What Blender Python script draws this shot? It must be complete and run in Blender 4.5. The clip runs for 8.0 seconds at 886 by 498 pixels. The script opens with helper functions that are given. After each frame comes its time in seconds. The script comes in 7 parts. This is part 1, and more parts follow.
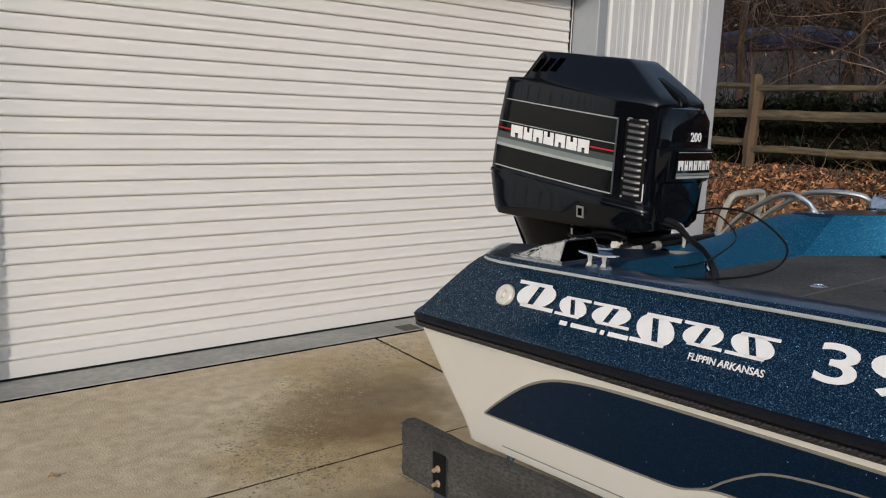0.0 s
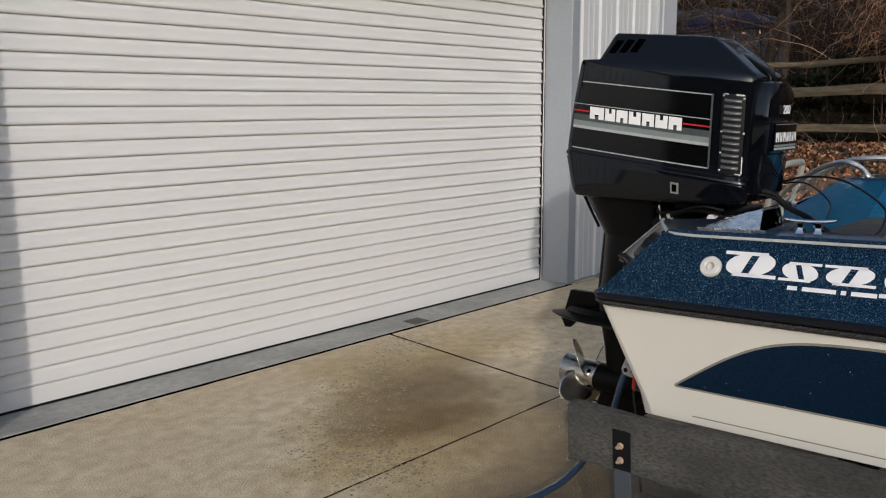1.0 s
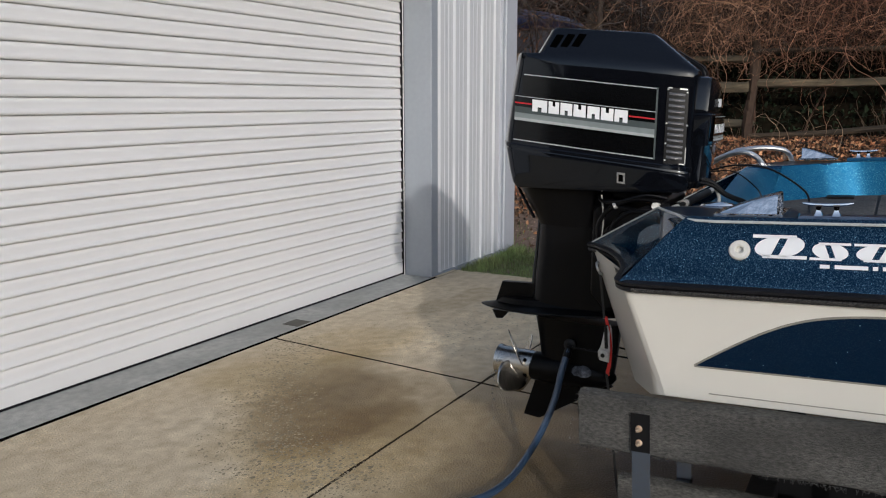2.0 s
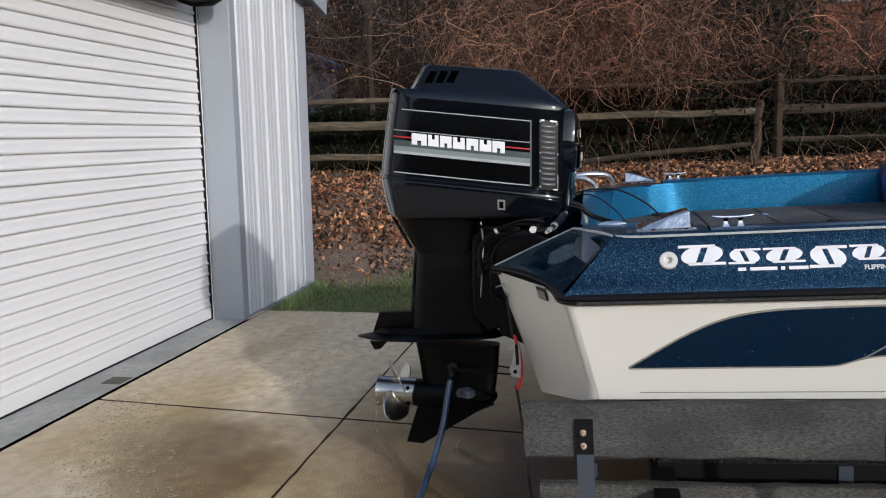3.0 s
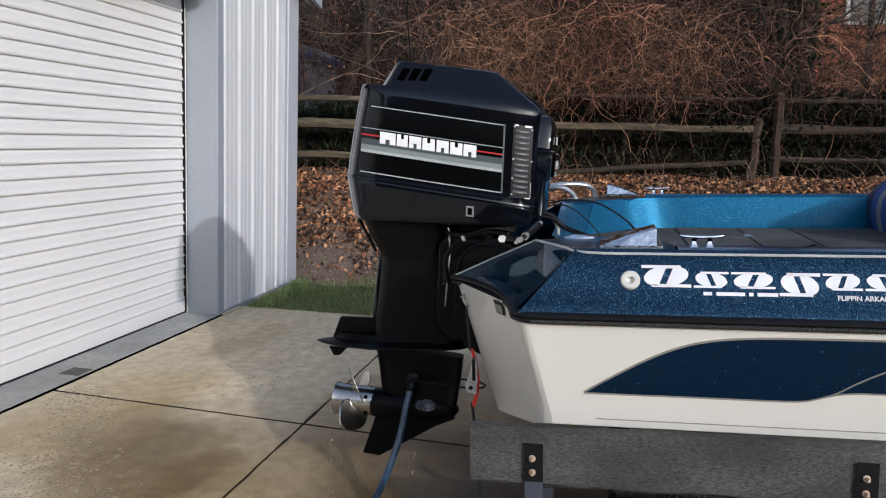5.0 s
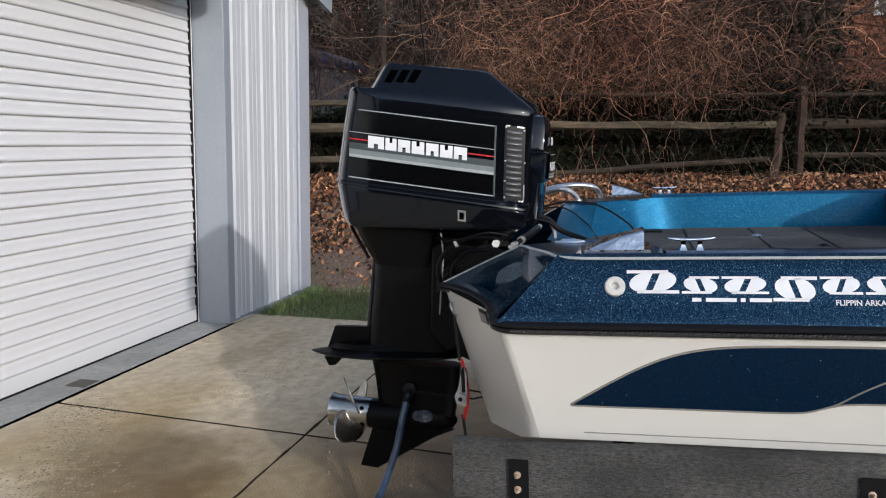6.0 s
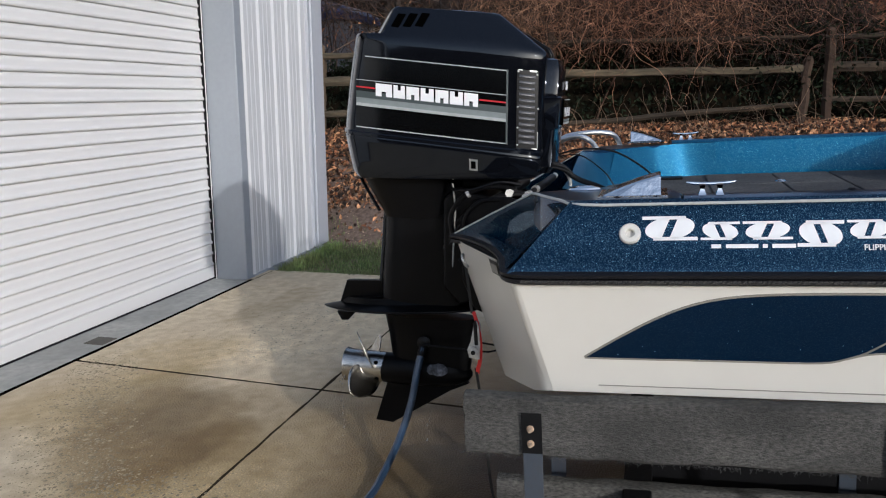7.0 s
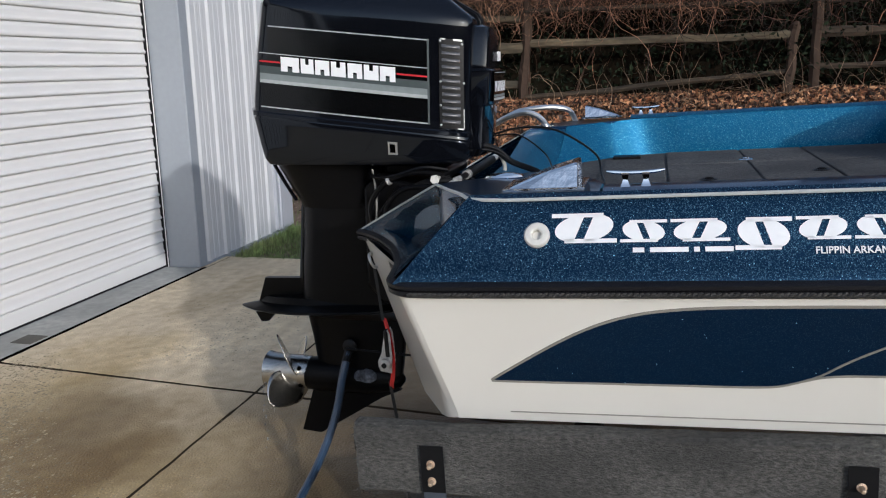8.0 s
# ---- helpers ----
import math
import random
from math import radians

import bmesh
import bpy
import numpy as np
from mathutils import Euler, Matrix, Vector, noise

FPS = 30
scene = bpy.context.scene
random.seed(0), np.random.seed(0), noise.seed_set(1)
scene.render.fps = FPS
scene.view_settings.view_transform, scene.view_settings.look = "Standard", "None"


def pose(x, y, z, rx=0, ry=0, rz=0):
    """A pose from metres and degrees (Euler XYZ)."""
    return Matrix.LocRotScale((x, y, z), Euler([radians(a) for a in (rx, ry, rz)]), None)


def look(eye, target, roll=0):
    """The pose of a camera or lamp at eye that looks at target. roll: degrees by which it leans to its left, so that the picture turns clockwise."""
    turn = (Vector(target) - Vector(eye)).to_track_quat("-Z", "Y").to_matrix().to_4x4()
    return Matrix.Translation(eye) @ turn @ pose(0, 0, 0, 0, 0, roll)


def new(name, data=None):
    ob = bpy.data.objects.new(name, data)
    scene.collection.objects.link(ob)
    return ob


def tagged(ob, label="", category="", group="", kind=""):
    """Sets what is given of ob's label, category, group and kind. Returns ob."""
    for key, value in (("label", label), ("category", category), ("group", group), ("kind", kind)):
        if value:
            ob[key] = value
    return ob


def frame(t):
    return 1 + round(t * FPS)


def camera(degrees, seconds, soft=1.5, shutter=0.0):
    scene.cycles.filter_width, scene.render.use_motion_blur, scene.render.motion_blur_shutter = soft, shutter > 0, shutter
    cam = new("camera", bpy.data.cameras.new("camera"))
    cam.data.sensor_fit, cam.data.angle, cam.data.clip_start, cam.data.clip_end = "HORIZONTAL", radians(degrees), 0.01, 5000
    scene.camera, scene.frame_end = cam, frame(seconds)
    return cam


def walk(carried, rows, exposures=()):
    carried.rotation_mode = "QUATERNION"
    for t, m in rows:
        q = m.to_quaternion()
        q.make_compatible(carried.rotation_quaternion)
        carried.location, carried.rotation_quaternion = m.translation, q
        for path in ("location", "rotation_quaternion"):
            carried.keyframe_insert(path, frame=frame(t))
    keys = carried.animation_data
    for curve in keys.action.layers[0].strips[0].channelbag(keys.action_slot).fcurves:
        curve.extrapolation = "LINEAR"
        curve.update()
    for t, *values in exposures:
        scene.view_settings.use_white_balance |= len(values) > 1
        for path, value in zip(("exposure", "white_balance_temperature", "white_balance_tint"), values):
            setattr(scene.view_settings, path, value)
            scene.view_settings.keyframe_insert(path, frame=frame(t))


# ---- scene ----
cam = camera(56.9, 8.0, soft=1.15)
PATH = [
    (0, (0.539, 0.19, 1.425), (1.784, 1.719, 1.089), 2.3),
    (0.5, (0.358, 0.43, 1.402), (1.689, 1.885, 1.07), 1.7),
    (1, (0.049, 0.644, 1.387), (1.47, 2.009, 1.043), -0.3),
    (1.2, (-0.041, 0.724, 1.39), (1.477, 1.973, 1.02), 0.3),
    (2.3, (-0.31, 1.326, 1.373), (1.51, 2.098, 1.07), -1.0),
    (2.5, (-0.371, 1.449, 1.373), (1.524, 2.031, 1.109), -1.5),
    (3, (-0.466, 1.624, 1.369), (1.479, 2.003, 1.096), -1.0),
    (3.5, (-0.478, 1.649, 1.37), (1.48, 1.963, 1.104), -0.9),
    (4, (-0.446, 1.605, 1.355), (1.516, 1.878, 1.08), 0.8),
    (4.5, (-0.371, 1.577, 1.366), (1.594, 1.831, 1.098), 1.4),
    (4.7, (-0.348, 1.562, 1.366), (1.611, 1.864, 1.099), 1.6),
    (5.8, (-0.199, 1.427, 1.352), (1.731, 1.881, 1.091), 1.7),
    (6, (-0.188, 1.416, 1.366), (1.744, 1.863, 1.105), 0.7),
    (6.5, (-0.166, 1.39, 1.363), (1.766, 1.826, 1.084), -0.0),
    (7, (-0.109, 1.399, 1.342), (1.793, 1.894, 0.972), -0.4),
    (7.5, (0.087, 1.374, 1.332), (1.976, 1.869, 0.897), -0.5),
    (8, (0.263, 1.247, 1.341), (2.153, 1.734, 0.908), -1.3),
]
walk(cam, [(t, look(eye, target, roll)) for t, eye, target, roll in PATH],
     [(0.0, 0.20, 6330, 10), (1.2, 0.15, 6120, 10), (2.4, 0.33, 5830, 10), (3.5, 0.54, 5740, 11), (4.5, 0.55, 5730, 11), (6.0, 0.47, 5740, 11), (8.0, 0.44, 5700, 10)])

# ---- light ----
SUN_AZ, SUN_EL = 40.0, 16.0          # the way the light travels in plan, and the sun's height
world = bpy.data.worlds.new("World")
scene.world = world
world.use_nodes = True
wn = world.node_tree.nodes
sky = wn.new("ShaderNodeTexSky")
sky.sky_type, sky.sun_disc = "NISHITA", False
sky.sun_elevation, sky.sun_rotation = radians(SUN_EL), radians(270 - SUN_AZ)
sky.dust_density, sky.air_density = 1.6, 1.0
soften = wn.new("ShaderNodeHueSaturation")
soften.inputs["Saturation"].default_value = 0.75
world.node_tree.links.new(sky.outputs[0], soften.inputs["Color"])
world.node_tree.links.new(soften.outputs[0], wn["Background"].inputs[0])
wn["Background"].inputs[1].default_value = 0.14
sun_data = bpy.data.lights.new("sun", "SUN")
sun_data.energy, sun_data.angle, sun_data.color = 1.4, radians(0.8), (1.0, 0.91, 0.79)
sun = new("sun", sun_data)
sun.matrix_world = look((-20, -17, 8), (-20 + math.cos(radians(SUN_AZ)), -17 + math.sin(radians(SUN_AZ)), 8 - math.tan(radians(SUN_EL))))


# ---- materials ----
def material(name, color, rough=0.5, metal=0.0, coat=0.0, big=(1.5, 0.15), fine=(60.0, 0.12), bump=(80.0, 0.1), second=None, spec=0.5, stretch=(1, 1, 1), island=0.0):
    """A painted, grown or cast surface: colour varied at two scales, fine relief, gloss."""
    m = bpy.data.materials.new(name)
    m.use_nodes = True
    t = m.node_tree
    n, l = t.nodes, t.links
    b = n["Principled BSDF"]
    b.inputs["Roughness"].default_value, b.inputs["Metallic"].default_value = rough, metal
    b.inputs["Coat Weight"].default_value, b.inputs["Coat Roughness"].default_value = coat, 0.06
    b.inputs["Specular IOR Level"].default_value = spec
    co = n.new("ShaderNodeTexCoord")
    mp = n.new("ShaderNodeMapping")
    mp.inputs["Scale"].default_value = stretch
    l.new(co.outputs["Object"], mp.inputs["Vector"])

    def grain(scale, detail=4.0):
        g = n.new("ShaderNodeTexNoise")
        g.inputs["Scale"].default_value, g.inputs["Detail"].default_value = scale, detail
        l.new(mp.outputs[0], g.inputs["Vector"])
        return g

    def mix(kind, a, bb, fac):
        x = n.new("ShaderNodeMix")
        x.data_type, x.blend_type = "RGBA", kind
        for k, v in ((6, a), (7, bb)):
            if isinstance(v, tuple):
                x.inputs[k].default_value = (*v, 1) if len(v) == 3 else v
            else:
                l.new(v, x.inputs[k])
        if isinstance(fac, float):
            x.inputs[0].default_value = fac
        else:
            l.new(fac, x.inputs[0])
        return x.outputs[2]

    def ramp(src, lo, hi):
        r = n.new("ShaderNodeMapRange")
        r.inputs["From Min"].default_value, r.inputs["From Max"].default_value = lo, hi
        l.new(src, r.inputs["Value"])
        return r.outputs[0]

    dark = second or tuple(c * 0.55 for c in color)
    c = color
    if big[1]:
        f = n.new("ShaderNodeMath")
        f.operation = "MULTIPLY"
        l.new(ramp(grain(big[0]).outputs[0], 0.35, 0.7), f.inputs[0])
        f.inputs[1].default_value = min(1.0, big[1] * 3)
        c = mix("MIX", c, dark, f.outputs[0])
    if fine[1]:
        g = n.new("ShaderNodeMath")
        g.operation = "MULTIPLY"
        l.new(ramp(grain(fine[0], 6.0).outputs[0], 0.3, 0.75), g.inputs[0])
        g.inputs[1].default_value = min(1.0, fine[1] * 3)
        c = mix("MIX", c, dark, g.outputs[0])
    if island:
        geo = n.new("ShaderNodeNewGeometry")
        hsv = n.new("ShaderNodeHueSaturation")
        v = n.new("ShaderNodeMapRange")
        v.inputs["To Min"].default_value, v.inputs["To Max"].default_value = 1 - island, 1 + 1.6 * island
        few = n.new("ShaderNodeMath")
        few.operation = "POWER"
        few.inputs[1].default_value = 2.2
        l.new(geo.outputs["Random Per Island"], few.inputs[0])
        l.new(few.outputs[0], v.inputs["Value"])
        l.new(v.outputs[0], hsv.inputs["Value"])
        if isinstance(c, tuple):
            hsv.inputs["Color"].default_value = (*c, 1)
        else:
            l.new(c, hsv.inputs["Color"])
        c = hsv.outputs[0]
    if isinstance(c, tuple):
        b.inputs["Base Color"].default_value = (*c, 1)
    else:
        l.new(c, b.inputs["Base Color"])
    if bump[1]:
        bp = n.new("ShaderNodeBump")
        bp.inputs["Strength"].default_value, bp.inputs["Distance"].default_value = bump[1], 0.01
        l.new(grain(bump[0], 5.0).outputs[0], bp.inputs["Height"])
        l.new(bp.outputs[0], b.inputs["Normal"])
    return m


def flake_paint(name, color, flake, amount=0.05, metal=0.5, coat=0.4, rough=0.46):
    """Boat gelcoat with coloured metal flakes under a clear coat."""
    m = material(name, color, rough=rough, metal=metal, coat=coat, big=(1.2, 0.08), fine=(25, 0.06), bump=(3, 0.02), spec=0.15)
    t = m.node_tree
    n, l = t.nodes, t.links
    b = n["Principled BSDF"]
    base = b.inputs["Base Color"].links[0].from_socket
    co = n.new("ShaderNodeTexCoord")
    def cells(scale):
        v = n.new("ShaderNodeTexVoronoi")
        v.inputs["Scale"].default_value = scale
        l.new(co.outputs["Object"], v.inputs["Vector"])
        sep = n.new("ShaderNodeSeparateColor")
        l.new(v.outputs["Color"], sep.inputs[0])
        return v, sep.outputs[0]

    def op(kind, a, b):
        q = n.new("ShaderNodeMath")
        q.operation = kind
        for k, val in enumerate((a, b)):
            if isinstance(val, float):
                q.inputs[k].default_value = val
            else:
                l.new(val, q.inputs[k])
        return q.outputs[0]

    # fine flakes lying at every tilt, so each has a brightness of its own, and a few coarse bright ones
    _, tilt = cells(720.0)
    glint = op("MULTIPLY", op("POWER", tilt, 7.0), min(1.0, amount * 10.0))
    big, pick = cells(380.0)
    dot = op("MULTIPLY", op("GREATER_THAN", pick, 1 - amount * 0.55), op("LESS_THAN", big.outputs["Distance"], 0.36))
    x = n.new("ShaderNodeMix")
    x.data_type = "RGBA"
    l.new(op("MAXIMUM", glint, dot), x.inputs[0])
    l.new(base, x.inputs[6])
    x.inputs[7].default_value = (*flake, 1)
    l.new(x.outputs[2], b.inputs["Base Color"])
    return m


def concrete_paint(name, stains):
    """Broom-finished driveway concrete with damp and rusty stains that have shapes of their own, and the boat's shade
    put into one of them.
    """
    m = material(name, (0.82, 0.71, 0.515), rough=0.75, big=(1.1, 0.18), fine=(14, 0.33), bump=(110, 0.55), second=(0.52, 0.41, 0.26))
    t = m.node_tree
    n, l = t.nodes, t.links
    b = n["Principled BSDF"]
    c = b.inputs["Base Color"].links[0].from_socket
    co = n.new("ShaderNodeTexCoord")
    wob = n.new("ShaderNodeTexNoise")
    wob.inputs["Scale"].default_value, wob.inputs["Detail"].default_value = 1.7, 5
    l.new(co.outputs["Object"], wob.inputs["Vector"])
    off = n.new("ShaderNodeVectorMath")
    off.operation = "MULTIPLY_ADD"
    l.new(wob.outputs["Color"], off.inputs[0])
    off.inputs[1].default_value = (0.9, 0.9, 0)
    l.new(co.outputs["Object"], off.inputs[2])
    rough = None
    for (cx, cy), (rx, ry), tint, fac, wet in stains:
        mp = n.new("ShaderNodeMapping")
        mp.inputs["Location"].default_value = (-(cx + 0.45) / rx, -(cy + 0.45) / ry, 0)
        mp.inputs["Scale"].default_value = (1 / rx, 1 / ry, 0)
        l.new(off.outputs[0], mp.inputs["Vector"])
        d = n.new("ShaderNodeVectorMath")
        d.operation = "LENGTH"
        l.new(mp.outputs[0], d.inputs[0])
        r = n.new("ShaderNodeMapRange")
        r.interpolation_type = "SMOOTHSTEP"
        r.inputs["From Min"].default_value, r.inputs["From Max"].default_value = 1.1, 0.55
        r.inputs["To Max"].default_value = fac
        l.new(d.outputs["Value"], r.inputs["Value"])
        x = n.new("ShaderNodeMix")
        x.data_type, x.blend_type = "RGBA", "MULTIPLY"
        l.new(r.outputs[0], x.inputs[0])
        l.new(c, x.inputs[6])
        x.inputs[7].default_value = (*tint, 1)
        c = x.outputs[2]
        if wet:
            g = n.new("ShaderNodeMapRange")
            g.inputs["To Min"].default_value, g.inputs["To Max"].default_value = 0.75, wet
            l.new(r.outputs[0], g.inputs["Value"])
            if rough is None:
                rough = g.outputs[0]
            else:
                mn = n.new("ShaderNodeMath")
                mn.operation = "MINIMUM"
                l.new(rough, mn.inputs[0])
                l.new(g.outputs[0], mn.inputs[1])
                rough = mn.outputs[0]
    # pitted and crumbly patches, and scattered specks
    for scale, cut, near_to, depth, tint in ((52.0, 0.965, 0.2, 0.3, (0.45, 0.38, 0.30)), (95.0, 0.66, 0.36, 0.40, (0.62, 0.55, 0.44)), (150.0, 0.55, 0.40, 0.75, (1.45, 1.42, 1.34))):
        v = n.new("ShaderNodeTexVoronoi")
        v.inputs["Scale"].default_value = scale
        l.new(co.outputs["Object"], v.inputs["Vector"])
        sep = n.new("ShaderNodeSeparateColor")
        l.new(v.outputs["Color"], sep.inputs[0])
        pick = n.new("ShaderNodeMath")
        pick.operation = "GREATER_THAN"
        pick.inputs[1].default_value = cut
        l.new(sep.outputs[0], pick.inputs[0])
        near = n.new("ShaderNodeMath")
        near.operation = "LESS_THAN"
        near.inputs[1].default_value = near_to
        l.new(v.outputs["Distance"], near.inputs[0])
        patchy = n.new("ShaderNodeTexNoise")
        patchy.inputs["Scale"].default_value, patchy.inputs["Detail"].default_value = 1.5, 6
        l.new(co.outputs["Object"], patchy.inputs["Vector"])
        where = n.new("ShaderNodeMapRange")
        where.inputs["From Min"].default_value, where.inputs["From Max"].default_value = (0.2, 0.5) if scale < 50 else (0.47, 0.62)
        where.inputs["To Max"].default_value = depth
        l.new(patchy.outputs[0], where.inputs["Value"])
        both = n.new("ShaderNodeMath")
        both.operation = "MULTIPLY"
        l.new(pick.outputs[0], both.inputs[0])
        l.new(near.outputs[0], both.inputs[1])
        half = n.new("ShaderNodeMath")
        half.operation = "MULTIPLY"
        l.new(both.outputs[0], half.inputs[0])
        l.new(where.outputs[0], half.inputs[1])
        x = n.new("ShaderNodeMix")
        x.data_type, x.blend_type = "RGBA", "MULTIPLY"
        l.new(half.outputs[0], x.inputs[0])
        l.new(c, x.inputs[6])
        x.inputs[7].default_value = (*tint, 1)
        c = x.outputs[2]
    l.new(c, b.inputs["Base Color"])
    if rough is not None:
        l.new(rough, b.inputs["Roughness"])
    return m


STAINS_AND_SHADE = [
    ((2.55, 2.55), (0.75, 0.42), (0.80, 0.74, 0.58), 0.8, 0.4),
    ((2.72, 3.32), (0.62, 0.46), (0.62, 0.55, 0.42), 0.92, 0.5),
    ((2.90, 3.72), (0.62, 0.42), (0.84, 0.79, 0.64), 0.8, 0),
    ((3.00, 3.55), (0.50, 0.40), (0.80, 0.80, 0.80), 0.8, 0),
    ((2.25, 3.05), (0.70, 0.30), (0.74, 0.66, 0.48), 0.85, 0),
    ((2.70, 3.18), (0.68, 0.40), (0.70, 0.66, 0.58), 0.85, 0),
    ((3.20, 2.12), (1.65, 0.85), (0.56, 0.51, 0.43), 0.95, 0.25),
    # pale crust; these two tints also lighten the concrete in the motor's shadow
    ((3.95, 3.42), (0.75, 0.36), (1.20, 1.19, 1.17), 0.85, 0),
    ((4.55, 3.05), (0.60, 0.30), (1.14, 1.13, 1.10), 0.8, 0),
    ((4.75, 3.75), (0.50, 0.22), (0.86, 0.82, 0.74), 0.8, 0),
    ((3.55, 3.75), (0.55, 0.25), (0.90, 0.85, 0.72), 0.8, 0),
    ((3.65, 2.75), (0.50, 0.22), (0.82, 0.78, 0.70), 0.8, 0),
    ((2.35, 3.28), (0.60, 0.32), (0.82, 0.77, 0.66), 0.85, 0),
    # wet ground under the boat, tinted near-black to include the shade there
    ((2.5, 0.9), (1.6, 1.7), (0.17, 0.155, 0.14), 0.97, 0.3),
]
CONCRETE = concrete_paint("driveway_concrete", STAINS_AND_SHADE)
SILL = material("threshold_concrete", (0.53, 0.525, 0.485), rough=0.8, big=(2.6, 0.25), fine=(22, 0.22), bump=(120, 0.3), second=(0.27, 0.27, 0.25))
GAP = material("joint_dirt", (0.055, 0.043, 0.029), rough=1.0, spec=0.0)
FILLER = material("black_filler", (0.004, 0.0035, 0.003), rough=1.0, spec=0.0)
DOOR_WHITE = material("door_white", (0.81, 0.795, 0.785), rough=0.42, big=(0.7, 0.03), fine=(9, 0.03), bump=(30, 0.03), second=(0.62, 0.61, 0.60))
STEEL_BLUE = material("trim_blue_grey", (0.33, 0.36, 0.40), rough=0.5, big=(1.2, 0.05), fine=(30, 0.05), bump=(60, 0.04))
TRIM_PALE = material("corner_trim_grey", (0.47, 0.49, 0.54), rough=0.5, big=(1.2, 0.05), fine=(30, 0.05), bump=(60, 0.04))
WALL_WHITE = material("wall_panel", (0.62, 0.63, 0.65), rough=0.45, big=(0.8, 0.06), fine=(22, 0.05), bump=(50, 0.04), second=(0.45, 0.47, 0.5), stretch=(1, 1, 0.25))
HOOD_BLACK = material("hood_black", (0.009, 0.009, 0.010), rough=0.55, spec=0.12)
NAVY = flake_paint("navy_flake", (0.003, 0.026, 0.066), (0.42, 0.80, 1.0), 0.034, 0.86, 0.5)
BLUE = flake_paint("blue_flake", (0.0008, 0.080, 0.185), (0.26, 0.80, 1.0), 0.040, 0.6, 0.12)
NAVY_TOP = flake_paint("navy_gloss", (0.0015, 0.012, 0.034), (0.34, 0.78, 0.92), 0.012, 0.0, 0.06, 0.16)
NAVY_TOP.node_tree.nodes["Principled BSDF"].inputs["Specular IOR Level"].default_value = 0.06
GUNWALE = flake_paint("gunwale_blue", (0.002, 0.024, 0.078), (0.3, 0.7, 1.0), 0.014, 0.6, 0.6, 0.28)
PANEL_NAVY = flake_paint("panel_navy", (0.0010, 0.016, 0.050), (0.45, 0.78, 0.95), 0.0045, 0.45, 0.12)
GEL_WHITE = material("white_gelcoat", (0.76, 0.745, 0.70), rough=0.28, coat=0.5, big=(1.0, 0.05), fine=(12, 0.03), bump=(5, 0.02), second=(0.60, 0.58, 0.52))
PIN = material("pinstripe_grey", (0.28, 0.27, 0.24), rough=0.5)
STRIPE = material("stripe_white", (0.52, 0.55, 0.54), rough=0.45)
LETTER = material("letter_white", (0.85, 0.85, 0.86), rough=0.4, big=(4, 0.03), fine=(80, 0.03), bump=(40, 0.02))
RUBBER = material("black_rubber", (0.007, 0.007, 0.009), rough=0.42, big=(6, 0.1), fine=(120, 0.2), bump=(200, 0.15), second=(0.014, 0.014, 0.017), spec=0.18)
ROPE = material("rub_rope", (0.02, 0.019, 0.018), rough=0.65, big=(10, 0.2), fine=(150, 0.3), bump=(300, 0.4), second=(0.04, 0.037, 0.034))
CARPET = material("deck_carpet", (0.165, 0.158, 0.152), rough=0.95, big=(3.5, 0.22), fine=(90, 0.25), bump=(200, 0.7), second=(0.05, 0.05, 0.052), spec=0.1)
BUNK = material("bunk_carpet", (0.195, 0.190, 0.177), rough=0.97, big=(5, 0.30), fine=(170, 0.32), bump=(360, 0.8), second=(0.045, 0.045, 0.044), spec=0.1, stretch=(1, 0.45, 1.2))
TRAILER = material("trailer_steel", (0.045, 0.062, 0.088), rough=0.5, big=(3, 0.15), fine=(60, 0.1), bump=(90, 0.1), second=(0.05, 0.04, 0.035))
RUST = material("rusty_bolt", (0.42, 0.24, 0.12), rough=0.6, metal=0.3, big=(40, 0.2), fine=(300, 0.2), bump=(300, 0.3), second=(0.75, 0.62, 0.5))
ZINC = material("zinc_head", (0.56, 0.48, 0.37), rough=0.4, metal=0.4, big=(60, 0.2), fine=(300, 0.2), bump=(300, 0.2), second=(0.4, 0.25, 0.15))
GLOSS = material("motor_gloss_black", (0.0034, 0.0039, 0.0056), rough=0.055, coat=0.0, big=(3, 0.1), fine=(60, 0.1), bump=(5, 0.02), second=(0.0045, 0.0052, 0.0078), spec=0.44)
# blue put into the reflections, as if from a bluer sky
GLOSS.node_tree.nodes["Principled BSDF"].inputs["Specular Tint"].default_value = (0.84, 0.91, 1.0, 1)
SATIN = material("motor_satin_black", (0.0022, 0.0023, 0.0028), rough=0.30, coat=0.0, big=(4, 0.15), fine=(70, 0.15), bump=(50, 0.05), second=(0.005, 0.005, 0.006), spec=0.13)
VENT = material("vent_plate_black", (0.006, 0.006, 0.007), rough=0.35, big=(6, 0.2), fine=(80, 0.2), bump=(60, 0.03), spec=0.2)
# greyer than the black paint: sky sheen on the slats is put into the colour
LOUVRE = material("louvre_sheen_grey", (0.085, 0.085, 0.09), rough=0.32, big=(6, 0.1), fine=(200, 0.1), bump=(60, 0.02), spec=0.8)
# flat black pads in this colour stand in for the shade inside openings
DEEP = material("opening_shade", (0.001, 0.001, 0.001), rough=0.9, spec=0.0)
DECAL = material("decal_black", (0.003, 0.0032, 0.0035), rough=0.12, big=(3, 0.1), bump=(6, 0.01), spec=0.35)
SILVER = material("decal_silver", (0.42, 0.44, 0.44), rough=0.4, big=(6, 0.05))
GREY_A = material("decal_grey_dark", (0.055, 0.07, 0.07), rough=0.4, big=(6, 0.05))
GREY_B = material("decal_grey_light", (0.22, 0.25, 0.25), rough=0.4, big=(6, 0.05))
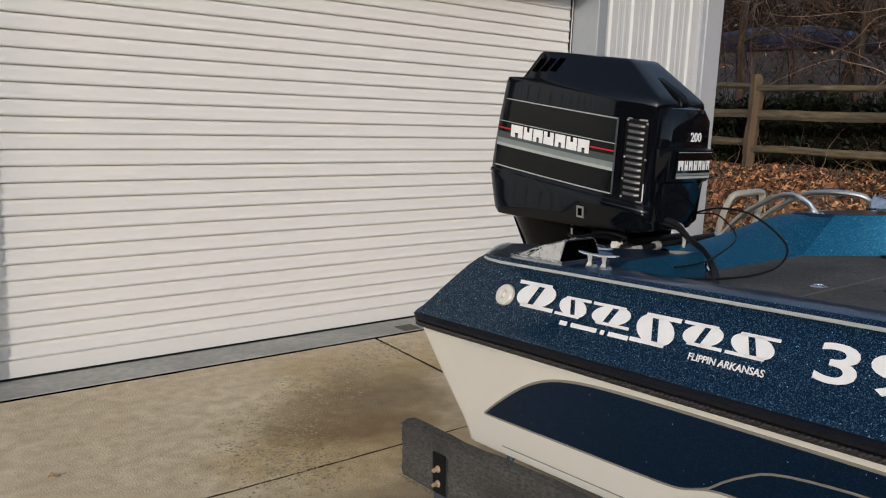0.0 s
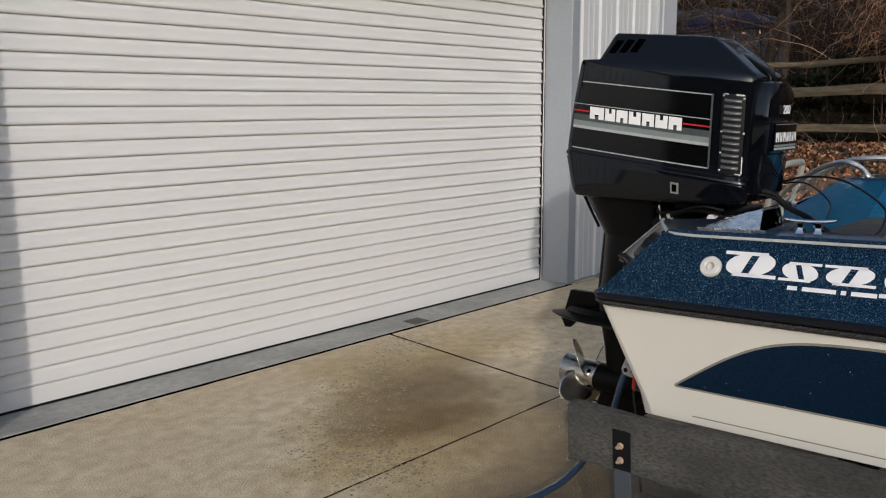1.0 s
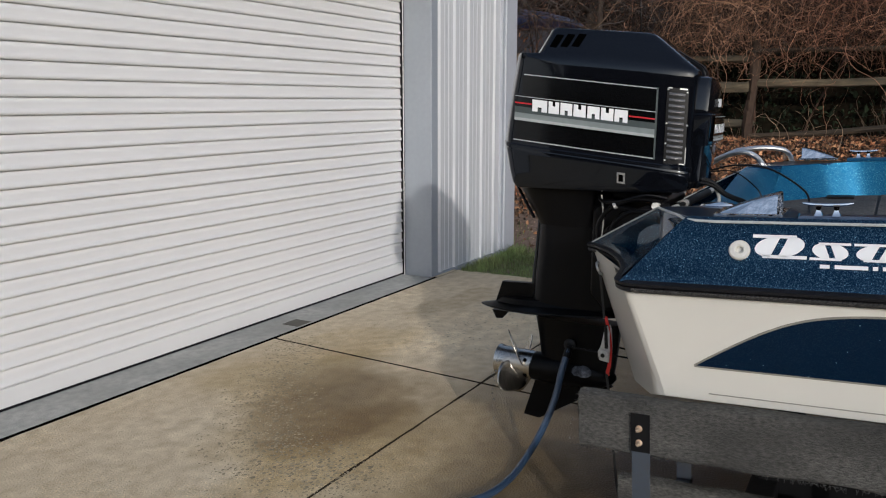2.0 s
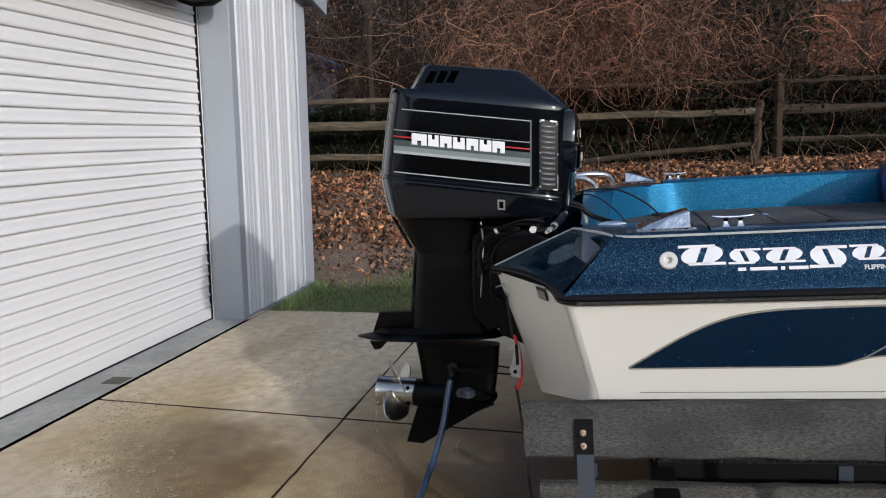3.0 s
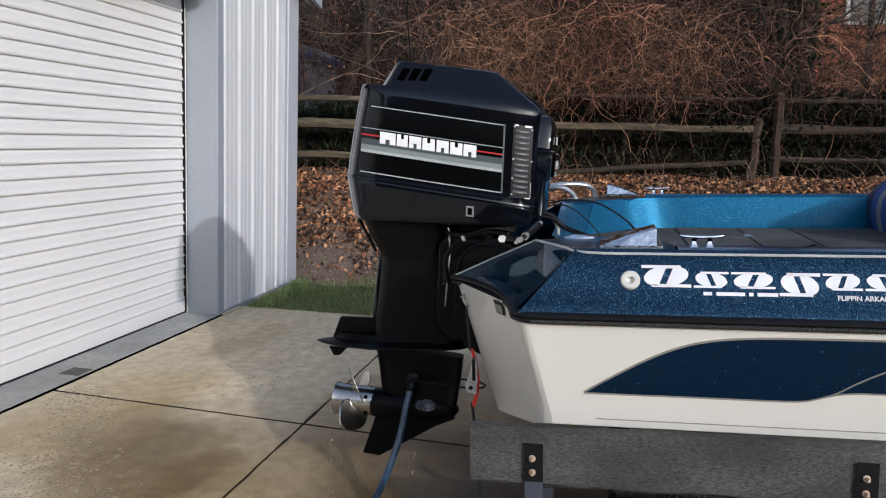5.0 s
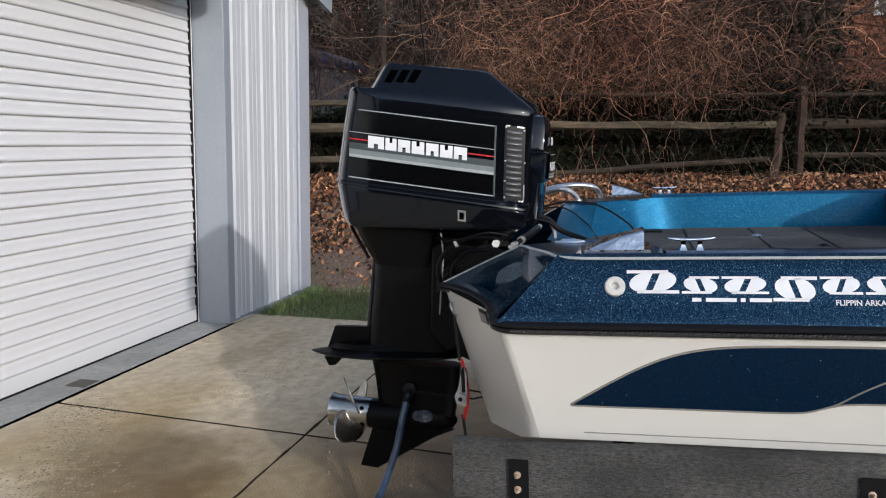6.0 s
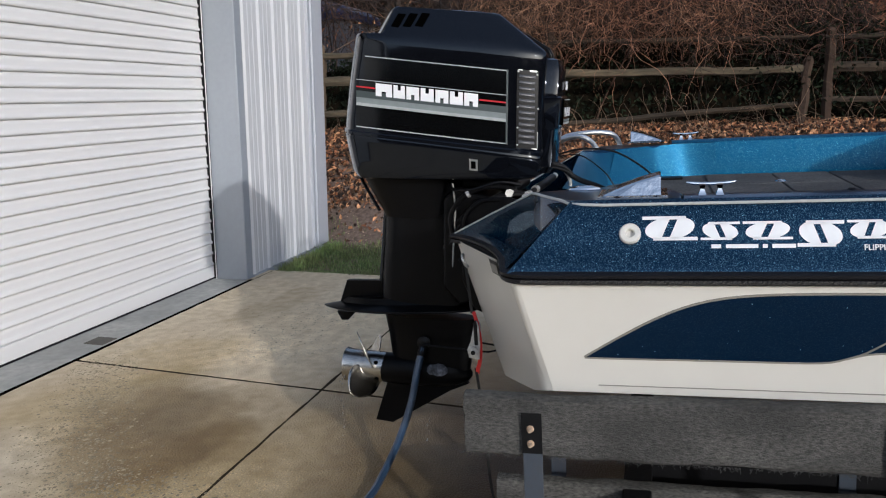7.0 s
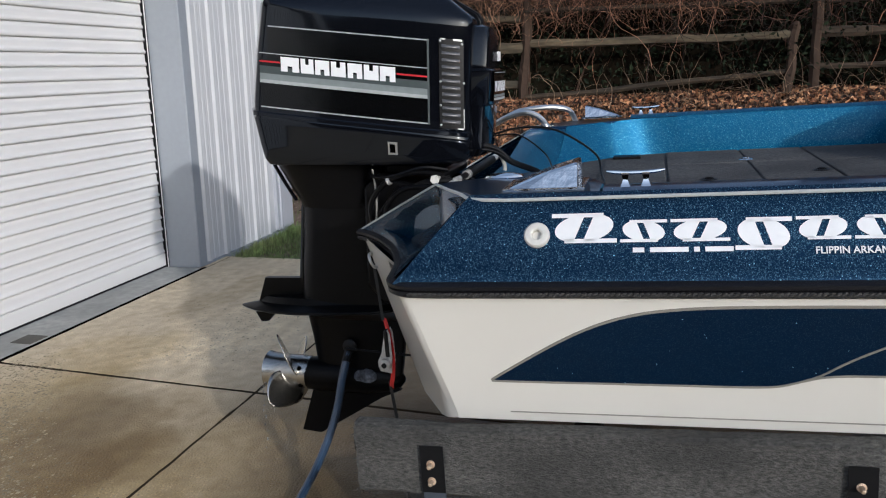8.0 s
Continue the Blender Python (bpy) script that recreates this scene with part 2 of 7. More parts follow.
RED = material("decal_red", (0.55, 0.012, 0.02), rough=0.4)
CHIP = material("bare_metal_chip", (0.55, 0.55, 0.54), rough=0.35, metal=0.8, fine=(200, 0.2))
WORN = material("worn_zinc", (0.68, 0.68, 0.67), rough=0.42, metal=0.4, big=(50, 0.15), fine=(180, 0.15), bump=(90, 0.15), second=(0.14, 0.13, 0.12))
CHROME = material("chrome", (0.82, 0.82, 0.83), rough=0.07, metal=1.0, big=(5, 0.05), fine=(60, 0.04), bump=(40, 0.03))
SCOOP = material("scoop_chrome", (0.86, 0.85, 0.84), rough=0.06, metal=1.0, big=(14, 0.06), fine=(70, 0.06), bump=(26, 0.45), second=(0.60, 0.59, 0.58))
STAINLESS = material("propeller_steel", (0.60, 0.58, 0.54), rough=0.27, metal=1.0, big=(9, 0.1), fine=(90, 0.15), bump=(60, 0.05), second=(0.33, 0.31, 0.28))
PLASTIC = material("white_plastic", (0.78, 0.76, 0.70), rough=0.4)
HOSE = material("garden_hose", (0.034, 0.066, 0.125), rough=0.3, coat=0.3, big=(8, 0.2), fine=(100, 0.1))
SCUFF = material("scuffed_metal", (0.20, 0.21, 0.24), rough=0.5, metal=0.3, big=(30, 0.33), fine=(90, 0.33), bump=(120, 0.3), second=(0.006, 0.006, 0.008))
CABLE = material("cable_black", (0.008, 0.008, 0.009), rough=0.42, spec=0.22)
GREY_TUBE = material("grey_tube", (0.45, 0.44, 0.40), rough=0.5, big=(8, 0.15))
ALU = material("polished_tube", (0.76, 0.76, 0.76), rough=0.34, metal=1.0, fine=(80, 0.05))
STRAP_RED = material("red_strap", (0.72, 0.03, 0.025), rough=0.7, fine=(200, 0.2))
STRAP_BLACK = material("black_strap", (0.015, 0.015, 0.015), rough=0.8, fine=(200, 0.2))
STICKER = material("yellow_sticker", (0.58, 0.52, 0.10), rough=0.5)
STICKER_W = material("sticker_white", (0.6, 0.6, 0.52), rough=0.5)
SEAT_BLUE = material("seat_navy_vinyl", (0.016, 0.035, 0.085), rough=0.45, big=(4, 0.1), fine=(120, 0.1), bump=(180, 0.15))
SEAT_BRIGHT = material("seat_blue_stripe", (0.03, 0.085, 0.34), rough=0.6, fine=(120, 0.2), bump=(200, 0.2))
SEAT_GREY = material("seat_grey_stripe", (0.30, 0.31, 0.31), rough=0.7, fine=(120, 0.2), bump=(200, 0.2))
DIRT = material("bank_soil", (0.26, 0.188, 0.150), rough=0.95, big=(0.9, 0.2), fine=(26, 0.30), bump=(60, 1.0), second=(0.075, 0.050, 0.034))
LEAF_A = material("dead_leaf_tan", (0.38, 0.200, 0.100), rough=0.8, big=(2, 0.1), fine=(40, 0.1), bump=(0, 0), island=0.95)
LEAF_C = material("dead_leaf_pale", (0.50, 0.37, 0.26), rough=0.8, big=(2, 0.1), fine=(40, 0.1), bump=(0, 0), island=0.4)
LEAF_B = material("dead_leaf_red", (0.21, 0.086, 0.040), rough=0.8, big=(2, 0.1), fine=(40, 0.1), bump=(0, 0), island=0.95)
GRASS = material("grass_blade", (0.165, 0.265, 0.078), rough=0.7, big=(2, 0.2), fine=(20, 0.15), bump=(0, 0), second=(0.22, 0.19, 0.09), island=0.4)
WOOD = material("weathered_rail", (0.20, 0.152, 0.092), rough=0.9, big=(6, 0.25), fine=(30, 0.33), bump=(40, 0.7), second=(0.045, 0.040, 0.028), stretch=(1, 0.2, 1))
POST = material("weathered_post", (0.17, 0.120, 0.072), rough=0.9, big=(3, 0.2), fine=(30, 0.3), bump=(40, 0.7), second=(0.09, 0.06, 0.038), stretch=(1, 1, 0.12))
# darker copies of the rail and post wood, with shade put into the colour
WOOD_SHADED = material("shaded_rail", (0.085, 0.056, 0.032), rough=0.9, big=(6, 0.25), fine=(30, 0.33), bump=(40, 0.7), second=(0.022, 0.018, 0.013), stretch=(1, 0.2, 1))
POST_SHADED = material("shaded_post", (0.080, 0.047, 0.028), rough=0.9, big=(3, 0.2), fine=(30, 0.3), bump=(40, 0.7), second=(0.045, 0.028, 0.019), stretch=(1, 1, 0.12))
VINE = material("bare_vine", (0.34, 0.205, 0.122), rough=0.9, big=(0.35, 0.3), fine=(8, 0.1), bump=(0, 0), second=(0.15, 0.062, 0.036), island=0.95)
# dark copy of the vine: shade within the thicket is put into its colour
VINE_DARK_SHADED = material("dark_shaded_vine", (0.076, 0.049, 0.033), rough=0.9, big=(0.35, 0.3), fine=(8, 0.1), bump=(0, 0), second=(0.05, 0.022, 0.014), island=0.9)
VINE_RED = material("reddish_vine", (0.34, 0.165, 0.095), rough=0.9, big=(0.5, 0.25), fine=(8, 0.1), bump=(0, 0), second=(0.13, 0.055, 0.034), island=0.95)
VINE_GREY = material("greyish_vine", (0.105, 0.092, 0.090), rough=0.9, big=(0.5, 0.25), fine=(8, 0.1), bump=(0, 0), second=(0.06, 0.05, 0.045), island=0.8)
VINE_PALE = material("pale_cane", (0.27, 0.18, 0.115), rough=0.9, big=(0.5, 0.2), fine=(8, 0.1), bump=(0, 0), island=0.5)
BARK = material("bark", (0.075, 0.052, 0.037), rough=0.95, big=(4, 0.2), fine=(25, 0.2), bump=(35, 0.9), stretch=(1, 1, 0.2))
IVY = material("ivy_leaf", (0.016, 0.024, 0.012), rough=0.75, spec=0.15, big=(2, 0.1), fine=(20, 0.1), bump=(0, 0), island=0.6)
# near-black, so the sunlit backdrop reads as the shaded depth of woods
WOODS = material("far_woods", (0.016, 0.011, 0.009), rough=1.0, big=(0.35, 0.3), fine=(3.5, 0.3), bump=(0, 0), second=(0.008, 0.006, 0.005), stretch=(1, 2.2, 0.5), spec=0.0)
# near-black: the shade inside the undergrowth is put into this colour
SHADE = material("undergrowth_shade", (0.011, 0.012, 0.008), rough=1.0, big=(1.2, 0.3), fine=(14, 0.3), bump=(30, 1.0), second=(0.014, 0.010, 0.007), spec=0.0)
CRUMB = material("driveway_crumb", (0.46, 0.38, 0.25), rough=0.95, bump=(0, 0), island=0.3)
BRICK = material("orange_brick", (0.20, 0.070, 0.033), rough=0.9, big=(0.6, 0.1), fine=(8, 0.2), bump=(12, 0.3))
TARP = material("blue_tarp", (0.008, 0.016, 0.07), rough=0.5, big=(2, 0.2), bump=(5, 0.4))
FAR_WHITE = material("far_white", (0.52, 0.52, 0.53), rough=0.5)
COVER = material("dull_white_panel", (0.12, 0.12, 0.135), rough=0.6, big=(2, 0.2))
WATER = material("water", (0.85, 0.88, 0.9), rough=0.03, big=(2, 0.0), fine=(2, 0.0), bump=(0, 0))
WATER.node_tree.nodes["Principled BSDF"].inputs["Transmission Weight"].default_value = 0.8
WATER.node_tree.nodes["Principled BSDF"].inputs["IOR"].default_value = 1.33
GLASS_DARK = material("window_glass", (0.10, 0.11, 0.12), rough=0.08)


# ---- building blocks ----
def part(name, bm, mat, parent=None, label="", smooth=True, bevel=0.0):
    """Links a bmesh as one mesh object, under a thing if one is given."""
    bmesh.ops.recalc_face_normals(bm, faces=bm.faces[:])
    me = bpy.data.meshes.new(name)
    bm.to_mesh(me)
    bm.free()
    return fit_out(name, me, mat, parent, label, smooth, bevel)


def fit_out(name, me, mat, parent=None, label="", smooth=True, bevel=0.0):
    for one in mat if isinstance(mat, (list, tuple)) else [mat]:
        me.materials.append(one)
    me.polygons.foreach_set("use_smooth", [smooth] * len(me.polygons))
    ob = new(name, me)
    if smooth:
        me.set_sharp_from_angle(angle=radians(35))
    if bevel:
        mod = ob.modifiers.new("bevel", "BEVEL")
        mod.width, mod.segments, mod.limit_method, mod.angle_limit = bevel, 2, "ANGLE", radians(30)
    if parent:
        ob.parent = parent
    if label:
        ob["label"] = label
    return ob


def raw(name, verts, faces, mat, parent=None, label="", smooth=False):
    me = bpy.data.meshes.new(name)
    me.from_pydata(verts, [], faces)
    return fit_out(name, me, mat, parent, label, smooth)


def box(bm, x0, x1, y0, y1, z0, z1):
    v = [bm.verts.new((x, y, z)) for z in (z0, z1) for x, y in ((x0, y0), (x1, y0), (x1, y1), (x0, y1))]
    for f in ((3, 2, 1, 0), (4, 5, 6, 7), (0, 1, 5, 4), (1, 2, 6, 5), (2, 3, 7, 6), (3, 0, 4, 7)):
        bm.faces.new([v[i] for i in f])
    return bm


def boxed(*b):
    return box(bmesh.new(), *b)


def loft(bm, rings, cap=True, closed=True):
    rows = [[bm.verts.new(p) for p in r] for r in rings]
    n = len(rows[0])
    for a, b in zip(rows, rows[1:]):
        for i in range(n if closed else n - 1):
            bm.faces.new((a[i], a[(i + 1) % n], b[(i + 1) % n], b[i]))
    if cap and closed:
        bm.faces.new(rows[0][::-1])
        bm.faces.new(rows[-1])
    return bm


def prism(bm, outline, axis, lo, hi):
    """An outline of 2D points drawn out along one axis from lo to hi."""
    def at(p, d):
        return {"x": (d, *p), "y": (p[0], d, p[1]), "z": (*p, d)}[axis]
    return loft(bm, [[at(p, lo) for p in outline], [at(p, hi) for p in outline]])


def smooth_line(points, steps=6):
    """A Catmull-Rom curve through the points."""
    p = [Vector(q) for q in points]
    p = [2 * p[0] - p[1], *p, 2 * p[-1] - p[-2]]
    out = []
    for a, b, c, d in zip(p, p[1:], p[2:], p[3:]):
        for k in range(steps):
            t = k / steps
            out.append(0.5 * (2 * b + (c - a) * t + (2 * a - 5 * b + 4 * c - d) * t * t + (3 * b - a - 3 * c + d) * t ** 3))
    return out + [p[-2]]


def tube_rings(points, radius, sides=8):
    pts = [Vector(q) for q in points]
    side = None
    rings = []
    for i, p in enumerate(pts):
        way = (pts[min(i + 1, len(pts) - 1)] - pts[max(i - 1, 0)]).normalized()
        if side is None:
            side = way.cross((0.3, 0.2, 1) if abs(way.z) < 0.9 else (1, 0, 0)).normalized()
        side = (side - way * side.dot(way)).normalized()
        up = way.cross(side)
        r = radius[i] if isinstance(radius, (list, tuple)) else radius
        rings.append([tuple(p + r * (math.cos(a) * side + math.sin(a) * up)) for a in (2 * math.pi * k / sides for k in range(sides))])
    return rings


def tube(bm, points, radius, sides=8):
    return loft(bm, tube_rings(points, radius, sides))


def disc_rings(bm, centre, axis, profile, sides=20):
    """A turned part: profile of (along, radius) about an axis through centre."""
    w = Vector(axis).normalized()
    u = w.cross((0, 0, 1) if abs(w.z) < 0.9 else (1, 0, 0)).normalized()
    v = w.cross(u)
    c = Vector(centre)
    return loft(bm, [[tuple(c + w * d + r * (math.cos(a) * u + math.sin(a) * v)) for a in (2 * math.pi * k / sides for k in range(sides))] for d, r in profile])


def thing(name, m, label, category, group="", kind=""):
    e = new(name)
    e.empty_display_size = 0.1
    e.matrix_world = m
    return tagged(e, label, category, group, kind)


def lettering(body, size, m, name, mat, parent, thick=0.0008, squeeze=1.0):
    """Raised lettering in the built-in font, as a mesh at the pose m."""
    cu = bpy.data.curves.new(name, "FONT")
    cu.body, cu.size, cu.extrude, cu.align_x, cu.resolution_u = body, size, thick, "LEFT", 4
    cu.offset = size * 0.012
    tmp = bpy.data.objects.new(name, cu)
    scene.collection.objects.link(tmp)
    me = bpy.data.meshes.new_from_object(tmp.evaluated_get(bpy.context.evaluated_depsgraph_get()))
    bpy.data.objects.remove(tmp)
    bpy.data.curves.remove(cu)
    me.transform(m @ Matrix.Diagonal((squeeze, 1, 1, 1)))
    return fit_out(name, me, mat, parent, "", False)


# ---- ground, driveway and bank ----
SLAB_EDGE = 5.65


def ground_height(x, y):
    """Flat yard that climbs to the fence as a leafy bank."""
    s = min(1.0, max(0.0, (x - 6.7 - 0.12 * math.sin(y * 1.3)) / 2.5))
    rise = 1.02 - 0.03 * (y - 1.0) * (0.6 if y > 1 else 1.0)
    rise = min(1.15, max(0.8, rise))
    z = rise * s * s * (3 - 2 * s)
    rough = 0.035 * noise.noise((x * 1.7, y * 1.7, 0)) + 0.02 * noise.noise((x * 5, y * 5, 3))
    return z + rough * min(1.0, max(0.0, (x - 6.0) / 1.0)) - 0.03


def make_ground():
    def axis(fine, far):
        left = [-(far * (k / 8) ** 2.2) for k in range(8, 0, -1)]
        return [fine[0] + v for v in left] + fine + [fine[-1] - v for v in left[::-1]]
    xs = axis([5.3 + 0.12 * k for k in range(46)], 300)
    ys = axis([-9 + 0.2 * k for k in range(106)], 300)
    verts = [(x, y, ground_height(x, y)) for y in ys for x in xs]
    w = len(xs)
    faces = [(j * w + i, j * w + i + 1, (j + 1) * w + i + 1, (j + 1) * w + i) for j in range(len(ys) - 1) for i in range(w - 1)]
    tagged(raw("ground", verts, faces, DIRT, smooth=True), "bare brown soil yard rising as a bank to the fence", "ground", kind="structure")


make_ground()


def joint_x(y):
    return 3.30 + (y - 3.6) * 0.075


def slab_piece(x0, x1, y0, y1, gap=0.0115, cut=0.007):
    """One poured bay of the driveway with softened edges."""
    def edge(side, y):
        a = joint_x(y) if side == "joint" else side
        return a
    along_x, along_y = max(2, int((edge(x1, y0) - edge(x0, y0)) / 0.07)), max(2, int((y1 - y0) / 0.07))
    def side(fixed, lo, hi, across, sign, inset):
        n = along_x if across == "y" else along_y
        out = []
        for k in range(n):
            t = lo + (hi - lo) * k / n
            w = 0.0 if k == 0 else 0.0048 * noise.noise((t * 9, fixed * 3 + sign * 5, 1)) + 0.0028 * noise.noise((t * 34, fixed, 8))
            out.append((t, sign * ((cut if across == "y" else gap) + inset) + w))
        return out
    bm = bmesh.new()
    rows = []
    for inset, z in ((0.0, -0.10), (0.0, -0.0004), (0.0005, 0.0)):
        ya, yb = y0 + cut + inset, y1 - cut - inset
        def left(y):
            return edge(x0, y) + gap + inset
        def right(y):
            return edge(x1, y) - gap - inset
        r = []
        for t, off in side(y0, left(ya), right(ya), "y", 1, inset):
            r.append((t, y0 + off, z))
        for t, off in side(3.3, ya, yb, "x", -1, inset):
            r.append((edge(x1, t) + off, t, z))
        for t, off in side(y1, left(yb), right(yb), "y", -1, inset):
            r.append((right(yb) + left(yb) - t, y1 + off, z))
        for t, off in side(3.3, ya, yb, "x", 1, inset):
            u = ya + yb - t
            r.append((edge(x0, u) + off, u, z))
        rows.append(r)
    return loft(bm, rows)


driveway = tagged(new("driveway", None), "pale tan concrete driveway with damp stains and cut joints", "driveway", kind="structure")
part("joint_bed", prism(bmesh.new(), [(-7.98, -7.98), (SLAB_EDGE - 0.02, -7.98), (SLAB_EDGE - 0.02, 4.30), (-7.98, 4.30)], "z", -0.09, -0.0018), GAP, driveway, "dark dirt in the joints", smooth=False)
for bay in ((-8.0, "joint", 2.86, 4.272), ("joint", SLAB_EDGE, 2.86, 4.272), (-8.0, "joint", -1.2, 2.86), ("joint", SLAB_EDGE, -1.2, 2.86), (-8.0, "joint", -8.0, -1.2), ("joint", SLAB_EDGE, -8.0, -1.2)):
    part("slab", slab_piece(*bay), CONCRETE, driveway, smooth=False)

part("expansion_joint", boxed(-7.9, 5.30, 4.250, 4.296, -0.05, -0.001), FILLER, driveway, "black filler strip", smooth=False)

part("slab", boxed(5.302, SLAB_EDGE - 0.012, 4.2745, 4.326, -0.1, -0.0015), CONCRETE, driveway, smooth=False)

# ---- garage ----
DOOR_L, DOOR_R, WALL_Y, DOOR_Y, CORNER = 1.04, 5.257, 4.297, 4.57, 6.83


def box_thing(name, b, mat, label, category, bevel=0.004):
    ob = part(name, boxed(*b), mat, smooth=False, bevel=bevel)
    return tagged(ob, label, category, kind="structure")


sill = box_thing("threshold", (DOOR_L - 0.05, DOOR_R - 0.003, WALL_Y, 4.75, -0.1, 0.003), SILL, "grey worn concrete threshold under the roller door", "threshold")
patch = part("patch", boxed(3.60, 3.73, WALL_Y + 0.006, WALL_Y + 0.125, -0.05, 0.007), material("patch_dark", (0.13, 0.12, 0.10), rough=0.85, big=(8, 0.2)), sill, "dark square mortar patch", smooth=False)

PITCH = 0.0806
door = tagged(new("door_1"), "closed white corrugated steel roller door", "roller door", kind="structure")


def slat_mesh():
    prof = [(-0.001, 0.014), (0.0, 0.003), (0.0006, -0.004), (0.003, -0.0085), (0.008, -0.0115), (0.014, -0.0115), (0.020, -0.008), (0.026, -0.003), (0.031, -0.0008), (0.052, -0.0014), (PITCH - 0.0055, 0.0), (PITCH - 0.0045, 0.003), (PITCH - 0.0015, 0.014)]
    xs = [DOOR_L + 0.012, 2.4, 3.8, DOOR_R - 0.012]
    bm = bmesh.new()
    loft(bm, [[(x, y, z) for z, y in prof] for x in xs], cap=False, closed=False)
    me = bpy.data.meshes.new("slat")
    bmesh.ops.recalc_face_normals(bm, faces=bm.faces[:])
    bm.to_mesh(me)
    bm.free()
    me.materials.append(DOOR_WHITE)
    me.polygons.foreach_set("use_smooth", [True] * len(me.polygons))
    return me


SLAT = slat_mesh()
for k in range(33):
    s = new("slat", SLAT)
    s.parent, s.location = door, (0, DOOR_Y + random.uniform(-0.0012, 0.0012), 0.106 + k * PITCH)
part("bottom_bar", boxed(DOOR_L + 0.012, DOOR_R - 0.012, DOOR_Y - 0.011, DOOR_Y + 0.02, 0.016, 0.1045), DOOR_WHITE, door, smooth=False, bevel=0.004)
part("bottom_seal", boxed(DOOR_L + 0.012, DOOR_R - 0.012, DOOR_Y - 0.006, DOOR_Y + 0.016, 0.003, 0.016), RUBBER, door, "black rubber seal", smooth=False)
part("door_backing", boxed(DOOR_L, DOOR_R, DOOR_Y + 0.06, DOOR_Y + 0.08, 0.003, 2.8), HOOD_BLACK, door, "dark backing behind the curtain", smooth=False)
for x0, x1 in ((DOOR_L, DOOR_L + 0.011), (DOOR_R - 0.011, DOOR_R - 0.001)):
    part("guide_rail", boxed(x0, x1, DOOR_Y - 0.03, DOOR_Y + 0.03, 0.004, 2.8), HOOD_BLACK, door, "dark side guide", smooth=False)
    xe = x1 + 0.004 if x0 < 2 else x0 - 0.008
    part("guide_lip", boxed(xe, xe + 0.004, DOOR_Y - 0.034, DOOR_Y - 0.028, 0.004, 2.8), DOOR_WHITE, door, smooth=False)


def ribbed_wall(x0, x1, z1, first=0.093, step=0.247):
    """Steel wall panel with tall ribs and low stiffening beads."""
    outline = [(x0, 0.0)]
    x = x0 + first
    while x < x1 - 0.06:
        outline += [(x - 0.032, 0.0), (x - 0.015, -0.015), (x + 0.015, -0.015), (x + 0.032, 0.0)]
        for b in (0.088, 0.158):
            if x + b + 0.03 < x1 - 0.02:
                outline += [(x + b - 0.020, 0.0), (x + b - 0.012, -0.003), (x + b + 0.012, -0.003), (x + b + 0.020, 0.0)]
        x += step
    outline.append((x1, 0.0))
    bm = bmesh.new()
    loft(bm, [[(a, WALL_Y + 0.03 + b, z) for a, b in outline] for z in (0.012, z1)], cap=False, closed=False)
    return bm


wall = tagged(new("wall_south"), "pale ribbed steel garage wall with blue-grey corner trim", "wall", kind="structure")
part("wall_panel", ribbed_wall(DOOR_R + 0.09, CORNER - 0.28, 3.2), WALL_WHITE, wall, smooth=False)
part("wall_panel", ribbed_wall(-4.0, DOOR_L - 0.09, 3.2), WALL_WHITE, wall, smooth=False)
part("wall_core", boxed(DOOR_R + 0.004, CORNER - 0.02, WALL_Y + 0.034, 4.86, 0.0, 3.2), STEEL_BLUE, wall, smooth=False)
part("wall_core", boxed(-4.0, DOOR_L - 0.004, WALL_Y + 0.034, 4.86, 0.0, 3.2), STEEL_BLUE, wall, smooth=False)
part("header", boxed(DOOR_L - 0.003, DOOR_R + 0.003, WALL_Y + 0.004, 4.86, 2.72, 3.2), STEEL_BLUE, wall, smooth=False)
for x0, x1 in ((DOOR_R, DOOR_R + 0.095), (DOOR_L - 0.095, DOOR_L)):
    right = x0 > 3
    bm = bmesh.new()
    if right:
        prism(bm, [(x0, DOOR_Y + 0.05), (x0, WALL_Y + 0.006), (x0 + 0.006, WALL_Y), (x1, WALL_Y), (x1, WALL_Y + 0.03), (x0 + 0.02, WALL_Y + 0.033), (x0 + 0.02, DOOR_Y + 0.05)], "z", 0.005, 3.2)
    else:
        prism(bm, [(x1, DOOR_Y + 0.05), (x1, WALL_Y + 0.006), (x1 - 0.006, WALL_Y), (x0, WALL_Y), (x0, WALL_Y + 0.03), (x1 - 0.02, WALL_Y + 0.033), (x1 - 0.02, DOOR_Y + 0.05)], "z", 0.005, 3.2)
    part("jamb", bm, STEEL_BLUE, wall, "flat blue-grey steel door jamb", smooth=False)
part("corner_trim", prism(bmesh.new(), [(CORNER - 0.29, WALL_Y + 0.004), (CORNER - 0.265, WALL_Y + 0.004), (CORNER - 0.26, WALL_Y + 0.012), (CORNER - 0.225, WALL_Y + 0.012), (CORNER - 0.22, WALL_Y), (CORNER, WALL_Y), (CORNER, WALL_Y + 0.15), (CORNER - 0.006, WALL_Y + 0.15), (CORNER - 0.006, WALL_Y + 0.03), (CORNER - 0.29, WALL_Y + 0.03)], "z", 0.02, 2.75), TRIM_PALE, wall, "blue-grey corner trim", smooth=False)
part("base_trim", boxed(DOOR_R + 0.1, CORNER - 0.1, WALL_Y + 0.012, WALL_Y + 0.034, -0.05, 0.0115), STEEL_BLUE, wall, smooth=False)
tagged(part("wall_east", boxed(CORNER - 0.02, CORNER - 0.008, WALL_Y + 0.155, 13.0, 0.0, 2.55), WALL_WHITE, smooth=False), "pale steel side wall of the garage", "wall", kind="structure")

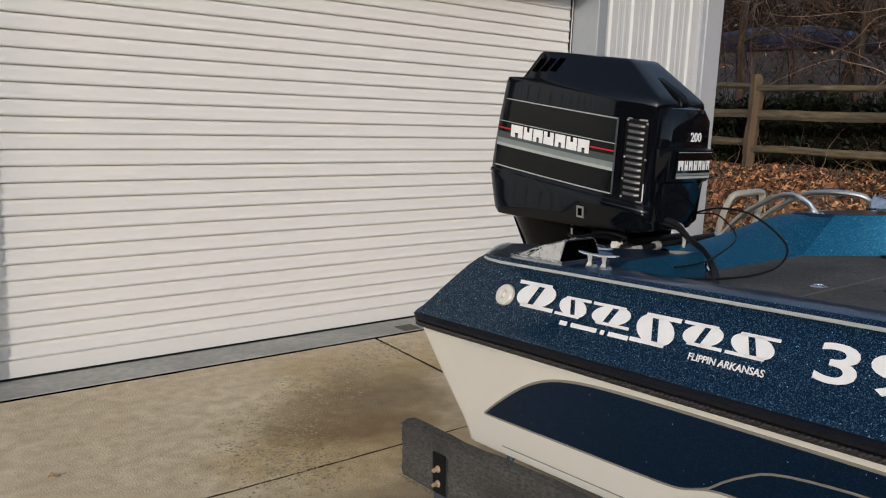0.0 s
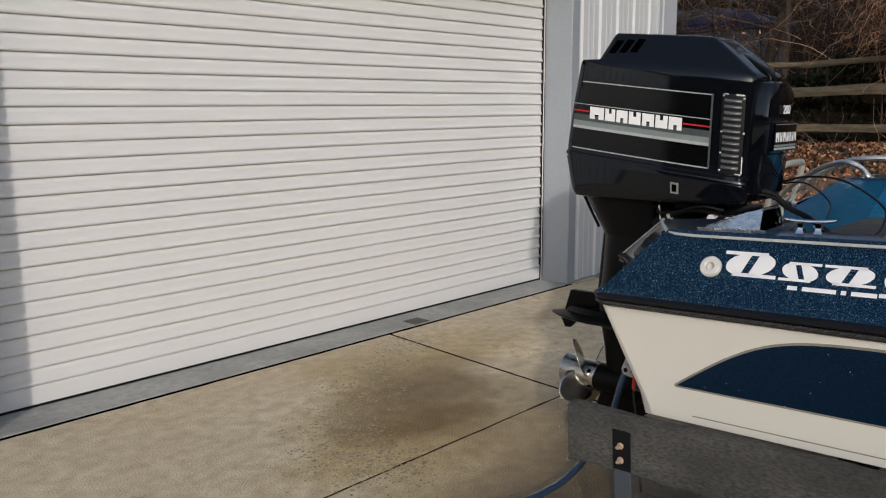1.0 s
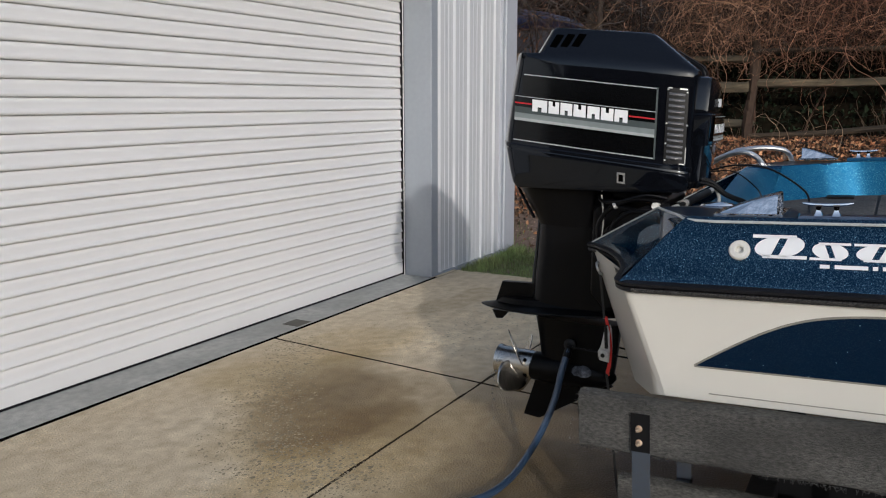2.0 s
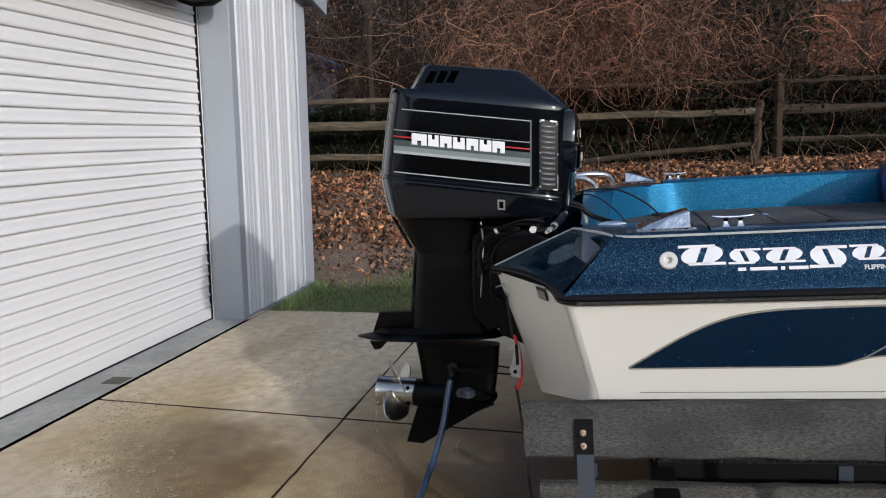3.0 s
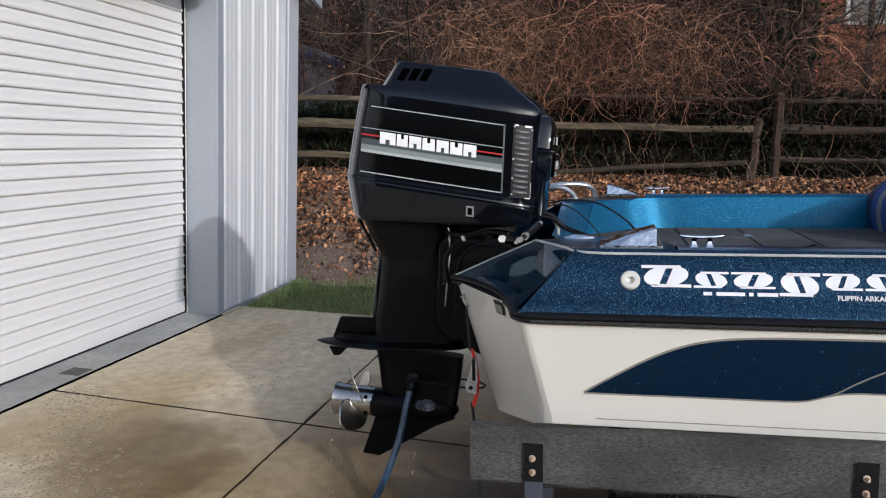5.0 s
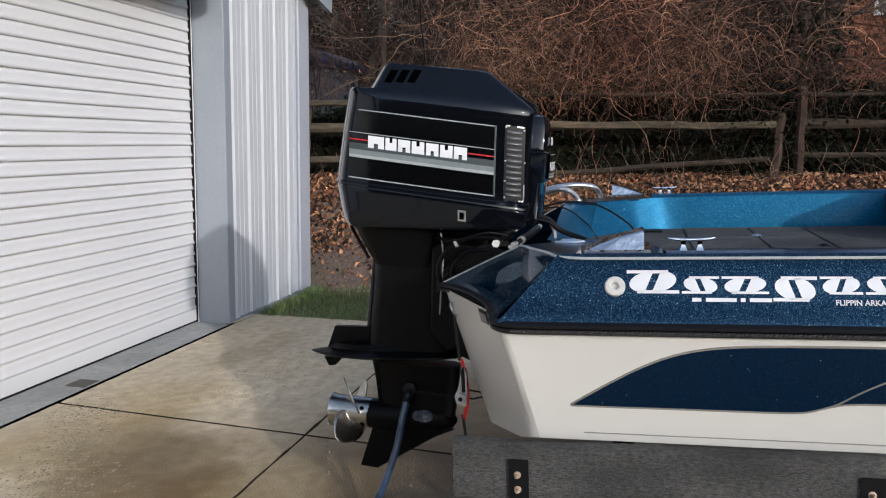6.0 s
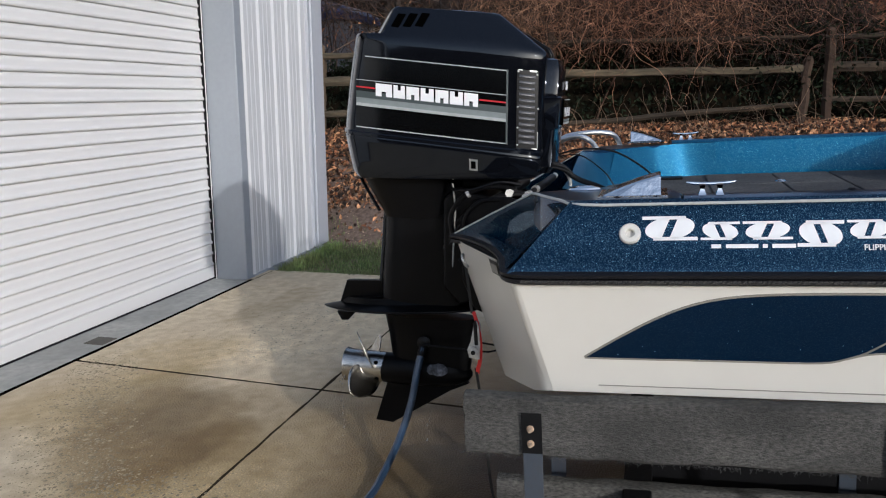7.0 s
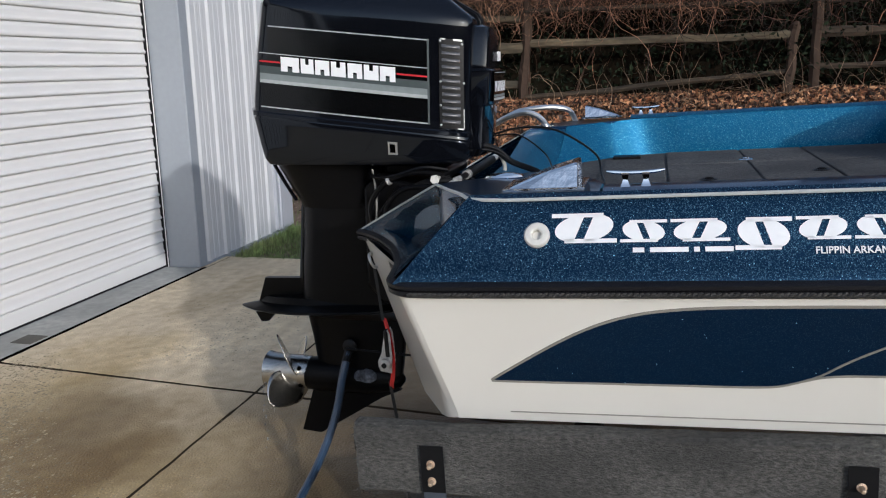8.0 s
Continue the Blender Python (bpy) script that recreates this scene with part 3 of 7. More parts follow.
roof = tagged(new("roof"), "grey metal garage roof with a folded edge trim", "roof", kind="structure")
RIDGE, SLOPE = 1.4, math.tan(radians(12.5))


def roof_z(x):
    return 2.66 - (abs(x - RIDGE) - (6.6 - RIDGE)) * SLOPE


for sgn in (1, -1):
    far = RIDGE + sgn * 5.62
    bm = bmesh.new()
    prism(bm, [(RIDGE, roof_z(RIDGE) + 0.02), (far, roof_z(far) + 0.02), (far, roof_z(far) + 0.09), (RIDGE, roof_z(RIDGE) + 0.09)], "y", WALL_Y - 0.12, 13.0)
    part("roof_sheet", bm, STEEL_BLUE, roof, smooth=False)
    bm = bmesh.new()
    prism(bm, [(RIDGE, roof_z(RIDGE) - 0.06), (far, roof_z(far) - 0.06), (far + sgn * 0.02, roof_z(far) + 0.1), (RIDGE, roof_z(RIDGE) + 0.1)], "y", WALL_Y - 0.15, WALL_Y - 0.122)
    part("rake_trim", bm, STEEL_BLUE, roof, smooth=False)
gable = bmesh.new()
prism(gable, [(-3.9, 3.2), (CORNER - 0.02, 3.2), (CORNER - 0.02, 3.22), (RIDGE, roof_z(RIDGE)), (-3.9, 3.22)], "y", WALL_Y + 0.04, WALL_Y + 0.06)
part("gable_panel", gable, WALL_WHITE, wall, smooth=False)
hood = tagged(new("door_hood"), "black roller hood hanging over the door opening", "hood", kind="structure")
part("hood_cover", prism(bmesh.new(), [(4.24, 2.36), (4.30, 2.325), (4.44, 2.325), (4.55, 2.36), (4.55, 2.85), (4.24, 2.85)], "x", DOOR_L + 0.05, 5.0), HOOD_BLACK, hood, bevel=0.01)
for x in (DOOR_L + 0.03, 5.005):
    part("end_plate", prism(bmesh.new(), [(4.22, 2.34), (4.30, 2.30), (4.45, 2.30), (4.56, 2.34), (4.56, 2.87), (4.22, 2.87)], "x", x, x + 0.018), HOOD_BLACK, hood, smooth=False)

# ---- boat ----
BOAT = pose(2.77, 1.70, -0.014, -2.75, -0.4, 0)
boat = thing("bass_boat", BOAT, "navy metal-flake bass boat with a white hull, on its trailer", "boat")
BOW = -5.2


def taper(y):
    """Half width factor and sheer rise along the hull, from the stern (0) to the bow."""
    s = min(1.0, max(0.0, (-y - 2.2) / 3.0))
    return 1 - 0.86 * s ** 1.9, 0.16 * s ** 1.6


def station(prof, y, stern=None):
    w, rise = taper(y)
    out = []
    for i, (x, z) in enumerate(prof):
        yy = stern(x, z) if stern else y
        low = 0.30 * (1 - w) if z < 0.8 else 0.0
        out.append((x * w, yy, z + rise + low))
    return out


YS = [-0.45, -0.9, -1.5, -2.2, -2.8, -3.4, -4.0, -4.5, -4.9, BOW]


HULL = [(0.0, 0.40), (-0.30, 0.468), (-0.55, 0.530), (-0.86, 0.605), (-0.937, 0.634), (-0.944, 0.655), (-0.955, 0.690), (-1.0, 0.80), (-1.055, 0.945)]


def half_width(z):
    """Half width of the hull side at height z, below the rub rail."""
    pts = HULL[4:]
    for (x0, z0), (x1, z1) in zip(pts, pts[1:]):
        if z <= z1:
            return -(x0 + (x1 - x0) * max(0.0, z - z0) / (z1 - z0))
    return 1.055


def transom_y(x, z, roll=0.026):
    """Fore-aft place of the transom, which rolls round into the hull sides."""
    a = abs(x)
    k = min(1.0, max(0.0, (a - 0.52) / 0.42))
    inner, outer = 0.10 + (z - 0.533) * 0.31, -0.083 + (z - 0.634) * 0.20
    e = min(1.0, max(0.0, (a - half_width(z) + roll) / roll))
    return inner + (outer - inner) * k - roll * (1 - math.sqrt(1 - e * e))


hull_ring = HULL + [(-x, z) for x, z in HULL[::-1][:-1]]
bm = bmesh.new()
loft(bm, [station(hull_ring, 0, transom_y)] + [station(hull_ring, y) for y in YS], cap=False, closed=False)
hull = part("hull", bm, GEL_WHITE, boat, "off-white gelcoat hull")


def keel_z(x):
    a = abs(x)
    pts = [(-p, z) for p, z in HULL]
    for (a0, z0), (a1, z1) in zip(pts, pts[1:]):
        if a <= a1:
            return z0 + (z1 - z0) * (a - a0) / max(1e-6, a1 - a0)
    return 0.945


bm = bmesh.new()
half = [1.055 - 0.003 * k for k in range(60)] + [0.875 - 0.0175 * k for k in range(51)]
cols = [-a for a in half[:-1]] + half[::-1]
loft(bm, [[(x, transom_y(x, zb + (zt - zb) * f) - 0.002, zb + (zt - zb) * f) for f in [k / 20 for k in range(21)]] for x in cols for zb, zt in ((keel_z(x), 0.945 if abs(x) > 0.42 else 0.86),)], cap=False, closed=False)
part("transom", bm, GEL_WHITE, boat)

for sgn in (1, -1):
    # spray groove along the lower side
    part("groove", tube(bmesh.new(), [(sgn * -0.9445, y, 0.656) for y in (-0.22, -0.8, -1.6, -2.2)], 0.0015, 6), PIN, boat, "thin grey spray groove")

    # rub rail: black moulding with a twisted insert
    edge = [(-0.517, 0.235), (-0.55, 0.195), (-0.634, 0.128), (-0.752, 0.062), (-0.879, 0.014), (-0.968, -0.004), (-1.03, -0.018), (-1.062, -0.055), (-1.068, -0.12)]
    line = smooth_line([(x, y, 0.945) for x, y in edge], 4) + [Vector((-1.068, y, 0.945)) for y in (-0.5, -1.0, -1.6, -2.2)]
    line += [Vector((-1.068 * taper(y)[0], y, 0.945 + taper(y)[1])) for y in YS[4:]]
    ring = []
    for i, p in enumerate(line):
        way = (line[min(i + 1, len(line) - 1)] - line[max(0, i - 1)]).normalized()
        out = Vector((way.y, -way.x, 0)).normalized()
        if out.x > 0 and abs(way.y) > 0.5:
            out = -out
        if out.dot(Vector((-1, 0.8, 0))) < 0:
            out = -out
        prof = [(-0.02, -0.009), (0.004, -0.010), (0.010, -0.006), (0.010, 0.002), (0.004, 0.004), (0.012, 0.007), (0.013, 0.014), (0.004, 0.019), (-0.02, 0.019)]
        ring.append([(sgn * (p.x + out.x * a), p.y + out.y * a, p.z + b) for a, b in prof])
    part("rub_rail", loft(bmesh.new(), ring), RUBBER, boat, "black rubber rub rail")
    run = [Vector((-1.0770, -0.06 - 0.003 * k, 0.9425)) for k in range(720)]
    bm = bmesh.new()
    for ph in (0, math.pi):
        tube(bm, [(sgn * (p.x - 0.002 * math.cos(k * 0.95 + ph)), p.y, p.z + 0.0027 * math.sin(k * 0.95 + ph)) for k, p in enumerate(run)], 0.0030, 5)
    part("rub_insert", bm, ROPE, boat, "twisted dark rope insert")

    # sloping blue side band and gunwale
    band = [(-1.062, 0.960), (-1.058, 0.972), (-1.046, 0.981), (-1.02, 1.033), (-0.99, 1.083), (-0.972, 1.102), (-0.955, 1.110)]
    def band_stern(x, z):
        return -0.026 - (z - 0.960) * 0.93
    bm = bmesh.new()
    loft(bm, [[(sgn * x, y, z) for x, y, z in station(band, 0, band_stern)]] + [[(sgn * x, y, z) for x, y, z in station(band, y)] for y in [-0.3] + YS], cap=False, closed=False)
    part("side_band", bm, NAVY, boat, "dark navy metal-flake side band")
    lift = 0.0 if sgn > 0 else 0.013
    gun = [(-0.955, 1.110), (-0.935, 1.114), (-0.90, 1.114), (-0.875, 1.111), (-0.862, 1.103)]
    bm = bmesh.new()
    loft(bm, [[(sgn * x, y, z + lift) for x, y, z in station(gun, y)] for y in [-0.42] + YS], cap=False, closed=False)
    # far cap takes the inner wall's blue, a lighter colour than its navy twin, so its top looks lit
    part("gunwale", bm, GUNWALE if sgn > 0 else BLUE, boat, "glossy gunwale cap, navy near and lightened to blue far")
    inner = [(-0.862, 1.103), (-0.850, 1.06), (-0.838, 0.970)]
    bm = bmesh.new()
    loft(bm, [[(sgn * x, y, z + lift * (z > 1)) for x, y, z in station(inner, y)] for y in ([-0.42] if sgn > 0 else [-0.60]) + YS[sgn < 0:]], cap=False, closed=False)
    part("inner_wall", bm, BLUE, boat, "bright blue metal-flake inner wall")

    # stern top: gunwale widening round the motor well
    B, C, K = (-0.955, -0.166), (-0.765, -0.050), (-0.862, -0.42)
    top = [(-0.955, -0.42), B, (-0.90, -0.125), (-0.85, -0.083), C, (-0.72, -0.055), (-0.45, -0.115), (-0.14, -0.165), (-0.12, -0.19), (-0.16, -0.205), (-0.50, -0.315), (-0.80, -0.405), K]
    if sgn < 0:
        top = [(-0.955, -0.42), B, (-0.90, -0.125), (-0.85, -0.083), C, (-0.64, -0.050), (-0.70, -0.186), (-0.80, -0.315), (-0.848, -0.42)]
    def cap_z(x):
        return 1.111 - 0.065 * max(0.0, (x + 0.78) / 0.66) if sgn > 0 else 1.113
    bm = bmesh.new()
    cx, cy = -0.70, -0.22
    loft(bm, [[(sgn * x, y, z0 if z0 < 1 else cap_z(x) - 0.007) for x, y in top] for z0 in (0.985, 1.1)] + [[(sgn * (x if x < -0.95 else cx + (x - cx) * 0.985), cy + (y - cy) * 0.97, cap_z(x)) for x, y in top]])
    part("stern_cap", bm, GUNWALE, boat, "glossy navy stern cap")

    # stern corner panel with a moulded hollow
    A, Bq, Cq, D = Vector((-1.058, -0.030, 0.963)), Vector((-0.957, -0.162, 1.100)), Vector((-0.765, -0.048, 1.108)), Vector((-0.52, 0.228, 0.962))
    low = smooth_line([(x, y, 0.963) for x, y in edge[:7]], 3)[::-1]
    bm = bmesh.new()
    N = 22
    grid = []
    for j in range(N + 1):
        v = j / N
        f = v * (len(low) - 1)
        i0 = min(int(f), len(low) - 2)
        lower = low[i0].lerp(low[i0 + 1], f - i0)
        upper = Bq.lerp(Cq, min(1, v / 0.62)) if v < 0.62 else Cq.lerp(D, (v - 0.62) / 0.38)
        row = []
        for i in range(N + 1):
            u = i / N
            p = lower.lerp(upper, u)
            a, b = (v - 0.40) / 0.33, (u - 0.52) / 0.40
            d = 1.0 - max(abs(a), abs(b), abs(a + b) * 0.72)
            hollow = min(1.0, max(0.0, d / 0.28))
            hollow = hollow * hollow * (3 - 2 * hollow)
            n = Vector((-0.35, 0.62, 0.70))
            q = p - n * 0.045 * hollow
            row.append((sgn * q.x, q.y, q.z))
        grid.append(row)
    loft(bm, grid, cap=False, closed=False)
    part("stern_panel", bm, NAVY_TOP, boat, "glossy navy stern corner with a moulded hollow")

    # white line round the cap
    path = [Vector((-0.975 * taper(y)[0], y, 1.1015 + taper(y)[1])) for y in YS[::-1]] + [Vector((-0.975, -0.24, 1.1015))]
    path += smooth_line([(-0.972, -0.195, 1.103), (-0.957, -0.163, 1.104), (-0.92, -0.138, 1.108), (-0.85, -0.09, 1.110), (-0.80, -0.062, 1.110), (-0.765, -0.047, 1.108)], 3)
    bm = bmesh.new()
    tube(bm, [(sgn * p.x, p.y, p.z) for p in path], 0.0037, 6)
    part("cap_stripe", bm, STRIPE, boat, "thin pale stripe along the cap")
    bm = bmesh.new()
    tube(bm, [(sgn * -0.765, -0.047, 1.108), (sgn * -0.64, 0.09, 1.037), (sgn * -0.52, 0.228, 0.964)], 0.0028, 6)
    part("edge_moulding", bm, STRIPE, boat)
    # wall of the motor well under that edge
    bm = bmesh.new()
    inner_y = (-0.165, -0.11, -0.052) if sgn > 0 else (-0.03, -0.03, -0.03)
    loft(bm, [[(sgn * x, y - 0.02, z) for z in (0.88, t)] for x, y, t in ((-0.12, inner_y[0], 1.03), (-0.45, inner_y[1], 1.06), (-0.72, inner_y[2], 1.09), (-0.765, -0.030, 1.100), (-0.64, 0.09, 1.030), (-0.53, 0.215, 0.955), (-0.44, 0.22, 0.90))], cap=False, closed=False)
    part("well_side", bm, NAVY, boat)
    # inner coaming from the gunwale to the middle of the stern
    bm = bmesh.new()
    if sgn < 0:
        foot = smooth_line([(0.838, -0.62, 0.972), (0.838, -0.54, 0.972), (0.826, -0.470, 0.972), (0.79, -0.40, 0.972), (0.745, -0.335, 0.972), (0.54, -0.157, 0.972)], 5)
        head = smooth_line([(0.862, -0.62, 1.114), (0.862, -0.52, 1.114), (0.855, -0.455, 1.114), (0.83, -0.38, 1.113), (0.80, -0.315, 1.112), (0.70, -0.186, 1.110)], 5)
        loft(bm, [[tuple(p.lerp(q, k)) for k in (0, 0.5, 1)] for p, q in zip(foot, head)], cap=False, closed=False)
        part("coaming", bm, BLUE, boat, "bright blue metal-flake coaming")
        bm = bmesh.new()
        loft(bm, [[(x, y, b), (x, y + (-0.07 - y) * 0.6, b + (t - b) * 0.72), (x, -0.07, t - 0.004), (x, -0.05, t)] for x, y, b, t in ((0.715, -0.188, 1.108, 1.111), (0.70, -0.186, 1.100, 1.111), (0.62, -0.171, 1.036, 1.110), (0.54, -0.157, 0.972, 1.107), (0.42, -0.150, 0.972, 1.094), (0.20, -0.140, 0.972, 1.063), (0.06, -0.145, 0.972, 1.050), (-0.119, -0.150, 0.972, 1.045))], cap=False, closed=False)
        part("aft_slope", bm, BLUE, boat, "bright blue sloping bulkhead")
        continue
    loft(bm, [[(sgn * -0.838, -0.424, 0.972), (sgn * -0.862, -0.421, 1.104)], [(sgn * -0.50, -0.324, 0.972), (sgn * -0.50, -0.318, 1.081)], [(sgn * -0.12, -0.212, 0.972), (sgn * -0.12, -0.193, 1.044)]], cap=False, closed=False)
    part("coaming", bm, BLUE, boat, "bright blue metal-flake coaming")

# bulkhead and floor of the motor well
bm = bmesh.new()
loft(bm, [[(x, -0.212, 0.972), (x, -0.193, 1.042), (x, -0.165, 1.040), (x, -0.16, 0.86), (x, 0.20, 0.80)] for x in (-0.30, -0.2, -0.121)], cap=False, closed=False)
part("motor_well", bm, NAVY, boat, "navy bulkhead of the motor well")
part("drain_ring", disc_rings(bmesh.new(), (-0.09, -0.196, 1.0), (0, -0.85, 0.5), [(0, 0.020), (0.006, 0.020), (0.008, 0.016), (0.006, 0.012), (0.0, 0.011)]), CHROME, boat, "round chrome fitting")

# carpeted rear deck with its hatches
bm = bmesh.new()
deck_out = [(-0.838, -0.425), (-0.12, -0.213), (0.0, -0.152), (0.54, -0.158), (0.745, -0.336), (0.838, -0.50), (0.838, -2.2), (-0.838, -2.2)]
prism(bm, deck_out, "z", 0.93, 0.975)
part("deck", bm, CARPET, boat, "charcoal carpeted deck", smooth=False)
bm = bmesh.new()
loft(bm, [[(x * taper(y)[0], y, z + taper(y)[1] + 0.10 * (1 - taper(y)[0])) for x, z in ((-0.845, 0.93), (0.845, 0.93), (0.845, 0.976), (-0.845, 0.976))] for y in [-2.2] + YS[4:]])
part("fore_deck", bm, CARPET, boat, smooth=False)
for y0, y1 in ((-0.546, -0.335), (-0.816, -0.553), (-1.037, -0.823), (-1.45, -1.044)):
    for x0, x1 in ((-0.60, 0.62),) if y1 > -0.4 else ((-0.81, 0.425), (0.432, 0.81)):
        part("hatch", boxed(x0, x1, y0, y1, 0.972, 0.981), CARPET, boat, "carpeted hatch lid", smooth=False, bevel=0.004)
for x, y, mt, tint in ((0.48, -0.817, CHROME, "flush chrome hatch pull"), (0.038, -0.67, CABLE, "black recessed hatch pull"), (0.161, -1.0, CABLE, "black recessed hatch pull"), (-0.05, -0.513, CHROME, "flush chrome hatch pull")):
    pull = new("hatch_pull")
    pull.parent = boat
    pull["label"] = tint
    part("bezel", disc_rings(bmesh.new(), (x, y, 0.980), (0, 0, 1), [(0, 0.024), (0.003, 0.024), (0.0045, 0.020), (0.003, 0.015)], 20), mt, pull)
    part("ring", tube(bmesh.new(), [(x + 0.012 * math.cos(a), y + 0.012 * math.sin(a), 0.986) for a in [2 * math.pi * k / 14 for k in range(15)]], 0.0025, 6), mt, pull)
part("deck_plate", boxed(0.685, 0.745, -0.462, -0.358, 0.976, 0.986), CABLE, boat, "small black plate", False, 0.003)

# hull graphics
def side_x(z):
    for (x0, z0), (x1, z1) in zip(HULL[5:], HULL[6:]):
        if z <= z1:
            return x0 + (x1 - x0) * (z - z0) / (z1 - z0)
    return HULL[-1][0]


def side_sheet(bm, outline, lift, sgn=1):
    """A flat graphic laid on the hull side: strips between an upper and a lower line of (y, z) points."""
    rows = []
    for (ya, za), (yb, zb) in outline:
        rows.append([(sgn * (side_x(za + (zb - za) * f) - lift), ya + (yb - ya) * f, za + (zb - za) * f) for f in (0, 0.25, 0.5, 0.75, 1)])
    return loft(bm, rows, cap=False, closed=False)


upper = [(-0.191, 0.737), (-0.235, 0.768), (-0.29, 0.805), (-0.35, 0.842), (-0.41, 0.872), (-0.47, 0.892), (-0.54, 0.904), (-0.64, 0.910), (-0.80, 0.912), (-1.0, 0.912), (-1.5, 0.910), (-2.2, 0.905)]
lower = [(-0.191, 0.735), (-0.235, 0.7345), (-0.29, 0.7345), (-0.35, 0.7345), (-0.41, 0.735), (-0.47, 0.735), (-0.54, 0.735), (-0.64, 0.735), (-0.70, 0.736), (-0.735, 0.740), (-0.765, 0.750), (-0.80, 0.761), (-0.84, 0.766), (-0.90, 0.767), (-1.0, 0.767), (-1.2, 0.766), (-1.6, 0.764), (-2.2, 0.76)]
upper2 = upper[:8] + [(y, 0.912) for y, z in lower[8:15]] + [(-1.2, 0.912), (-1.6, 0.909), (-2.2, 0.905)]
swoosh = [(-0.765, 0.750), (-0.80, 0.766), (-0.835, 0.792), (-0.88, 0.820), (-0.935, 0.845), (-1.03, 0.858), (-1.15, 0.860), (-1.5, 0.850), (-2.2, 0.83)]
for sgn in (1, -1):
    part("side_panel", side_sheet(bmesh.new(), list(zip(upper2, lower)), 0.0016, sgn), PANEL_NAVY, boat, "dark navy painted side panel")
    for line in (upper, lower, swoosh):
        pts = smooth_line([(sgn * (side_x(z) - 0.001), y, z) for y, z in line], 3)
        part("pinstripe", tube(bmesh.new(), pts, 0.0029, 5), PIN, boat, "thin grey pinstripe")


def band_pose(y, up):
    """A pose on the starboard side band: x runs forward along it, y up its slope."""
    base, way = Vector((-1.046, 0, 0.981)), Vector((0.056, 0, 0.102)).normalized()
    p = base + way * up
    out = Vector((0, -1, 0)).cross(way)
    p = p + out * 0.0042
    m = Matrix((Vector((0, -1, 0)), way, out)).transposed().to_4x4()
    return Matrix.Translation((p.x, y, p.z)) @ m


def flat(bm, m, points):
    bm.faces.new([bm.verts.new(m @ Vector((x, y, 0))) for x, y in points])


def slit_oval(bm, m, cx, cy, rx, ry, lean, n=28):
    """A flat oval split by one slanting slit."""
    for side in (-1, 1):
        pts = []
        for k in range(n // 2 + 1):
            t = math.pi * k / (n // 2) - math.pi / 2
            x, y = side * (0.16 + 0.84 * math.cos(t)), math.sin(t)
            pts.append((cx + rx * (x + lean * y * 0.2), cy + ry * y))
        flat(bm, m, pts)


def bar_shape(bm, m, x0, x1, y0, y1):
    flat(bm, m, ((x0, y0), (x1, y0), (x1, y1), (x0, y1)))


def emblem(bm, m, x, y, w, h, lean):
    """One plain white mark of the maker's band: a slit oval between two slab bars."""
    slit_oval(bm, m, x + w * 0.5, y + h * 0.5, w * 0.44, h * 0.46, lean)
    for y0, side in ((0.0, 1), (0.86, -1)):
        c = x + w * (0.5 + 0.1 * side * lean)
        bar_shape(bm, m, c - w * 0.4, c + w * 0.4, y + h * y0, y + h * (y0 + 0.14))


# maker's mark on the band: plain white shapes in the sizes of the original
MARK = [(-0.004, 0.0, 0.118, 0.057, 1), (0.120, 0.0, 0.082, 0.042, -1), (0.208, 0.0, 0.100, 0.042, 1), (0.316, -0.017, 0.094, 0.059, -1), (0.416, 0.0, 0.085, 0.042, 1), (0.507, 0.0, 0.088, 0.042, -1)]
for x, y, w, h, lean in MARK:
    bm = bmesh.new()
    emblem(bm, band_pose(-0.333, 0.050), x, y, w, h, lean)
    part("mark", bm, LETTER, boat, "plain white mark on the side band", smooth=False)
lettering("39", 0.088, band_pose(-0.983, 0.042), "number", LETTER, boat, squeeze=1.85)
lettering("FLIPPIN ARKANSAS", 0.0175, band_pose(-0.777, 0.025), "lettering", LETTER, boat, squeeze=0.95)
for x, w in ((0.0, 0.020), (0.030, 0.066), (0.105, 0.010), (0.124, 0.047)):
    bm = bmesh.new()
    m = band_pose(-0.475, 0.031)
    bm.faces.new([bm.verts.new(m @ Vector(p)) for p in ((x, 0, 0), (x + w, 0, 0), (x + w, 0.009, 0), (x, 0.009, 0))])
    part("lettering_bar", bm, LETTER, boat, smooth=False)
m = band_pose(-0.302, 0.066)
part("drain_fitting", disc_rings(bmesh.new(), m @ Vector((0, 0, -0.002)), m.to_3x3() @ Vector((0, 0, 1)), [(0, 0.024), (0.007, 0.024), (0.0105, 0.021), (0.011, 0.012), (0.009, 0.009), (-0.004, 0.008)], 24), PLASTIC, boat, "round white plastic drain fitting")


# small plate under the rub rail on the stern
rows = []
for x in (-0.785, -0.81, -0.84):
    rows.append([(x, transom_y(x, z) + 0.003, z) for z in (0.902, 0.922, 0.940)])
part("stern_plate", loft(bmesh.new(), rows, cap=False, closed=False), CABLE, boat, "small dark outlined plate")
part("plate_face", loft(bmesh.new(), [[(x, transom_y(x, z) + 0.005, z) for z in (0.906, 0.930)] for x in (-0.79, -0.81, -0.835)], cap=False, closed=False), PIN, boat)


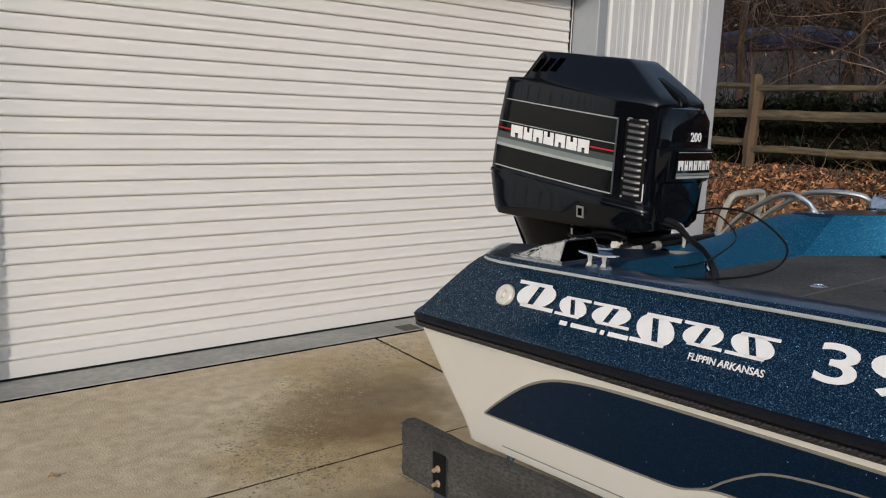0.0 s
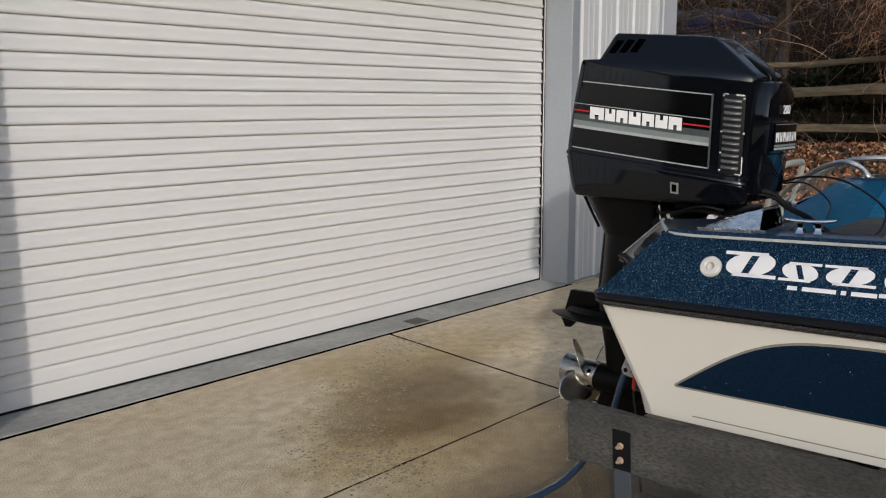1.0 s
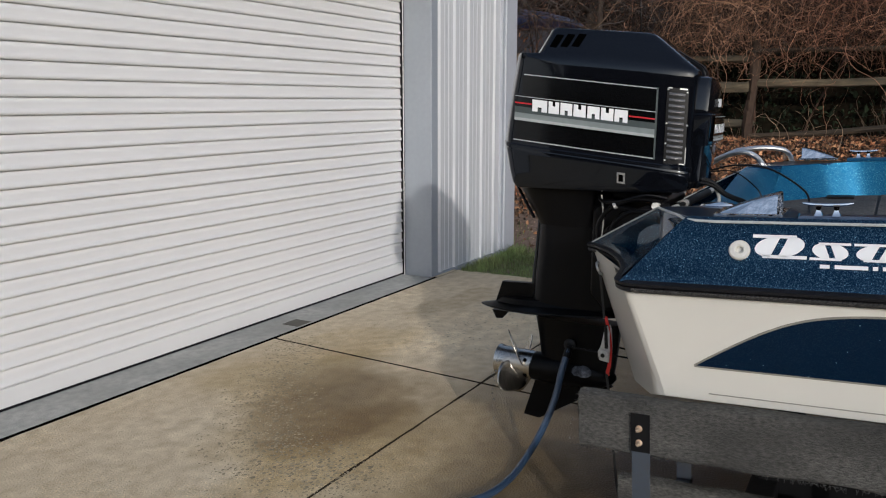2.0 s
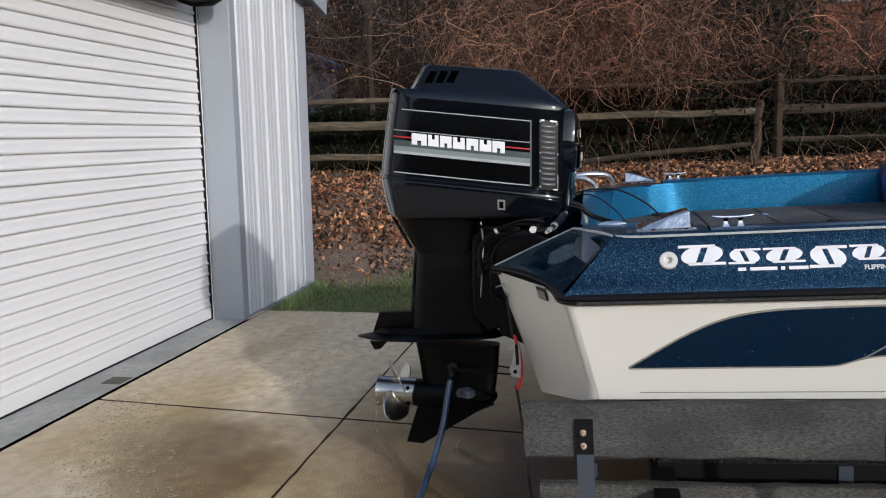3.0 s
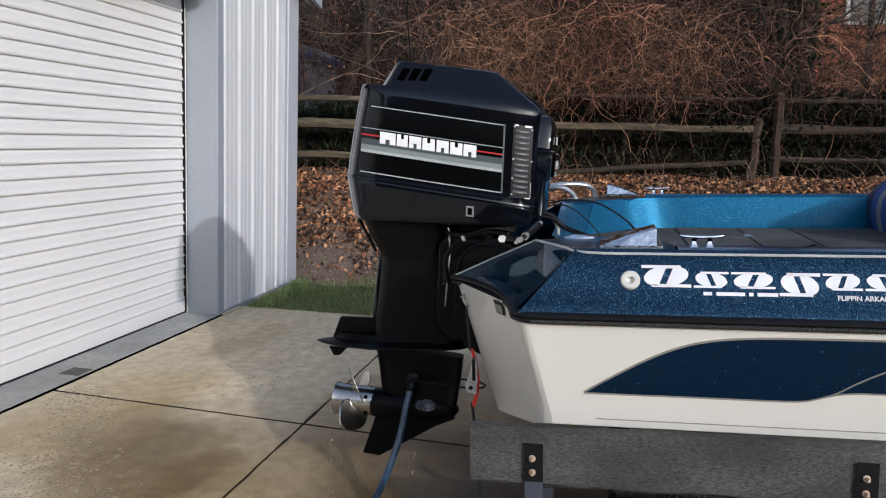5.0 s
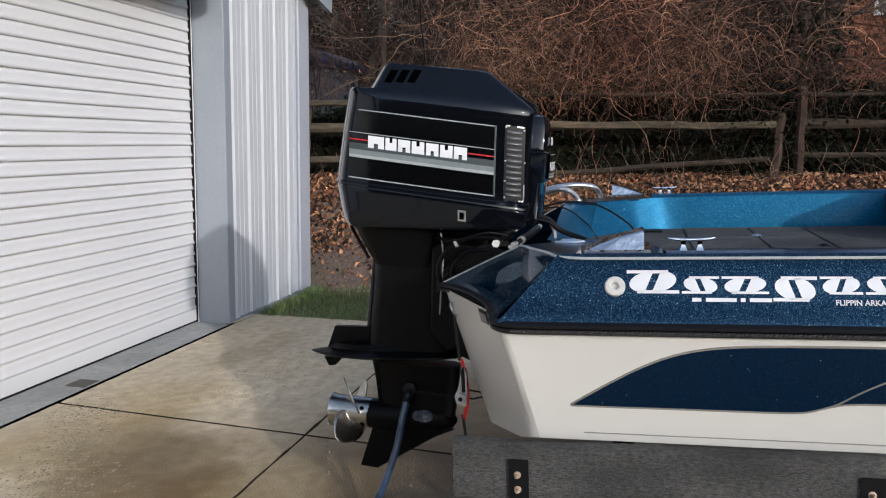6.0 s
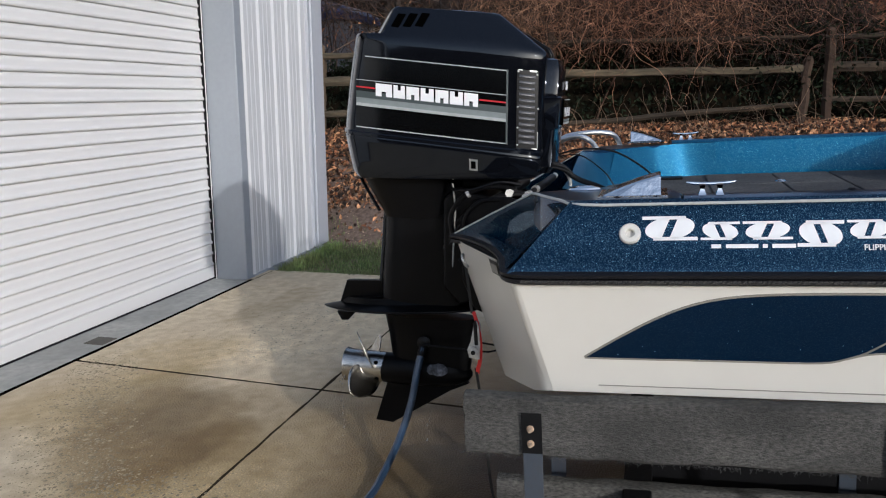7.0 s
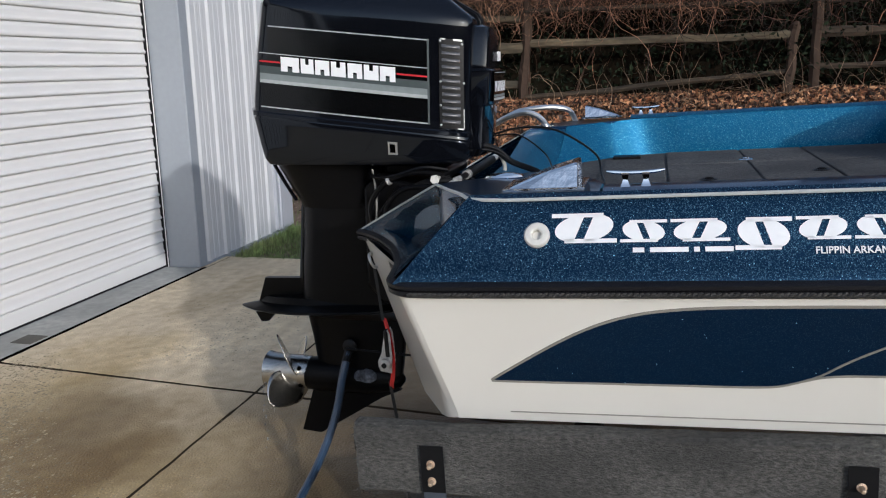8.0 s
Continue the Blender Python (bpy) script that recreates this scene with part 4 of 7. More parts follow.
# deck fittings
def cleat(parent, m):
    c = new("cleat")
    c.parent, c.matrix_local = parent, m
    c["label"] = "chrome mooring cleat"
    bar = [(-0.060, 0.0, 0.035), (-0.045, 0, 0.0325), (-0.02, 0, 0.0305), (0.02, 0, 0.0305), (0.045, 0, 0.0325), (0.060, 0, 0.035)]
    part("horn", tube(bmesh.new(), smooth_line(bar, 4), [0.0022, 0.0028, 0.0034, 0.0039, 0.0042] + [0.0045] * 11 + [0.0042, 0.0039, 0.0034, 0.0028, 0.0022], 8), CHROME, c)
    for s in (-1, 1):
        part("foot", loft(bmesh.new(), [[(s * 0.021 + a * w, b * d, z) for a, b in ((-1, -1), (1, -1), (1, 1), (-1, 1))] for z, w, d in ((0, 0.011, 0.013), (0.005, 0.009, 0.010), (0.016, 0.005, 0.006), (0.031, 0.008, 0.006))]), CHROME, c)
    return c


for sgn in (-1, 1):
    cleat(boat, Matrix.Translation((sgn * 0.925, -0.48, 1.112 if sgn < 0 else 1.126)) @ pose(0, 0, 0, 0, 0, 90) @ Matrix.Scale(0.9, 4))
part("cable_plate", loft(bmesh.new(), [[(-0.558 + x * k, -0.163 + y * k, z) for x, y in ((-0.010, -0.044), (0.010, -0.044), (0.020, -0.015), (0.020, 0.015), (0.010, 0.044), (-0.010, 0.044), (-0.020, 0.015), (-0.020, -0.015))] for k, z in ((0.9, 1.085), (1.05, 1.091), (0.95, 1.096), (0.4, 1.101))]), CHROME, boat, "low chrome cable plate")


def scoop(parent, sgn):
    """Chrome air scoop; the one on the far side is the same piece turned half round."""
    def way(y):
        return y if sgn > 0 else -0.602 - y

    s = new("air_scoop")
    s.parent, s.matrix_local = parent, Matrix.Translation((0, 0, 0) if sgn > 0 else (0.045, -0.014, 0.017))
    s["label"] = "chrome wedge air scoop"
    x0, x1 = sgn * -0.925, sgn * -0.79
    bm = bmesh.new()
    ridge = [(-0.232, 1.114, 0.92), (-0.27, 1.130, 0.86), (-0.315, 1.146, 0.80), (-0.365, 1.160, 0.74), (-0.37, 1.159, 0.74)]
    rows = []
    for y, z, k in ridge:
        y = way(y)
        c, h = (x0 + x1) / 2, (x0 - x1) / 2
        rows.append([(c + h * 1.0, y, 1.112), (c + h * k, y, z - 0.004), (c + h * (k - 0.12), y, z), (c - h * (k - 0.12), y, z), (c - h * k, y, z - 0.004), (c - h * 1.0, y, 1.112)])
    loft(bm, rows, cap=False, closed=False)
    hood = part("shell", bm, SCOOP, s, "", False)
    sol = hood.modifiers.new("solid", "SOLIDIFY")
    sol.thickness = 0.003
    part("mouth", boxed(min(x0, x1) + 0.02, max(x0, x1) - 0.02, min(way(-0.35), way(-0.346)), max(way(-0.35), way(-0.346)), 1.113, 1.150), DEEP, s, "dark mouth", smooth=False)
    part("flange", prism(bmesh.new(), [(x0 + (x0 - x1) * 0.05, way(-0.226)), (x1, way(-0.226)), (x1, way(-0.385)), (x0 + (x0 - x1) * 0.05, way(-0.385))], "z", 1.108, 1.116), SCOOP, s, smooth=False)


scoop(boat, 1)
scoop(boat, -1)


def rail(pts, feet):
    r = new("grab_rail")
    r.parent = boat
    r["label"] = "polished bent tube grab rail"
    part("bar", tube(bmesh.new(), smooth_line(pts, 5), 0.011, 10), ALU, r)
    for f in feet:
        part("foot_plate", disc_rings(bmesh.new(), f, (0, 0, 1), [(0, 0.03), (0.004, 0.03), (0.006, 0.014)], 14), CHROME, r)


rail([(0.70, 0.30, 0.95), (0.695, 0.20, 1.062), (0.685, 0.09, 1.136), (0.675, 0.01, 1.168), (0.675, -0.045, 1.172), (0.69, -0.085, 1.150), (0.708, -0.111, 1.112)], [(0.708, -0.111, 1.111)])
rail([(0.93, 0.30, 0.99), (0.93, 0.18, 1.09), (0.928, 0.06, 1.156), (0.928, -0.01, 1.172), (0.945, -0.09, 1.175), (0.970, -0.150, 1.166), (0.988, -0.178, 1.144), (0.998, -0.194, 1.106)], [(0.985, -0.194, 1.106)])
part("boarding_step", tube(bmesh.new(), smooth_line([(0.70, 0.30, 0.88), (0.685, 0.265, 1.04), (0.678, 0.225, 1.135), (0.705, 0.212, 1.162), (0.79, 0.212, 1.166), (0.87, 0.214, 1.166), (0.915, 0.22, 1.152), (0.925, 0.24, 1.08), (0.94, 0.30, 0.90)], 5), 0.0125, 10), GREY_TUBE, boat, "pale grey bent tube step")

# ---- outboard motor ----
MX, MY = 2.775, 2.10
motor = thing("outboard_motor", pose(MX, MY, 0), "glossy black outboard motor with striped decals, hung on the transom", "outboard motor")
TILT_UP = 0.112


PLAN = [(0.0, 0.380), (0.06, 0.379), (0.104, 0.377), (0.114, 0.374), (0.155, 0.350), (0.196, 0.328), (0.203, 0.320), (0.2065, 0.298), (0.207, 0.22), (0.2035, 0.14), (0.200, 0.05), (0.1945, -0.03), (0.189, -0.10), (0.183, -0.15), (0.176, -0.20), (0.164, -0.25), (0.150, -0.29), (0.139, -0.315), (0.131, -0.325), (0.118, -0.329), (0.06, -0.330), (0.0, -0.330)]


def cowl_ring(h, kw=1.0, ya=0.352, yf=-0.330, slope=TILT_UP, bias=0.0):
    full = PLAN + [(-x, y) for x, y in PLAN[::-1][1:-1]]
    out = []
    for x, y in full:
        f = (y + 0.330) / 0.682
        yy = yf + f * (ya - yf)
        out.append((x * kw, yy, h + slope * yy + bias * (yy - 0.0)))
    return out


upper = [cowl_ring(1.176, 1.015, 0.357, -0.333), cowl_ring(1.186, 1.015, 0.357, -0.333), cowl_ring(1.190, 0.998, 0.352, -0.330), cowl_ring(1.22, 0.998, 0.350, -0.330), cowl_ring(1.36, 0.965, 0.333, -0.334), cowl_ring(1.49, 0.9186, 0.3135, -0.3396), cowl_ring(1.50, 0.915, 0.312, -0.340), cowl_ring(1.512, 0.905, 0.309, -0.339), cowl_ring(1.520, 0.885, 0.304, -0.333), cowl_ring(1.526, 0.865, 0.235, -0.325), cowl_ring(1.533, 0.844, 0.232, -0.314, 0.111), cowl_ring(1.608, 0.624, 0.203, -0.200, 0.101), cowl_ring(1.616, 0.60, 0.200, -0.188, 0.10), cowl_ring(1.624, 0.57, 0.192, -0.175, 0.095), cowl_ring(1.627, 0.50, 0.18, -0.16, 0.09)]
cowl = part("cowl", loft(bmesh.new(), upper), GLOSS, motor)
part("latch_channel", prism(bmesh.new(), [(-0.185, 1.590), (-0.335, 1.497), (-0.348, 1.475), (-0.348, 1.44), (-0.325, 1.44), (-0.18, 1.56)], "x", -0.022, 0.022), SATIN, motor, "raised black latch channel", bevel=0.006)


LEVELS = [(1.06, 0.955, 0.325, -0.30, 0.01), (1.10, 0.985, 0.340, -0.322, 0.075), (1.155, 1.005, 0.352, -0.330, TILT_UP), (1.19, 0.998, 0.352, -0.330, TILT_UP), (1.22, 0.998, 0.350, -0.330, TILT_UP), (1.36, 0.965, 0.333, -0.334, TILT_UP), (1.50, 0.915, 0.312, -0.340, TILT_UP)]


def at_side(y, h, lift=0.0):
    """A point on the starboard face of the cowl at fore-aft y and level h."""
    for lo, hi in zip(LEVELS, LEVELS[1:]):
        if h <= hi[0]:
            break
    t = (h - lo[0]) / (hi[0] - lo[0])
    k, ya, yf, slope = (u + (v - u) * t for u, v in zip(lo[1:], hi[1:]))
    y0 = -0.330 + (y - yf) / (ya - yf) * 0.682
    w = PLAN[-1][0]
    for (w1, y1), (w2, y2) in zip(PLAN, PLAN[1:]):
        if y2 <= y0 <= y1 and y1 > y2:
            w = w2 + (w1 - w2) * (y0 - y2) / (y1 - y2)
            break
    return (-(w * k + lift), y, h + slope * y)


def side_patch(bm, y0, y1, h0, h1, lift, rows=14):
    rings = []
    for i in range(rows + 1):
        y = y0 + (y1 - y0) * i / rows
        rings.append([at_side(y, h0 + (h1 - h0) * j / 4, lift) for j in range(5)])
    return loft(bm, rings, cap=False, closed=False)


def decal(name, y0, y1, h0, h1, lift, mat, label="", rows=14):
    return part(name, side_patch(bmesh.new(), y0, y1, h0, h1, lift, rows), mat, motor, label)


YA, YF = 0.300, -0.214
decal("decal", YA, YF, 1.203, 1.447, 0.0010, DECAL, "black vinyl side decal")
decal("decal_line", YA, YF, 1.442, 1.4455, 0.0020, SILVER, "thin silver line")
decal("decal_line", YA, YF, 1.2035, 1.2075, 0.0020, SILVER, "thin silver line")
decal("decal_line", YA, YF - 0.0005, 1.363, 1.3655, 0.0020, SILVER, "thin silver line")
decal("decal_edge", YF, YF - 0.006, 1.203, 1.447, 0.0020, GREY_A, "", 2)
decal("decal_band", YA, YF, 1.305, 1.327, 0.0018, GREY_A, "dark grey band")
decal("decal_band", YA, YF, 1.287, 1.305, 0.0018, GREY_B, "grey band")
decal("decal_band", YA, YF, 1.277, 1.287, 0.0018, SILVER, "pale grey band")
decal("decal_red", YA, 0.232, 1.3375, 1.3425, 0.0020, RED, "red line", 4)
decal("decal_red", -0.125, YF, 1.3375, 1.3425, 0.0020, RED, "red line", 4)
SHAPES = [(0.002, 0.052, True), (0.065, 0.034, False), (0.110, 0.038, True), (0.159, 0.039, False), (0.210, 0.038, True), (0.259, 0.038, False), (0.307, 0.040, True)]


def block_mark(point, x, w, h, up, parent):
    """A plain white block of the maker's mark with one narrow notch."""
    bm = bmesh.new()
    for x0, x1, z0, z1 in ((0.0, 0.37, 0.0, h), (0.63, 1.0, 0.0, h), (0.37, 0.63, 0.38 * h if up else 0.0, h if up else 0.62 * h)):
        bm.faces.new([bm.verts.new(point(x + w * a, b)) for a, b in ((x0, z0), (x1, z0), (x1, z1), (x0, z1))])
    return part("mark", bm, LETTER, parent, "plain white block of the maker's mark", smooth=False)


for x, w, up in SHAPES:
    block_mark(lambda a, b: at_side(0.229 - a, 1.3155 + b, 0.0030), x - 0.002, w + 0.006, 0.0425, up, motor)

# louvred vent plate
vent = new("vent_plate")
vent.parent = motor
vent["label"] = "black louvred vent plate with chipped edges"
part("plate", side_patch(bmesh.new(), -0.248, -0.316, 1.195, 1.452, 0.004, 8), VENT, vent, "", True)
for k in range(12):
    h = 1.214 + k * 0.0195
    rings = []
    for i in range(9):
        q = Vector(at_side(-0.256 - 0.050 * i / 8, h, 0.004))
        r = (0.15, 0.7, 0.95, 1, 1, 1, 0.95, 0.7, 0.15)[i]
        rings.append([(q.x - 0.0062 * r * c, q.y, q.z + z) for c, z in ((-0.5, 0.0075), (0.35, 0.0068), (0.85, 0.0040), (1.0, 0.0012), (0.95, -0.0012), (0.3, -0.0022), (-0.5, -0.0024))])
    part("louvre", loft(bmesh.new(), rings), LOUVRE, vent)
for y, h in ((-0.252, 1.445), (-0.312, 1.440), (-0.252, 1.33), (-0.316, 1.33), (-0.252, 1.262), (-0.252, 1.205)):
    q = Vector(at_side(y, h, 0.004))
    part("rivet", disc_rings(bmesh.new(), q, (-1, -0.2, 0), [(0, 0.0035), (0.002, 0.0035), (0.0032, 0.0015)], 10), CHIP, vent, "bare metal rivet")
for y0, y1, h0, h1 in ((-0.252, -0.266, 1.449, 1.453), (-0.288, -0.312, 1.448, 1.453), (-0.3145, -0.3175, 1.20, 1.255), (-0.298, -0.315, 1.195, 1.199)):
    part("chipped_edge", side_patch(bmesh.new(), y0, y1, h0, h1, 0.0048, 3), CHIP, vent, "bare metal where paint has chipped")

# intake slots high on the cowl
def hump_side(y, z):
    """Half width of the raised cowl top at fore-aft y and height z."""
    h = z - 0.106 * y
    t = (h - 1.526) / 0.09
    k, ya, yf = 0.865 - 0.265 * t, 0.235 - 0.035 * t, -0.325 + 0.137 * t
    y0 = -0.330 + (y - yf) / (ya - yf) * 0.682
    for (w1, y1), (w2, y2) in zip(PLAN, PLAN[1:]):
        if y2 <= y0 <= y1 and y1 > y2:
            return k * (w2 + (w1 - w2) * (y0 - y2) / (y1 - y2))
    return k * 0.2


for s in (-1, 1):
    for k in range(3):
        y = 0.186 - k * 0.041
        corners = [(y, 1.570), (y - 0.031, 1.566), (y - 0.050, 1.613), (y - 0.019, 1.617)]
        bm = bmesh.new()
        loft(bm, [[(s * (hump_side(a, z) + d), a, z) for a, z in corners] for d in (-0.02, 0.0018)])
        part("intake_slot", bm, DEEP, motor, "dark air intake slot", smooth=False, bevel=0.004)

# front pod with the power figure
pod = new("front_pod")
pod.parent = motor
pod["label"] = "black front pod with stepped panels"
def pod_ring(z, w, yf, yb=-0.30, r=0.02):
    return [(-w, yb, z), (-w, yf + r, z), (-w + r * 0.3, yf + r * 0.3, z), (-w + r, yf, z), (0, yf - 0.006, z), (w - r, yf, z), (w - r * 0.3, yf + r * 0.3, z), (w, yf + r, z), (w, yb, z)]
part("housing", loft(bmesh.new(), [pod_ring(1.075, 0.085, -0.345), pod_ring(1.10, 0.105, -0.362), pod_ring(1.225, 0.108, -0.372), pod_ring(1.232, 0.112, -0.385), pod_ring(1.33, 0.112, -0.392), pod_ring(1.336, 0.106, -0.380), pod_ring(1.42, 0.100, -0.384), pod_ring(1.455, 0.085, -0.372), pod_ring(1.462, 0.07, -0.36)]), GLOSS, pod)
part("front_decal", loft(bmesh.new(), [[(x, -0.3935 - 0.005 * (1 - abs(x) / 0.09) - (0.003 if z > 1.3 else 0), z) for z in (1.238, 1.326)] for x in (-0.088, -0.05, 0, 0.05, 0.088)], cap=False, closed=False), DECAL, pod, "black front decal")
for z0, z1, mt in ((1.2425, 1.250, SILVER), (1.252, 1.259, GREY_B), (1.3225, 1.3245, SILVER)):
    part("decal_line", loft(bmesh.new(), [[(x, -0.3955 - 0.005 * (1 - abs(x) / 0.09) - (0.003 if z > 1.3 else 0), z) for z in (z0, z1)] for x in (-0.088, -0.05, 0, 0.05, 0.088)], cap=False, closed=False), mt, pod)


def front_point(a, b):
    x = -0.086 + a
    return (x, -0.398 - 0.005 * (1 - abs(x) / 0.09), 1.268 + b)


for x, w, up in SHAPES:
    block_mark(front_point, x * 0.48, w * 0.49, 0.030, up, pod)
lettering("200", 0.040, Matrix.Translation((-0.026, -0.3935, 1.357)) @ pose(0, 0, 0, 90, 0, 0), "power_figure", LETTER, pod, squeeze=0.95)

# lower pan
pan = [cowl_ring(1.176, 1.0, 0.348, -0.326), cowl_ring(1.165, 1.012, 0.354, -0.330), cowl_ring(1.155, 1.005, 0.352, -0.330), cowl_ring(1.10, 0.985, 0.340, -0.322, 0.075), cowl_ring(1.072, 0.965, 0.330, -0.312, 0.02), cowl_ring(1.060, 0.93, 0.318, -0.295, 0.0), cowl_ring(1.052, 0.80, 0.27, -0.24, 0.0)]
part("lower_pan", loft(bmesh.new(), pan), GLOSS, motor, "glossy black lower pan")
part("latch_tag", loft(bmesh.new(), [[at_side(y, h, l) for y, h in ((-0.094 - k, 1.140 - q), (-0.122 + k, 1.140 - q), (-0.122 + k, 1.099 + q), (-0.094 - k, 1.099 + q))] for l, k, q in ((0.002, 0, 0), (0.006, 0, 0), (0.006, 0.005, 0.006))]), CHIP, motor, "small rectangular metal socket", smooth=False)
part("socket_hole", loft(bmesh.new(), [[at_side(y, h, l) for y, h in ((-0.100, 1.133), (-0.116, 1.133), (-0.116, 1.106), (-0.100, 1.106))] for l in (0.0055, 0.0068)]), DEEP, motor, smooth=False)


# midsection and drive leg
def leg_ring(z, yf, ya, w):
    n = []
    for i in range(20):
        a = 2 * math.pi * i / 20
        c, s = math.cos(a), math.sin(a)
        e = 3.0
        k = (abs(c) ** e + abs(s) ** e) ** (-1 / e)
        n.append((w * s * k, (yf + ya) / 2 + (ya - yf) / 2 * c * k, z))
    return n


part("knee", loft(bmesh.new(), [leg_ring(1.065, -0.05, 0.345, 0.13), leg_ring(1.05, -0.04, 0.34, 0.125), leg_ring(0.985, -0.02, 0.305, 0.105), leg_ring(0.925, 0.0, 0.272, 0.085), leg_ring(0.905, 0.0, 0.265, 0.08)]), SATIN, motor, "tapered satin black midsection")
part("knee_edge", tube(bmesh.new(), [(-0.06, 0.345, 1.05), (-0.055, 0.310, 0.985), (-0.05, 0.276, 0.925)], 0.006, 6), GLOSS, motor)
part("leg", loft(bmesh.new(), [leg_ring(0.92, -0.02, 0.262, 0.075), leg_ring(0.88, -0.03, 0.264, 0.072), leg_ring(0.78, -0.035, 0.272, 0.068), leg_ring(0.66, -0.04, 0.284, 0.066), leg_ring(0.58, -0.05, 0.288, 0.064)]), SATIN, motor, "satin black drive leg")
part("leg_edge", tube(bmesh.new(), [(-0.02, 0.264, 0.92), (-0.02, 0.276, 0.78), (-0.02, 0.287, 0.655)], 0.007, 8), GLOSS, motor)
part("upper_fin", loft(bmesh.new(), [[(w, 0.28, z0), (w, y1, z0 - 0.006), (w * 0.3, y2, z1), (w * 0.3, 0.28, z1)] for w, z0, y1, y2, z1 in ((-0.012, 0.652, 0.428, 0.462, 0.555), (0.012, 0.652, 0.428, 0.462, 0.555))]), SATIN, motor, "", False)


def plate_ring(z, k):
    pts = [(0.0, 0.530), (0.02, 0.510), (0.055, 0.46), (0.09, 0.38), (0.112, 0.28), (0.11, 0.15), (0.095, 0.02), (0.06, -0.07), (0.02, -0.105), (0, -0.108)]
    full = pts + [(-x, y) for x, y in pts[::-1][1:-1]]
    return [(x * k, 0.2 + (y - 0.2) * (0.45 + 0.55 * k), z + 0.016 - 0.045 * (y - 0.2)) for x, y in full]


part("anti_ventilation_plate", loft(bmesh.new(), [plate_ring(0.528, 0.55), plate_ring(0.534, 0.96), plate_ring(0.538, 1.0), plate_ring(0.543, 0.99), plate_ring(0.548, 0.90), plate_ring(0.558, 0.62), plate_ring(0.578, 0.5)]), SATIN, motor, "satin black plate over the propeller")
part("trim_tab", loft(bmesh.new(), [[(x, 0.40, 0.52), (x, 0.475, 0.52), (x, 0.455, 0.485), (x * 0.5, 0.43, 0.487)] for x in (-0.008, 0.008)]), SATIN, motor, "small trim tab", False)
part("gear_strut", loft(bmesh.new(), [leg_ring(0.525, -0.075, 0.275, 0.055), leg_ring(0.45, -0.07, 0.262, 0.042), leg_ring(0.36, -0.06, 0.25, 0.040), leg_ring(0.29, -0.05, 0.25, 0.040)]), SATIN, motor)
GZ = 0.305
part("gearcase", disc_rings(bmesh.new(), (0, 0.285, GZ), (0, -1, 0), [(0.0, 0.040), (0.0, 0.058), (0.03, 0.060), (0.12, 0.062), (0.22, 0.058), (0.30, 0.044), (0.335, 0.026), (0.348, 0.008)], 22), SATIN, motor, "black torpedo gearcase")
rows = []
for i in range(9):
    y = 0.020 + 0.010 * i
    h = 0.021 * math.sqrt(max(0.02, 1 - ((y - 0.06) / 0.043) ** 2)) * (1 + 0.35 * noise.noise((y * 60, 3, 1)))
    rows.append([(-(math.sqrt(0.0625 ** 2 - (z - GZ) ** 2) + 0.0008), y, z) for z in [0.329 + h * (k / 3 - 1) for k in range(7)]])
part("scuff", loft(bmesh.new(), rows, cap=False, closed=False), SCUFF, motor, "scuffed patch of bare metal")
part("skeg", loft(bmesh.new(), [[(w * a, 0.272, 0.255), (w * a * 0.6, 0.325, 0.088), (w * a * 0.6, 0.255, 0.083), (w * a * 0.8, 0.02, 0.235), (w * a, -0.05, 0.268), (w * a, 0.0, 0.30)] for w in (0.009,) for a in (-1, 1)]), SATIN, motor, "black skeg fin", False)

# propeller
prop = new("propeller")
prop.parent = motor
prop.location = (0, 0.285, GZ + 0.002)
prop["label"] = "four-bladed polished stainless propeller"
part("hub", disc_rings(bmesh.new(), (0, 0, 0), (0, 1, 0), [(-0.006, 0.034), (-0.006, 0.057), (0.02, 0.059), (0.09, 0.059), (0.135, 0.061), (0.156, 0.066), (0.158, 0.061), (0.10, 0.053), (0.05, 0.02)], 28), STAINLESS, prop)
for x, z in ((-0.050, 0.030), (-0.048, -0.034), (0.050, 0.02)):
    part("hub_port", disc_rings(bmesh.new(), (x, 0.02, z), (x, 0, z), [(-0.004, 0.008), (0.0025, 0.008)], 12), DEEP, prop)


def blade(turn):
    rows = []
    for i in range(9):
        r = 0.052 + 0.112 * i / 8
        f = i / 8
        half = 0.064 * math.sin(math.pi * (0.26 + 0.71 * f)) ** 0.9 + 0.002
        row = []
        for j in range(9):
            c = -1 + j / 4
            ang = turn + c * half * 0.95 / r + 0.12 * f
            along = 0.055 + c * half * 0.60 + 0.030 * f
            row.append((r * math.sin(ang), along, r * math.cos(ang)))
        rows.append(row)
    bm = bmesh.new()
    loft(bm, rows, cap=False, closed=False)
    b = part("blade", bm, STAINLESS, prop)
    s = b.modifiers.new("solid", "SOLIDIFY")
    s.thickness, s.offset = 0.0035, 0
    return b


for k in range(4):
    blade(radians(-32 + 90 * k))

